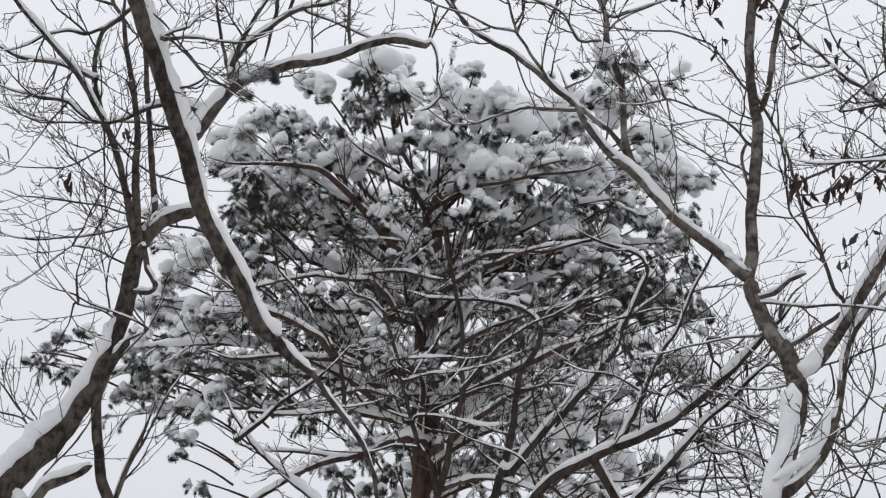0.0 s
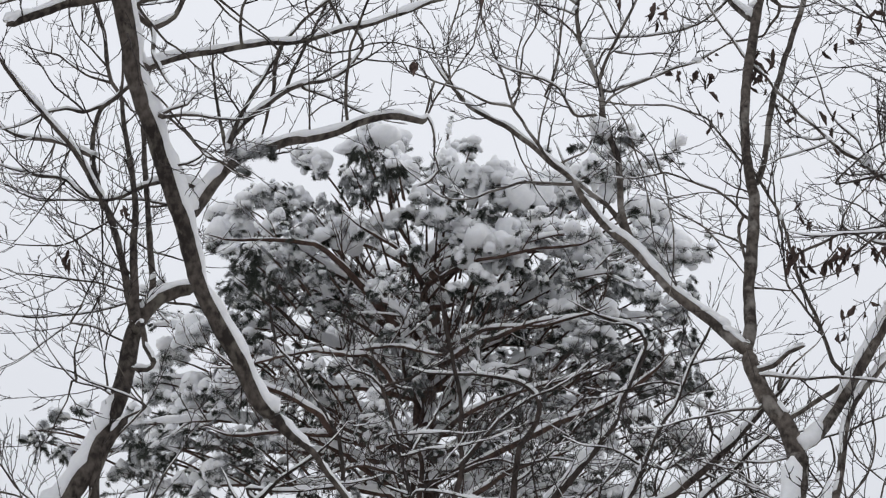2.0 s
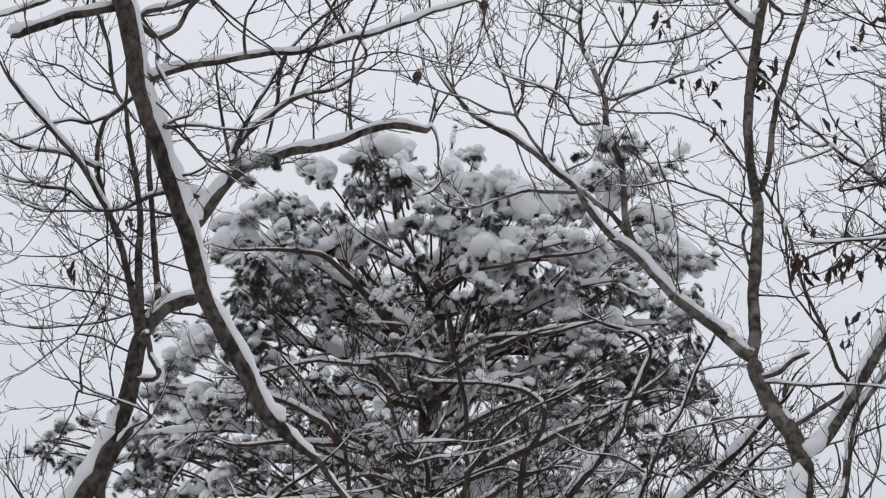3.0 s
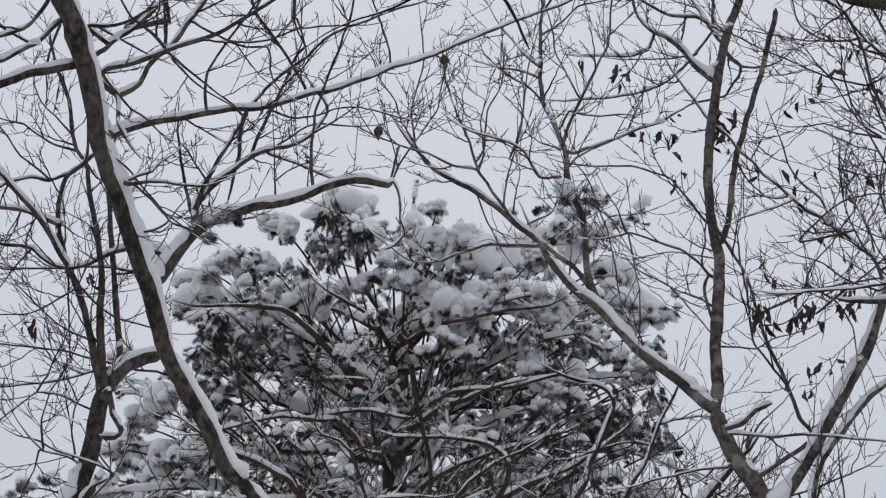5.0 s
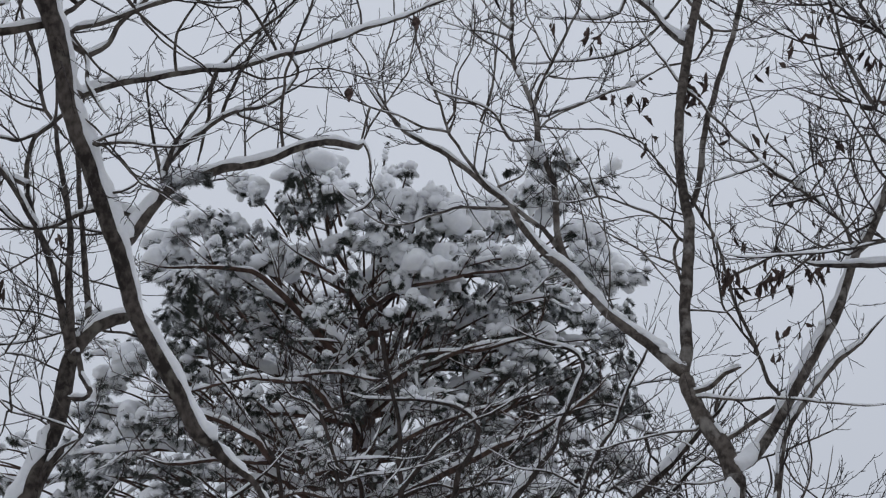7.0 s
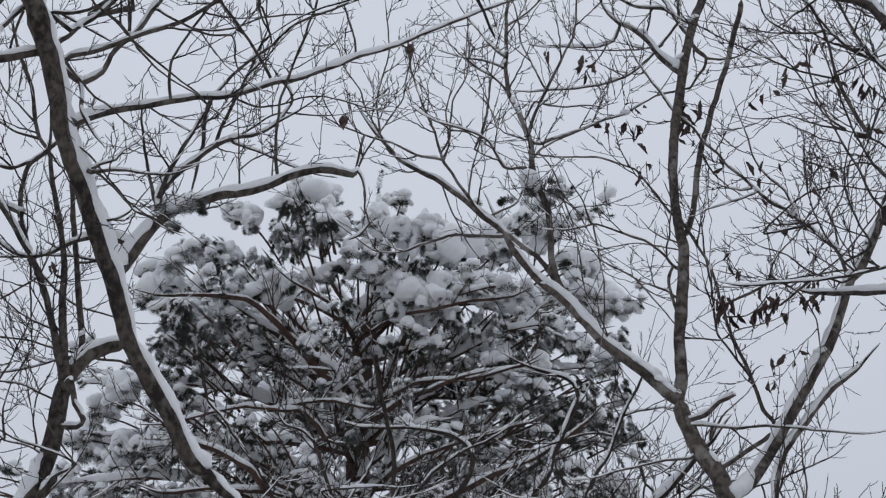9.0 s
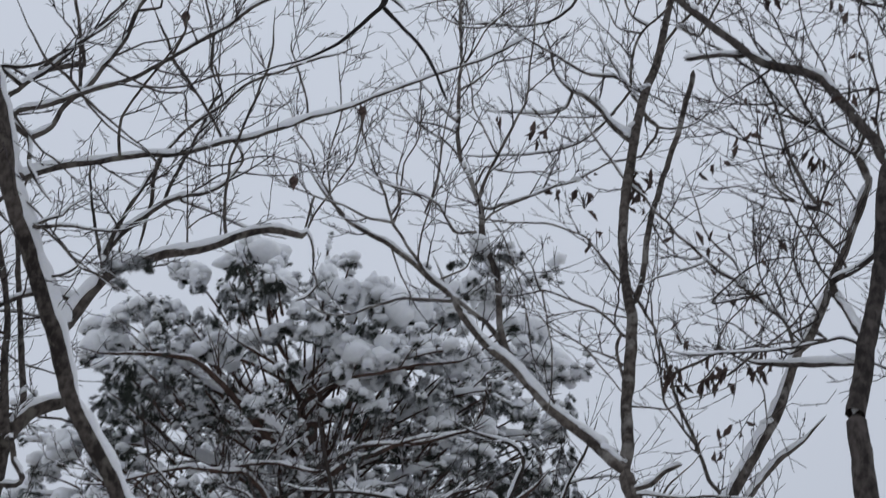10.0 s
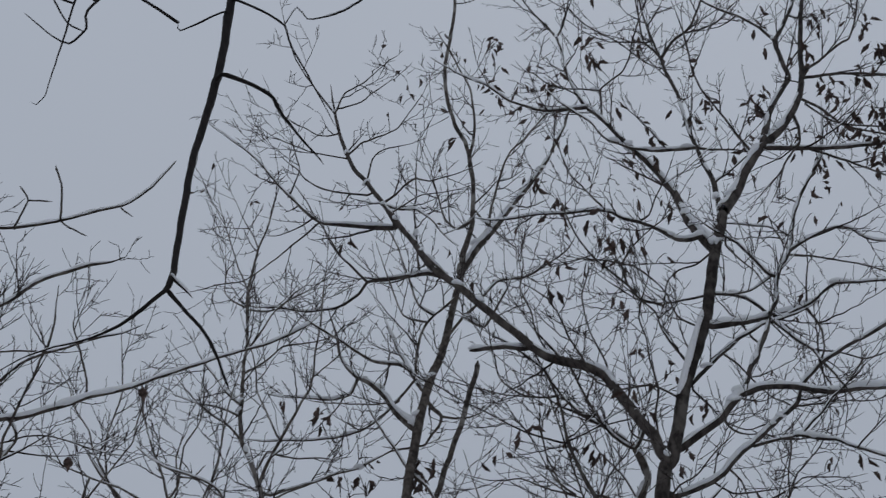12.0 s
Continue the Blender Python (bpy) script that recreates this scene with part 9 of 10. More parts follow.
    limb(tree, 1.0, 0.5, (3.78, 9.95, 8.19, 0.019), (3.92, 9.93, 8.24, 0.018), (4.04, 9.91, 8.29, 0.018), (4.13, 9.9, 8.35, 0.017), (4.2, 9.88, 8.43, 0.017), (4.28, 9.86, 8.51, 0.016), (4.37, 9.85, 8.58, 0.016), (4.46, 9.83, 8.66, 0.015), (4.55, 9.81, 8.74, 0.015), (4.64, 9.8, 8.81, 0.015), (4.71, 9.78, 8.87, 0.014), (4.75, 9.77, 8.96, 0.014), (4.79, 9.76, 9.04, 0.014), (4.88, 9.74, 9.13, 0.014), (4.97, 9.72, 9.21, 0.013), (5.06, 9.71, 9.27, 0.013), (5.15, 9.69, 9.33, 0.013), (5.24, 9.68, 9.38, 0.013), (5.36, 9.66, 9.44, 0.013), (5.46, 9.64, 9.5, 0.013), (5.7, 9.6, 9.61, 0.013))
    limb(tree, 0.6, 0.8, (4.37, 9.85, 8.56, 0.012), (4.5, 9.81, 8.58, 0.01), (4.65, 9.76, 8.59, 0.008), (4.7, 9.74, 8.61, 0.008), (4.77, 9.7, 8.68, 0.007), (4.83, 9.67, 8.73, 0.007), (4.91, 9.62, 8.83, 0.006), (4.98, 9.59, 8.88, 0.006))
    limb(tree, 1.3, 0.6, (4.66, 9.75, 8.59, 0.012), (4.76, 9.67, 8.51, 0.011), (4.84, 9.59, 8.45, 0.01), (4.89, 9.55, 8.39, 0.009), (4.96, 9.48, 8.3, 0.009), (5.05, 9.39, 8.19, 0.008), (5.18, 9.26, 8.06, 0.008))
    limb(tree, 0.2, 0.9, (4.72, 9.79, 8.86, 0.008), (4.87, 9.86, 8.93, 0.007), (5.11, 9.97, 9.05, 0.006), (5.45, 10.13, 9.19, 0.005), (5.63, 10.22, 9.3, 0.005))
    limb(tree, 1.0, 0.6, (4.06, 9.95, 9.14, 0.016), (4.13, 9.94, 9.21, 0.015), (4.24, 9.94, 9.33, 0.013), (4.35, 9.93, 9.43, 0.012), (4.47, 9.92, 9.54, 0.011), (4.54, 9.91, 9.58, 0.011), (4.66, 9.9, 9.66, 0.01), (4.73, 9.9, 9.68, 0.01))
    limb(tree, 0.8, 0.7, (4.73, 9.91, 9.73, 0.015), (4.77, 9.84, 9.58, 0.013), (4.82, 9.77, 9.42, 0.011), (4.89, 9.69, 9.28, 0.01), (4.91, 9.63, 9.13, 0.009), (4.94, 9.56, 8.97, 0.008), (4.96, 9.5, 8.83, 0.008))
    limb(tree, 0.2, 0.9, (4.89, 9.68, 9.27, 0.008), (5.15, 9.79, 9.34, 0.006), (5.36, 9.88, 9.37, 0.006), (5.6, 9.99, 9.53, 0.005))
    limb(tree, 0.4, 0.9, (5.05, 9.87, 9.73, 0.01), (5.07, 9.84, 9.58, 0.009), (5.03, 9.8, 9.37, 0.007), (4.95, 9.77, 9.19, 0.006), (4.98, 9.74, 9.02, 0.006))
    limb(tree, 0.3, 0.9, (4.18, 9.86, 8.79, 0.008), (4.25, 9.92, 8.76, 0.007), (4.34, 9.98, 8.75, 0.006), (4.5, 10.07, 8.81, 0.005), (4.63, 10.15, 8.95, 0.005))
    limb(tree, 0.3, 0.9, (4.05, 9.95, 9.08, 0.008), (4.15, 9.92, 8.91, 0.007), (4.21, 9.9, 8.79, 0.006), (4.35, 9.88, 8.71, 0.005), (4.51, 9.85, 8.75, 0.005))
    limb(tree, 0.3, 0.9, (4.39, 9.93, 9.33, 0.007), (4.49, 10, 9.29, 0.006), (4.59, 10.08, 9.25, 0.006), (4.75, 10.19, 9.21, 0.005), (4.88, 10.26, 9.22, 0.005))
    limb(tree, 0.2, 0.9, (4.39, 9.95, 10.34, 0.008), (4.27, 9.97, 10.24, 0.007), (4.13, 9.98, 10.19, 0.006), (4.03, 9.99, 10.08, 0.005), (3.99, 10.01, 9.93, 0.005))
    limb(tree, 0.2, 0.9, (4.45, 9.77, 10.28, 0.008), (4.51, 9.71, 10.09, 0.006), (4.57, 9.65, 9.94, 0.005), (4.59, 9.61, 9.8, 0.005))
    limb(tree, 1.2, 0.0, (3.4, 9.93, 7.12, 0.027), (3.39, 10.1, 7.4, 0.025), (3.37, 10.25, 7.64, 0.023), (3.33, 10.3, 7.7, 0.023))
    limb(tree, 0.9, 0.4, (3.33, 10.15, 7.69, 0.023), (3.43, 10.09, 7.71, 0.02), (3.57, 10, 7.78, 0.018), (3.69, 9.9, 7.89, 0.017))
    limb(tree, 0.6, 0.6, (3.86, 10.65, 8.82, 0.014), (3.79, 10.63, 9.03, 0.012), (3.7, 10.62, 9.14, 0.011), (3.58, 10.61, 9.21, 0.011), (3.47, 10.6, 9.27, 0.01))
    limb(tree, 0.4, 0.8, (3.67, 9.9, 7.89, 0.011), (3.69, 9.96, 7.72, 0.009), (3.7, 10.02, 7.54, 0.007), (3.72, 10.08, 7.37, 0.006), (3.69, 10.14, 7.2, 0.006))
    limb(tree, 0.3, 0.8, (3.7, 10.07, 7.4, 0.009), (3.91, 10.14, 7.59, 0.007), (4.11, 10.2, 7.78, 0.006))
    limb(tree, 0.3, 0.8, (3.37, 10.08, 7.87, 0.009), (3.29, 10.11, 8.02, 0.008), (3.22, 10.15, 8.27, 0.007), (3.19, 10.19, 8.53, 0.007), (3.17, 10.23, 8.74, 0.006), (3.15, 10.27, 9.01, 0.006))
    limb(tree, 0.3, 0.8, (3.26, 10.15, 7.79, 0.009), (3.21, 10.14, 7.96, 0.008), (3.13, 10.14, 8.17, 0.007), (3.06, 10.13, 8.39, 0.006), (3, 10.12, 8.57, 0.006), (2.97, 10.11, 8.8, 0.006))
    limb(tree, 0.9, 0.4, (3.36, 9.93, 7.1, 0.009), (3.25, 9.9, 7.13, 0.009), (3.09, 9.85, 7.07, 0.008), (2.89, 9.8, 7, 0.008), (2.62, 9.73, 6.94, 0.007), (2.35, 9.65, 6.88, 0.007))
    limb(tree, 0.8, 0.8, (3.65, 10.2, 8.74, 0.012), (3.53, 10.23, 8.85, 0.011), (3.47, 10.25, 8.97, 0.01), (3.42, 10.27, 9.1, 0.01), (3.37, 10.31, 9.3, 0.009), (3.32, 10.34, 9.52, 0.009), (3.23, 10.38, 9.69, 0.008), (3.16, 10.4, 9.82, 0.008))
    limb(tree, 0.8, 0.8, (3.43, 10.3, 9.08, 0.012), (3.35, 10.33, 9.1, 0.011), (3.3, 10.36, 9.19, 0.01), (3.26, 10.4, 9.29, 0.009), (3.22, 10.43, 9.39, 0.008), (3.17, 10.48, 9.58, 0.007), (3.09, 10.53, 9.72, 0.007), (2.97, 10.6, 9.91, 0.006))
    limb(tree, 0.5, 0.8, (3.33, 10.2, 8.29, 0.017), (3.29, 10.23, 8.44, 0.015), (3.25, 10.29, 8.66, 0.013), (3.22, 10.32, 8.83, 0.012), (3.22, 10.36, 8.99, 0.011), (3.22, 10.39, 9.17, 0.01), (3.21, 10.43, 9.34, 0.009), (3.19, 10.47, 9.5, 0.008), (3.15, 10.5, 9.65, 0.008))
    limb(tree, 0.3, 0.9, (3.22, 10.33, 8.85, 0.008), (3.08, 10.35, 8.9, 0.007), (2.93, 10.37, 8.97, 0.006), (2.79, 10.4, 9.07, 0.006), (2.64, 10.42, 9.18, 0.005), (2.53, 10.44, 9.26, 0.005), (2.37, 10.47, 9.4, 0.005))
    limb(tree, 0.3, 0.9, (3.21, 10.43, 9.33, 0.008), (3, 10.33, 9.24, 0.007), (2.9, 10.29, 9.24, 0.006), (2.79, 10.23, 9.27, 0.006), (2.73, 10.17, 9.32, 0.005), (2.7, 10.09, 9.41, 0.005), (2.67, 10.04, 9.46, 0.005))
    limb(tree, 0.2, 0.9, (3.02, 10.34, 9.25, 0.006), (2.85, 10.39, 9.29, 0.005), (2.66, 10.45, 9.38, 0.004), (2.51, 10.5, 9.46, 0.004))
    limb(tree, 0.4, 0.9, (3.17, 10.23, 8.79, 0.007), (3.3, 10.26, 8.88, 0.006), (3.45, 10.29, 8.98, 0.005), (3.65, 10.33, 9.07, 0.005))
    limb(tree, 0.3, 0.9, (3.13, 10.13, 8.32, 0.008), (3.03, 10.11, 8.4, 0.007), (2.95, 10.07, 8.54, 0.005), (2.9, 10.05, 8.66, 0.005), (2.84, 10.02, 8.74, 0.005))
    limb(tree, 0.3, 0.9, (3.16, 10.13, 8.29, 0.008), (2.97, 10.24, 8.43, 0.006), (2.84, 10.31, 8.54, 0.005), (2.75, 10.36, 8.55, 0.005))
    limb(tree, 0.5, 0.8, (3.96, 10, 9.87, 0.01), (3.82, 10.04, 9.95, 0.009), (3.76, 10.08, 10.11, 0.009), (3.66, 10.13, 10.28, 0.008), (3.57, 10.18, 10.44, 0.007), (3.49, 10.23, 10.68, 0.007), (3.45, 10.28, 10.89, 0.007), (3.44, 10.3, 10.99, 0.007))
    limb(tree, 0.3, 0.9, (3.76, 10.08, 10.11, 0.008), (3.71, 10, 10.22, 0.007), (3.77, 9.91, 10.32, 0.006), (3.86, 9.82, 10.38, 0.005), (3.92, 9.77, 10.41, 0.005))
    limb(tree, 0.3, 0.9, (3.73, 9.94, 8.54, 0.01), (3.73, 9.91, 8.8, 0.008), (3.78, 9.89, 9.03, 0.007), (3.75, 9.87, 9.25, 0.007), (3.75, 9.86, 9.44, 0.006), (3.71, 9.84, 9.62, 0.006), (3.75, 9.83, 9.77, 0.006))
    limb(tree, 0.3, 0.9, (4.04, 9.94, 9.32, 0.01), (3.99, 10.01, 9.52, 0.009), (3.96, 10.08, 9.72, 0.007), (3.96, 10.15, 9.93, 0.007), (3.85, 10.24, 10.16, 0.006))
    limb(tree, 0.3, 0.9, (3.78, 9.93, 8.58, 0.008), (3.54, 9.89, 8.64, 0.006), (3.51, 9.85, 8.8, 0.005), (3.55, 9.82, 8.96, 0.005))
    limb(tree, 0.3, 0.9, (3.91, 9.93, 9.01, 0.008), (3.76, 9.99, 9.14, 0.007), (3.57, 10.05, 9.13, 0.006), (3.43, 10.1, 9.21, 0.005), (3.34, 10.15, 9.39, 0.005))
    limb(tree, 0.3, 0.9, (4.2, 9.94, 9.63, 0.008), (4.05, 9.96, 9.74, 0.007), (4.01, 9.99, 9.97, 0.006), (3.92, 10.01, 10.14, 0.006), (3.81, 10.03, 10.25, 0.006), (3.57, 10.06, 10.32, 0.005))
    limb(tree, 0.3, 0.9, (3.56, 10.14, 9.2, 0.008), (3.55, 10.24, 9.52, 0.007), (3.52, 10.32, 9.78, 0.006), (3.51, 10.41, 10.06, 0.006), (3.54, 10.49, 10.35, 0.006), (3.65, 10.58, 10.65, 0.005))
    limb(tree, 0.3, 0.9, (3.41, 10.24, 9.46, 0.008), (3.37, 10.4, 9.83, 0.007), (3.35, 10.53, 10.15, 0.006), (3.31, 10.63, 10.39, 0.006), (3.22, 10.73, 10.57, 0.005))
    limb(tree, 0.3, 0.9, (3.18, 10.34, 9.61, 0.008), (3.12, 10.4, 9.87, 0.007), (3.11, 10.45, 10.12, 0.006), (3.07, 10.51, 10.38, 0.006), (3.13, 10.56, 10.66, 0.005))
    limb(tree, 0.3, 0.9, (3.33, 10.2, 8.29, 0.008), (3.48, 10.31, 8.6, 0.006), (3.67, 10.42, 8.86, 0.005), (3.77, 10.51, 9.12, 0.005))
    limb(tree, 0.3, 0.9, (3.77, 10.65, 8.63, 0.008), (3.64, 10.54, 8.76, 0.006), (3.46, 10.42, 8.86, 0.005), (3.37, 10.32, 8.98, 0.005))
    limb(tree, 0.3, 0.9, (4.59, 10, 8.24, 0.008), (4.73, 10.07, 8.49, 0.006), (5, 10.18, 8.8, 0.005))
    limb(tree, 0.3, 0.9, (4.17, 9.89, 8.39, 0.008), (4.26, 9.95, 8.34, 0.006), (4.32, 10.02, 8.25, 0.005))
    limb(tree, 0.3, 0.9, (4.04, 9.91, 8.31, 0.008), (4.17, 9.89, 8.2, 0.006), (4.36, 9.85, 8.2, 0.005))
    limb(tree, 0.3, 0.9, (4.34, 9.85, 8.11, 0.007), (4.53, 9.87, 8.21, 0.006), (4.68, 9.89, 8.34, 0.005), (4.85, 9.9, 8.36, 0.005))
    limb(tree, 0.3, 0.9, (4.59, 9.78, 8.47, 0.007), (4.53, 9.77, 8.28, 0.005), (4.51, 9.77, 8.15, 0.005))
    limb(tree, 0.3, 0.9, (3.07, 10.1, 7.2, 0.007), (2.98, 10.16, 7.37, 0.006), (2.92, 10.24, 7.62, 0.006), (2.89, 10.31, 7.88, 0.005), (2.92, 10.4, 8.2, 0.005))
    limb(tree, 0.3, 0.9, (3.18, 10.1, 7.39, 0.007), (3.15, 10.16, 7.58, 0.007), (3.13, 10.22, 7.78, 0.006), (3.15, 10.3, 8.05, 0.005), (3.26, 10.4, 8.39, 0.005))
    limb(tree, 0.3, 0.9, (2.55, 10.1, 6.97, 0.007), (2.77, 9.99, 7.11, 0.006), (2.94, 9.91, 7.22, 0.005), (3.11, 9.8, 7.4, 0.005))
    limb(tree, 0.3, 0.9, (3.59, 9.9, 6.9, 0.007), (3.77, 9.98, 7.27, 0.006), (3.91, 10.04, 7.55, 0.005), (4.09, 10.1, 7.81, 0.005))
    limb(tree, 0.3, 0.9, (3.53, 9.9, 6.86, 0.007), (3.67, 9.96, 7.17, 0.006), (3.79, 10, 7.45, 0.005), (3.88, 10.06, 7.78, 0.005), (3.98, 10.1, 8.02, 0.005))
    limb(tree, 0.3, 0.9, (2.56, 10.3, 7.61, 0.007), (2.75, 10.38, 7.84, 0.006), (2.94, 10.45, 8.01, 0.006), (3.16, 10.52, 8.1, 0.005), (3.42, 10.6, 8.11, 0.005))
    limb(tree, 0.3, 0.9, (3.43, 10.2, 7.9, 0.008), (3.38, 10.28, 8.09, 0.006), (3.29, 10.34, 8.17, 0.006), (3.15, 10.42, 8.17, 0.005), (3.02, 10.5, 8.27, 0.005))
    limb(tree, 0.3, 0.9, (3.51, 10.2, 8.08, 0.008), (3.44, 10.28, 8.27, 0.007), (3.33, 10.36, 8.41, 0.006), (3.23, 10.42, 8.49, 0.005), (3.11, 10.5, 8.64, 0.005))
    limb(tree, 0.3, 0.9, (3.69, 10, 8.13, 0.008), (3.8, 9.89, 8.24, 0.006), (3.91, 9.81, 8.28, 0.005), (4.01, 9.7, 8.38, 0.005))
    limb(tree, 0.3, 0.9, (3.5, 10, 7.4, 0.007), (3.56, 9.87, 7.08, 0.005), (3.65, 9.78, 6.92, 0.005), (3.78, 9.7, 6.84, 0.004))
    limb(tree, 0.3, 0.9, (2.97, 10.1, 7.13, 0.007), (2.83, 10.32, 7.33, 0.006), (2.74, 10.49, 7.55, 0.005), (2.66, 10.6, 7.66, 0.005))
    limb(tree, 1.2, 0.0, (3.37, 9.9, 6.93, 0.018), (3.3, 9.97, 6.99, 0.018), (3.1, 10.18, 7.09, 0.019), (2.95, 10.32, 7.17, 0.017), (2.84, 10.43, 7.24, 0.011), (2.76, 10.5, 7.31, 0.004))
    plaster(tree, (3.92, 9.91, 9, 0.024), (4.21, 9.89, 9.74, 0.025))
    tips = twigs(tree, 0.95, 0.6, 0.2, None, 1.02)
    pad(tree, (1.93, 11.2, 12.34), 0.027)
    pad(tree, (1.85, 11.36, 12.96), 0.018)
    pad(tree, (2.01, 11.08, 11.86), 0.026)
    pad(tree, (2.17, 10.99, 11.57), 0.023)
    pad(tree, (2.24, 10.94, 11.4), 0.031)
    pad(tree, (2.36, 10.9, 11.48), 0.028)
    pad(tree, (2.42, 11.03, 11.3), 0.034)
    pad(tree, (2.44, 10.8, 10.98), 0.03)
    pad(tree, (2.4, 11.1, 10.97), 0.033)
    pad(tree, (2.23, 11.16, 11.5), 0.023)
    pad(tree, (2.8, 10.57, 10.29), 0.042)
    pad(tree, (2.63, 10.65, 10.48), 0.037)
    pad(tree, (3.69, 10.63, 12.46), 0.029)
    pad(tree, (3.88, 10.66, 12.52), 0.027)
    pad(tree, (3.89, 10.17, 11.69), 0.034)
    pad(tree, (4.13, 10.44, 11.9), 0.043)
    pad(tree, (4, 10.58, 12.66), 0.021)
    pad(tree, (3.84, 11, 13.74), 0.019)
    pad(tree, (4.51, 10.21, 11.72), 0.04)
    pad(tree, (4.54, 10.01, 10.96), 0.033)
    pad(tree, (4.69, 9.97, 10.99), 0.041)
    pad(tree, (4.3, 10.11, 10.86), 0.032)
    pad(tree, (4.35, 10.06, 10.69), 0.032)
    pad(tree, (4.43, 9.99, 10.54), 0.045)
    pad(tree, (4.48, 9.96, 10.63), 0.027)
    pad(tree, (4.19, 10.08, 10.64), 0.027)
    pad(tree, (5.07, 9.99, 11.63), 0.034)
    pad(tree, (5.22, 10, 11.69), 0.026)
    pad(tree, (5.5, 10.12, 12.48), 0.018)
    pad(tree, (5.51, 10.2, 13.03), 0.021)
    pad(tree, (5.49, 9.96, 11.56), 0.026)
    pad(tree, (5.15, 10, 10.58), 0.033)
    pad(tree, (5.04, 10.02, 10.52), 0.019)
    pad(tree, (4.57, 9.96, 10.01), 0.031)
    pad(tree, (4.66, 9.95, 9.77), 0.036)
    pad(tree, (4.52, 9.95, 9.72), 0.033)
    pad(tree, (4.81, 9.94, 9.98), 0.023)
    pad(tree, (5.29, 9.82, 10.06), 0.032)
    pad(tree, (4.29, 9.8, 8.99), 0.042)
    pad(tree, (4.25, 9.82, 8.89), 0.041)
    pad(tree, (4.43, 9.77, 8.99), 0.022)
    pad(tree, (4.58, 9.81, 8.75), 0.034)
    pad(tree, (4.51, 9.82, 8.7), 0.022)
    pad(tree, (4.08, 9.9, 8.32), 0.021)
    pad(tree, (4.75, 9.68, 8.54), 0.034)
    pad(tree, (4.81, 9.64, 8.51), 0.026)
    pad(tree, (4.86, 9.74, 9.13), 0.02)
    pad(tree, (5.22, 9.68, 9.37), 0.03)
    pad(tree, (3.77, 9.91, 8.5), 0.031)
    pad(tree, (3.63, 10.06, 8.93), 0.022)
    pad(tree, (3.8, 10.33, 11.07), 0.025)
    pad(tree, (4.15, 9.94, 9.32), 0.025)
    pad(tree, (4.42, 9.92, 9.5), 0.02)
    clump(tree, (2.51, 11.69, 13.81), 2)
    clump(tree, (2.69, 11.58, 13.47), 2)
    clump(tree, (2.3, 11.22, 12.96), 1)
    clump(tree, (2.59, 11.58, 13.57), 1)
    clump(tree, (2.69, 11.58, 13.69), 1)
    clump(tree, (2.52, 11.57, 13.44), 1)
    clump(tree, (2.81, 11.58, 13.37), 1)
    clump(tree, (3.05, 10.56, 12.58), 4)
    clump(tree, (3.11, 10.57, 12.49), 2)
    clump(tree, (3.29, 10.57, 12.62), 1)
    clump(tree, (3.49, 10.74, 13.04), 2)
    clump(tree, (3.41, 10.74, 12.83), 1)
    clump(tree, (3.4, 10.59, 12.53), 2)
    clump(tree, (3.31, 10.59, 12.37), 2)
    clump(tree, (3.2, 10.58, 12.35), 1)
    clump(tree, (3.25, 10.58, 12.52), 1)
    clump(tree, (3.64, 10.68, 12.83), 4)
    clump(tree, (3.62, 10.62, 12.46), 3)
    clump(tree, (3.85, 10.86, 13.24), 1)
    clump(tree, (4.02, 10.75, 13.5), 2)
    clump(tree, (4.01, 10.75, 13.32), 2)
    clump(tree, (4.04, 10.74, 13.21), 2)
    clump(tree, (4.23, 11.03, 13.9), 1)
    clump(tree, (4.25, 11.14, 14.4), 1)
    clump(tree, (4.48, 10.71, 13.41), 4)
    clump(tree, (4.15, 10.58, 12.47), 2)
    clump(tree, (4.22, 10.19, 11.9), 2)
    clump(tree, (3.52, 10.61, 12.08), 4)
    clump(tree, (3.67, 10.65, 12.07), 1)
    clump(tree, (4.07, 10.41, 11.72), 2)
    clump(tree, (4.53, 9.8, 12.25), 2)
    clump(tree, (4.54, 9.82, 12.14), 1)
    clump(tree, (4.53, 9.87, 11.84), 3)
    clump(tree, (4.7, 10.35, 12.23), 2)
    clump(tree, (4.59, 9.86, 11.96), 1)
    clump(tree, (4.67, 10.27, 11.96), 1)
    clump(tree, (4.68, 9.92, 11.65), 1)
    clump(tree, (5.16, 10.05, 12.11), 5)
    clump(tree, (5.04, 10.02, 11.91), 3)
    clump(tree, (5.18, 10.06, 12.22), 2)
    clump(tree, (5.43, 10.27, 13.33), 2)
    clump(tree, (5.31, 10.33, 13.52), 1)
    clump(tree, (5.33, 10.31, 13.39), 1)
    clump(tree, (5.51, 10.28, 13.56), 1)
    clump(tree, (5.85, 10.05, 13.2), 4)
    clump(tree, (6.27, 10.04, 13.35), 1)
    clump(tree, (6.29, 10.03, 13.09), 3)
    clump(tree, (6.12, 10.03, 13.16), 1)
    clump(tree, (6.36, 10.04, 13.28), 1)
    clump(tree, (5.65, 10.03, 12.78), 2)
    clump(tree, (5.7, 10.03, 12.64), 2)
    clump(tree, (6.4, 10.19, 13.02), 3)
    clump(tree, (6.46, 10.21, 13.01), 4)
    clump(tree, (6.18, 10.16, 12.65), 3)
    clump(tree, (5.71, 10.06, 12.31), 6)
    clump(tree, (5.78, 9.96, 12.08), 2)
    clump(tree, (6.02, 10.14, 12.32), 1)
    clump(tree, (5.73, 9.71, 11.64), 4)
    clump(tree, (5.76, 9.92, 11.72), 4)
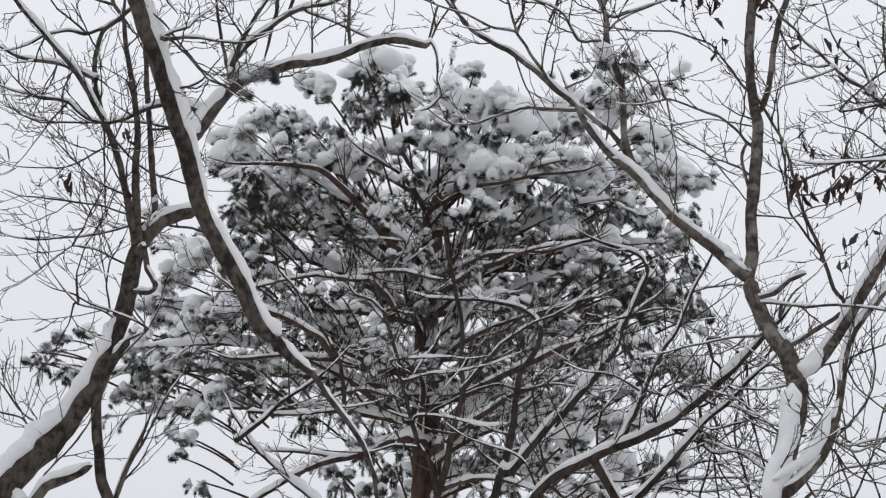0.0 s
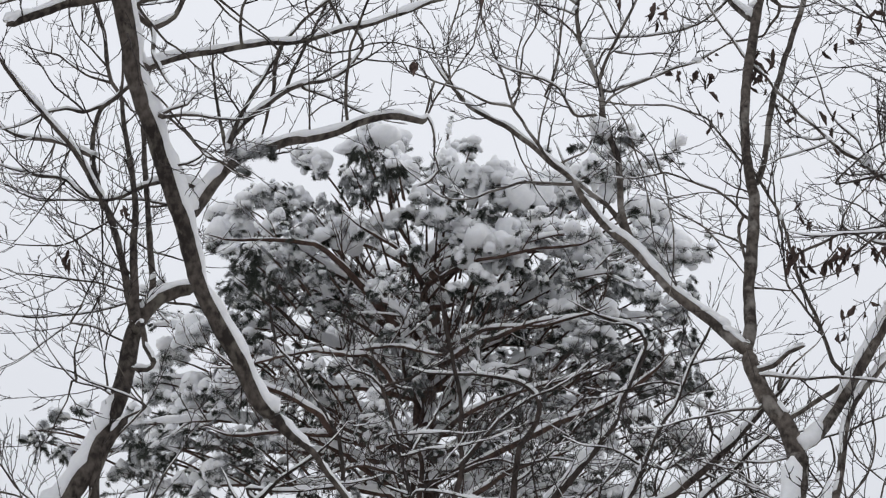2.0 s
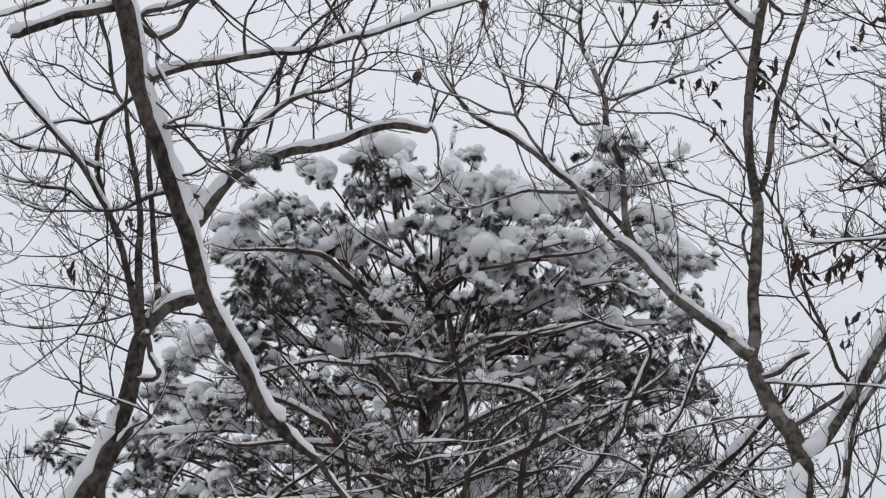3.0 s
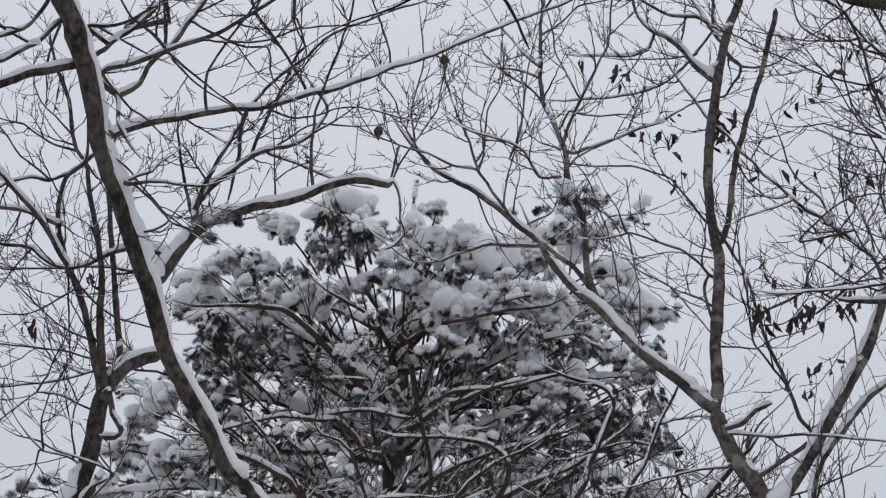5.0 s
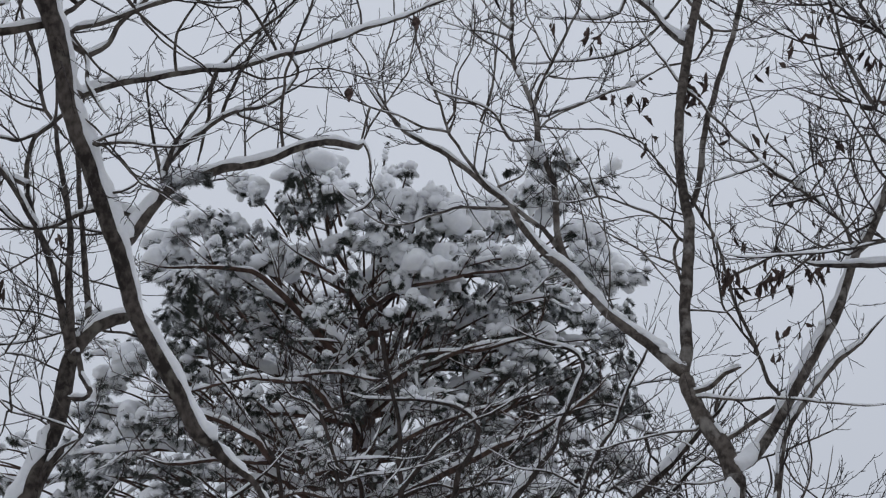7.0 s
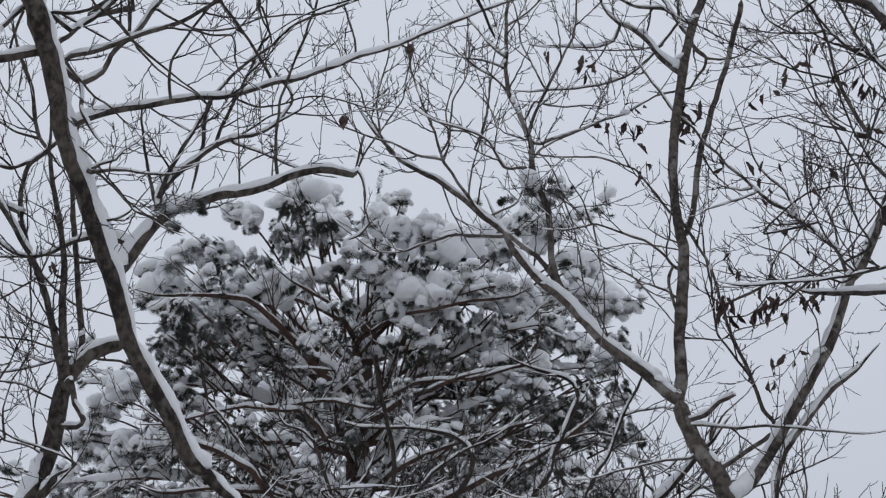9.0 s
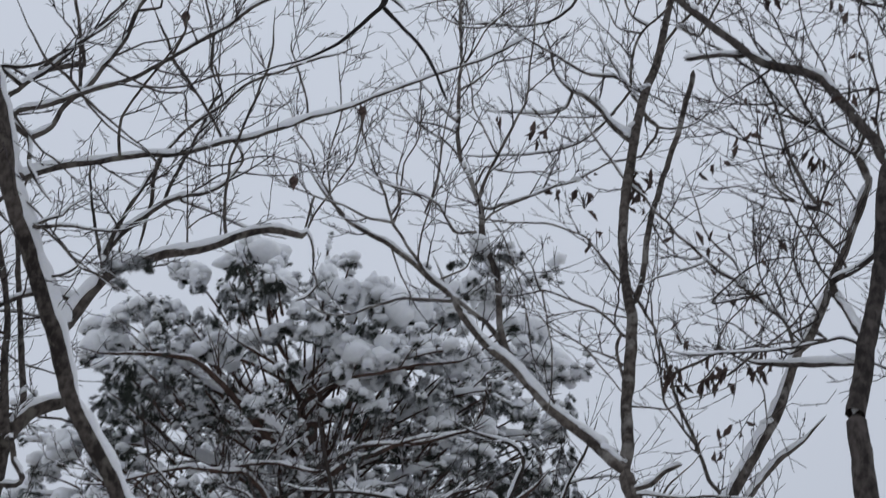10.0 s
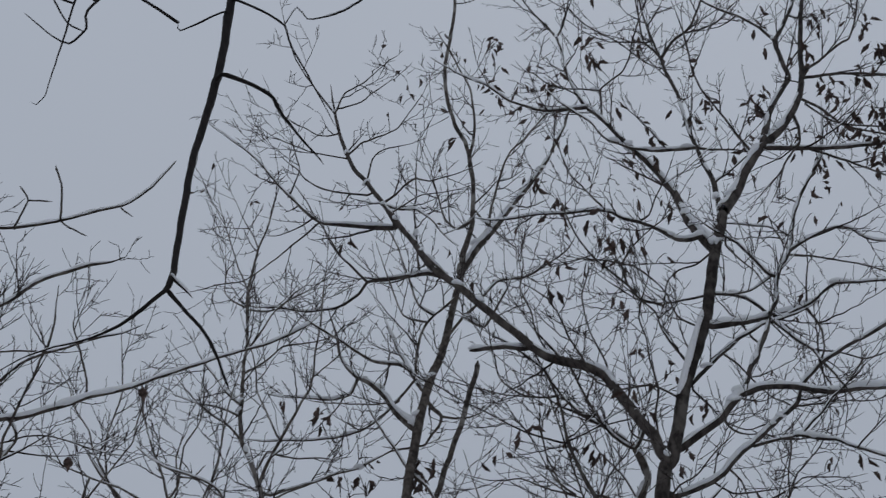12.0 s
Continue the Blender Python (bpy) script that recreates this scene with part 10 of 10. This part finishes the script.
    clump(tree, (5.91, 9.88, 11.6), 2)
    clump(tree, (5.45, 9.96, 11.67), 2)
    clump(tree, (5.31, 9.96, 11.59), 2)
    clump(tree, (4.94, 9.96, 11.62), 1)
    clump(tree, (5.09, 10.48, 11.97), 3)
    clump(tree, (5.37, 10.19, 12.88), 2)
    clump(tree, (4.44, 10.37, 12.2), 1)
    clump(tree, (4.37, 10.2, 11.61), 3)
    clump(tree, (4.22, 10.19, 11.53), 2)
    clump(tree, (5.63, 10.15, 11.55), 5)
    clump(tree, (5.9, 9.56, 11.56), 5)
    clump(tree, (6.02, 9.86, 11.63), 5)
    clump(tree, (5.84, 9.7, 11.21), 4)
    clump(tree, (3.3, 10.61, 11.53), 5)
    clump(tree, (3.47, 10.52, 11.22), 3)
    clump(tree, (3.37, 10.56, 11.19), 1)
    clump(tree, (3.22, 10.64, 11.22), 1)
    clump(tree, (3.77, 10.33, 10.99), 4)
    clump(tree, (3.68, 10.38, 10.94), 3)
    clump(tree, (3.65, 10.05, 10.48), 6)
    clump(tree, (3.65, 9.92, 10.4), 3)
    clump(tree, (3.78, 9.89, 10.33), 3)
    clump(tree, (3.95, 9.99, 10.96), 2)
    clump(tree, (3.94, 10.37, 11.37), 1)
    clump(tree, (3.34, 10.27, 10.76), 2)
    clump(tree, (3.16, 10.68, 11.14), 1)
    clump(tree, (3.33, 10.56, 10.64), 2)
    clump(tree, (3.43, 10.57, 10.65), 3)
    clump(tree, (3.37, 10.64, 10.51), 4)
    clump(tree, (3.62, 10.58, 10.65), 1)
    clump(tree, (3.73, 10.02, 10.21), 1)
    clump(tree, (3.7, 10.09, 10), 3)
    clump(tree, (4.09, 10.37, 11.56), 2)
    clump(tree, (4.12, 10.01, 10.88), 3)
    clump(tree, (4.89, 9.98, 11.21), 1)
    clump(tree, (4.07, 9.98, 10.32), 1)
    clump(tree, (5, 10.09, 10.88), 1)
    clump(tree, (5.09, 10.04, 10.78), 1)
    clump(tree, (5.34, 10.08, 11.07), 2)
    clump(tree, (5.57, 10.12, 11.24), 4)
    clump(tree, (5.41, 9.99, 10.9), 1)
    clump(tree, (4.11, 9.98, 10.18), 1)
    clump(tree, (5.01, 9.87, 9.94), 1)
    clump(tree, (1.92, 11.25, 11.47), 3)
    clump(tree, (3.13, 10.41, 9.19), 3)
    clump(tree, (3.19, 10.41, 9.22), 2)
    clump(tree, (2.82, 10.02, 8.77), 2)
    clump(tree, (2.9, 10.02, 8.79), 2)
    clump(tree, (3.17, 10.33, 8.83), 4)
    clump(tree, (3.46, 10.41, 8.9), 2)
    clump(tree, (3.37, 10.41, 8.82), 2)
    clump(tree, (3.42, 10.41, 8.85), 2)
    clump(tree, (3.55, 10.18, 9.32), 2)
    clump(tree, (3.58, 10.19, 9.36), 1)
    clump(tree, (3.55, 9.82, 8.96), 2)
    clump(tree, (3.68, 9.86, 9.36), 3)
    clump(tree, (3.78, 9.99, 9.14), 2)
    clump(tree, (3.69, 9.91, 8.84), 1)
    clump(tree, (3.93, 9.95, 9.25), 3)
    clump(tree, (4.18, 9.92, 8.97), 2)
    clump(tree, (4.01, 9.93, 8.87), 2)
    clump(tree, (3.92, 9.94, 8.55), 3)
    clump(tree, (3.83, 9.93, 8.4), 3)
    clump(tree, (3.82, 9.94, 8.23), 2)
    clump(tree, (2.76, 10.38, 8.8), 2)
    clump(tree, (3.36, 10.24, 8.41), 2)
    clump(tree, (4.91, 9.9, 8.47), 1)
    clump(tree, (4.79, 9.56, 8.29), 1)
    clump(tree, (4.9, 9.48, 8.19), 3)
    clump(tree, (2.44, 11.72, 14.25), 1)
    clump(tree, (5.93, 10.05, 13.27), 5)
    clump(tree, (6.34, 10.04, 13.14), 4)
    clump(tree, (6.44, 10.2, 13.04), 4)
    clump(tree, (5.66, 10.03, 12.78), 4)
    clump(tree, (5.1, 10.04, 12.05), 6)
    clump(tree, (5.73, 10.06, 12.31), 6)
    clump(tree, (5.75, 9.96, 12.06), 3)
    clump(tree, (6.2, 10.17, 12.66), 4)
    clump(tree, (5.7, 9.71, 11.58), 6)
    clump(tree, (5.9, 9.56, 11.56), 6)
    clump(tree, (6.02, 9.86, 11.59), 4)
    clump(tree, (5.59, 10.15, 11.54), 5)
    clump(tree, (5.3, 9.95, 11.58), 3)
    clump(tree, (5.04, 10.46, 11.93), 3)
    clump(tree, (5.55, 10.12, 11.24), 4)
    clump(tree, (5.92, 9.93, 11.62), 3)
    clump(tree, (4.07, 10.4, 11.65), 3)
    clump(tree, (3.68, 10.68, 12.88), 4)
    clump(tree, (4.07, 10.75, 13.4), 4)
    clump(tree, (3.99, 10.58, 12.96), 3)
    clump(tree, (4.49, 10.71, 13.37), 3)
    clump(tree, (3.05, 10, 12.56), 3)
    clump(tree, (3.09, 10.56, 12.55), 3)
    clump(tree, (4.53, 9.86, 11.88), 4)
    clump(tree, (4.3, 10.32, 11.62), 3)
    clump(tree, (3.32, 10.61, 11.53), 3)
    clump(tree, (3.47, 10.52, 11.27), 3)
    clump(tree, (5.45, 10.26, 13.28), 2)
    clump(tree, (5.81, 9.7, 11.14), 4)
    clump(tree, (4.51, 9.79, 12.26), 2)
    clump(tree, (4.73, 9.97, 11.2), 2)
    rng = STATE[tree]["rng"]
    for i in rng.integers(len(tips), size=70):
        leaf(tree, tips[i, -1], rng.uniform(0.04, 0.07))
    return tree


def front_tree():
    tree = begin("broadleaf_tree", (0.35, 12.33, 0), "low bare tree spreading snow-lined limbs before the pine", BARK_DARK, 25)
    stem(tree, (0.35, 12.33, -0.2, 0.078), (0.40, 12.28, 2.73, 0.053), (0.45, 12.23, 5.45, 0.041))
    limb(tree, 1.2, 0.5, (0.55, 12.2, 5.54, 0.035), (0.67, 12.15, 5.68, 0.034), (0.76, 12.11, 5.75, 0.033), (0.92, 12.06, 5.82, 0.032), (1.07, 12.01, 5.88, 0.031), (1.21, 11.97, 5.93, 0.03), (1.34, 11.93, 5.96, 0.029), (1.47, 11.88, 6.02, 0.028), (1.57, 11.85, 6.07, 0.027), (1.72, 11.79, 6.18, 0.025), (1.88, 11.73, 6.3, 0.023), (2.03, 11.66, 6.43, 0.02), (2.17, 11.6, 6.57, 0.018))
    limb(tree, 0.96, 0.8, (1.19, 12, 5.93, 0.026), (1.26, 12.01, 6.07, 0.023), (1.34, 12.02, 6.22, 0.02), (1.41, 12.03, 6.37, 0.018), (1.48, 12.04, 6.55, 0.016), (1.57, 12.05, 6.7, 0.014), (1.66, 12.06, 6.82, 0.013), (1.73, 12.07, 6.98, 0.012), (1.79, 12.08, 7.14, 0.011), (1.85, 12.09, 7.26, 0.011), (1.92, 12.1, 7.38, 0.01))
    limb(tree, 1.2, 0.7, (1.24, 12.1, 5.51, 0.027), (1.33, 12.05, 5.59, 0.024), (1.42, 12, 5.67, 0.022), (1.52, 11.93, 5.77, 0.019), (1.62, 11.88, 5.87, 0.017), (1.77, 11.78, 6.03, 0.014), (1.94, 11.69, 6.15, 0.012), (2.08, 11.6, 6.28, 0.012))
    limb(tree, 0.84, 0.5, (0.34, 12.2, 5.54, 0.029), (0.39, 12.23, 5.78, 0.028), (0.44, 12.25, 5.95, 0.027), (0.48, 12.28, 6.13, 0.026), (0.51, 12.31, 6.34, 0.024), (0.53, 12.33, 6.49, 0.023), (0.56, 12.34, 6.63, 0.021), (0.62, 12.36, 6.72, 0.02), (0.69, 12.38, 6.85, 0.019), (0.72, 12.39, 6.98, 0.018), (0.68, 12.41, 7.09, 0.017), (0.59, 12.42, 7.17, 0.016), (0.44, 12.44, 7.22, 0.014), (0.23, 12.47, 7.26, 0.012), (0.03, 12.5, 7.28, 0.011))
    limb(tree, 0.48, 0.8, (0.75, 12.12, 5.69, 0.012), (0.71, 12.19, 5.85, 0.01), (0.68, 12.26, 6.04, 0.008), (0.67, 12.36, 6.29, 0.007), (0.65, 12.44, 6.49, 0.006))
    limb(tree, 1.08, 0.6, (0.47, 12.2, 5.83, 0.032), (0.62, 12.24, 6.03, 0.031), (0.76, 12.28, 6.22, 0.03), (0.89, 12.31, 6.35, 0.029), (1.02, 12.35, 6.52, 0.029), (1.11, 12.38, 6.63, 0.027), (1.19, 12.4, 6.74, 0.025), (1.27, 12.42, 6.87, 0.023), (1.31, 12.45, 7.01, 0.022), (1.37, 12.47, 7.13, 0.02), (1.44, 12.5, 7.28, 0.019), (1.49, 12.52, 7.41, 0.018), (1.54, 12.54, 7.54, 0.016), (1.51, 12.56, 7.65, 0.015), (1.43, 12.58, 7.72, 0.014), (1.33, 12.6, 7.76, 0.013))
    limb(tree, 0.48, 0.5, (-0.05, 12.2, 5.54, 0.027), (0.02, 12.23, 5.86, 0.024), (0.06, 12.26, 6.12, 0.021), (0.11, 12.28, 6.3, 0.02), (0.15, 12.3, 6.48, 0.019), (0.13, 12.32, 6.71, 0.017), (0.14, 12.34, 6.89, 0.016), (0.13, 12.36, 7.08, 0.015), (0.1, 12.37, 7.22, 0.015), (0.08, 12.39, 7.38, 0.015), (0.05, 12.4, 7.51, 0.015))
    limb(tree, 0.96, 0.8, (0.13, 12.3, 6.47, 0.018), (0.27, 12.24, 6.62, 0.014), (0.41, 12.19, 6.78, 0.011), (0.55, 12.15, 6.87, 0.009), (0.68, 12.11, 6.93, 0.008), (0.79, 12.08, 6.96, 0.008))
    limb(tree, 1.08, 0.6, (-1.47, 12.3, 6.09, 0.02), (-1.25, 12.19, 6.22, 0.014), (-1.13, 12.12, 6.31, 0.012), (-1.01, 12.05, 6.37, 0.01), (-0.9, 12, 6.43, 0.01))
    limb(tree, 1.2, 0.7, (-1.37, 12.22, 6.28, 0.012), (-1.14, 12.25, 6.27, 0.01), (-0.9, 12.28, 6.3, 0.008), (-0.73, 12.3, 6.33, 0.008))
    limb(tree, 1.32, 0.6, (-0.83, 12.2, 5.56, 0.02), (-0.91, 12.23, 5.65, 0.018), (-1.07, 12.28, 5.79, 0.015), (-1.22, 12.33, 5.95, 0.013), (-1.34, 12.36, 6.08, 0.013), (-1.43, 12.4, 6.22, 0.012))
    limb(tree, 0.6, 0.7, (-0.02, 12.2, 5.56, 0.022), (-0.09, 12.26, 5.91, 0.018), (-0.17, 12.29, 6.05, 0.017), (-0.23, 12.33, 6.27, 0.016), (-0.28, 12.38, 6.5, 0.014), (-0.32, 12.42, 6.75, 0.013), (-0.38, 12.46, 6.98, 0.013), (-0.44, 12.5, 7.18, 0.013))
    limb(tree, 0.6, 0.8, (-0.43, 12.5, 7.17, 0.013), (-0.52, 12.55, 7.29, 0.01), (-0.66, 12.6, 7.37, 0.008), (-0.72, 12.63, 7.48, 0.007), (-0.7, 12.67, 7.59, 0.006))
    limb(tree, 0.72, 0.8, (-0.43, 12.5, 7.18, 0.013), (-0.34, 12.52, 7.22, 0.011), (-0.19, 12.57, 7.31, 0.008), (-0.02, 12.62, 7.45, 0.006))
    limb(tree, 0.6, 0.8, (-0.75, 12.4, 6.72, 0.014), (-0.84, 12.44, 6.93, 0.012), (-0.93, 12.47, 7.08, 0.011), (-1.02, 12.5, 7.23, 0.01), (-1.12, 12.53, 7.41, 0.009), (-1.23, 12.56, 7.54, 0.009), (-1.28, 12.6, 7.75, 0.009))
    limb(tree, 0.96, 0.7, (-0.38, 12.2, 6.66, 0.008), (-0.18, 12.15, 6.66, 0.007), (0.03, 12.1, 6.65, 0.006))
    limb(tree, 1.08, 0.7, (-0.29, 12.2, 6.51, 0.008), (-0.1, 12.16, 6.54, 0.007), (0.06, 12.12, 6.54, 0.006), (0.16, 12.1, 6.55, 0.006))
    limb(tree, 1.2, 0.6, (-0.18, 12.2, 6.24, 0.01), (0.02, 12.14, 6.21, 0.007), (0.16, 12.1, 6.16, 0.006))
    limb(tree, 0.6, 0.9, (0.53, 12.32, 6.49, 0.008), (0.39, 12.4, 6.56, 0.007), (0.23, 12.49, 6.55, 0.006), (0.13, 12.54, 6.53, 0.006))
    limb(tree, 0.6, 0.9, (0.59, 12.32, 6.49, 0.008), (0.8, 12.42, 6.57, 0.007), (1.01, 12.51, 6.58, 0.006))
    limb(tree, 0.6, 0.9, (0.46, 12.26, 6, 0.008), (0.62, 12.35, 6.07, 0.007), (0.83, 12.46, 6.22, 0.006), (0.92, 12.52, 6.3, 0.006))
    limb(tree, 0.6, 0.9, (1.37, 12.03, 6.37, 0.008), (1.2, 11.92, 6.43, 0.006), (1.04, 11.82, 6.42, 0.006))
    limb(tree, 0.6, 0.9, (1.07, 12.02, 5.88, 0.01), (1.06, 12, 6.03, 0.008), (1.1, 11.99, 6.19, 0.006), (1.2, 11.98, 6.31, 0.006))
    limb(tree, 0.72, 0.9, (0.92, 12.06, 5.82, 0.01), (0.9, 12.06, 5.97, 0.007), (0.85, 12.06, 6.09, 0.006))
    limb(tree, 0.48, 0.9, (1.47, 11.89, 6.02, 0.01), (1.45, 11.8, 6.14, 0.008), (1.49, 11.72, 6.25, 0.006), (1.59, 11.62, 6.33, 0.006))
    limb(tree, 0.72, 0.9, (1.3, 12.01, 6.11, 0.01), (1.38, 11.95, 6.05, 0.008), (1.46, 11.87, 6.1, 0.007), (1.53, 11.76, 6.22, 0.006))
    limb(tree, 0.6, 0.9, (0.51, 12.3, 6.34, 0.01), (0.63, 12.37, 6.46, 0.008), (0.72, 12.45, 6.67, 0.007), (0.85, 12.51, 6.79, 0.006))
    limb(tree, 0.6, 0.9, (0.48, 12.28, 6.13, 0.01), (0.35, 12.37, 6.2, 0.008), (0.23, 12.45, 6.3, 0.007), (0.07, 12.55, 6.36, 0.006))
    limb(tree, 0.6, 0.9, (0.42, 12.25, 5.87, 0.008), (0.26, 12.32, 6.02, 0.007), (0.18, 12.37, 6.16, 0.006), (0.02, 12.43, 6.2, 0.006))
    limb(tree, 0.6, 0.9, (0.65, 12.15, 5.69, 0.008), (0.57, 12.11, 5.86, 0.007), (0.45, 12.07, 5.93, 0.006), (0.3, 12.03, 5.96, 0.006))
    limb(tree, 0.72, 0.9, (-0.17, 12.29, 6.04, 0.01), (-0.34, 12.34, 6.07, 0.008), (-0.5, 12.38, 6.04, 0.007), (-0.66, 12.42, 6.05, 0.006))
    limb(tree, 0.72, 0.9, (-0.23, 12.34, 6.27, 0.008), (-0.38, 12.3, 6.31, 0.007), (-0.5, 12.26, 6.36, 0.006), (-0.66, 12.22, 6.32, 0.006))
    limb(tree, 0.72, 0.9, (-0.28, 12.38, 6.5, 0.01), (-0.18, 12.44, 6.71, 0.008), (-0.06, 12.51, 6.92, 0.007), (0.03, 12.58, 7.18, 0.006))
    limb(tree, 0.72, 0.9, (1.57, 11.85, 6.07, 0.008), (1.68, 11.82, 6.08, 0.007), (1.82, 11.77, 5.98, 0.006), (1.97, 11.72, 6, 0.006))
    limb(tree, 0.72, 0.9, (1.76, 11.78, 6.21, 0.008), (1.88, 11.82, 6.17, 0.007), (2, 11.87, 6.18, 0.006), (2.16, 11.93, 6.12, 0.006))
    limb(tree, 0.72, 0.9, (1.72, 12.07, 6.98, 0.008), (1.61, 12.15, 7.05, 0.007), (1.5, 12.23, 7.07, 0.007), (1.35, 12.33, 7.07, 0.006))
    limb(tree, 0.72, 0.9, (1.78, 12.08, 7.14, 0.008), (1.91, 12.16, 7.22, 0.007), (2.09, 12.26, 7.29, 0.006))
    limb(tree, 0.72, 0.9, (1.41, 12.03, 6.37, 0.008), (1.57, 12.11, 6.36, 0.007), (1.71, 12.18, 6.48, 0.006))
    limb(tree, 0.6, 0.9, (1.8, 12.1, 6.27, 0.01), (1.98, 12.13, 6.41, 0.008), (2.11, 12.15, 6.55, 0.007), (2.26, 12.17, 6.64, 0.007), (2.42, 12.2, 6.83, 0.006))
    limb(tree, 0.36, 0.9, (2.05, 12.1, 6.4, 0.008), (2.13, 12.12, 6.28, 0.007), (2.18, 12.15, 6.12, 0.007), (2.21, 12.18, 5.97, 0.006), (2.24, 12.2, 5.85, 0.006))
    limb(tree, 0.36, 0.9, (2.15, 12.1, 6.62, 0.008), (2.15, 12.13, 6.37, 0.007), (2.16, 12.16, 6.21, 0.007), (2.2, 12.18, 6.05, 0.006), (2.23, 12.2, 5.89, 0.006))
    limb(tree, 1.08, 0.9, (1.81, 12.1, 5.98, 0.01), (1.9, 12.12, 5.93, 0.008), (2.03, 12.15, 5.96, 0.007), (2.15, 12.18, 5.9, 0.006), (2.22, 12.2, 5.85, 0.006))
    limb(tree, 0.6, 0.9, (1.6, 12.1, 6.1, 0.01), (1.71, 12.12, 6.05, 0.009), (1.87, 12.15, 5.96, 0.007), (1.94, 12.18, 5.8, 0.006), (2.02, 12.2, 5.69, 0.006))
    limb(tree, 0.36, 0.9, (1.91, 12.1, 6.62, 0.008), (1.88, 12.12, 6.41, 0.007), (1.89, 12.14, 6.24, 0.007), (1.92, 12.15, 6.12, 0.007), (1.89, 12.17, 5.96, 0.006), (1.89, 12.18, 5.76, 0.006), (1.91, 12.2, 5.6, 0.006))
    limb(tree, 0.6, 0.9, (1.76, 12.1, 5.6, 0.008), (1.82, 12.13, 5.78, 0.007), (1.87, 12.16, 5.96, 0.006), (1.98, 12.18, 6.09, 0.006), (2.09, 12.2, 6.16, 0.006))
    limb(tree, 0.96, 0.9, (1.43, 12.2, 5.6, 0.01), (1.51, 12.22, 5.73, 0.008), (1.64, 12.24, 5.78, 0.007), (1.8, 12.27, 5.8, 0.007), (2, 12.3, 5.82, 0.006))
    limb(tree, 0.72, 0.9, (1.63, 12.2, 5.81, 0.008), (1.76, 12.23, 5.9, 0.007), (1.88, 12.25, 5.93, 0.007), (2, 12.28, 5.88, 0.006), (2.08, 12.3, 5.8, 0.006))
    limb(tree, 0.96, 0.9, (1.23, 12.2, 5.64, 0.008), (1.35, 12.22, 5.69, 0.007), (1.55, 12.25, 5.73, 0.007), (1.75, 12.27, 5.71, 0.006), (1.95, 12.3, 5.73, 0.006))
    limb(tree, 0.36, 0.9, (2.11, 12.1, 5.6, 0.008), (2.09, 12.12, 5.78, 0.007), (2.05, 12.15, 5.96, 0.007), (2.04, 12.17, 6.13, 0.006), (2.1, 12.2, 6.35, 0.006))
    limb(tree, 0.72, 0.9, (1.88, 12.1, 6.79, 0.008), (2.04, 12.13, 6.76, 0.007), (2.16, 12.15, 6.64, 0.007), (2.26, 12.17, 6.6, 0.006), (2.45, 12.2, 6.66, 0.006))
    limb(tree, 0.72, 0.9, (0.84, 12.2, 5.64, 0.01), (0.97, 12.25, 5.74, 0.008), (1.13, 12.3, 5.8, 0.007), (1.29, 12.35, 5.81, 0.006), (1.46, 12.4, 5.88, 0.006))
    twigs(tree, 1.0, 0.62, 0.45, None, 0.9)
    return tree


overhanging_tree()
leaning_tree()
forked_tree()
leafy_tree()
front_tree()
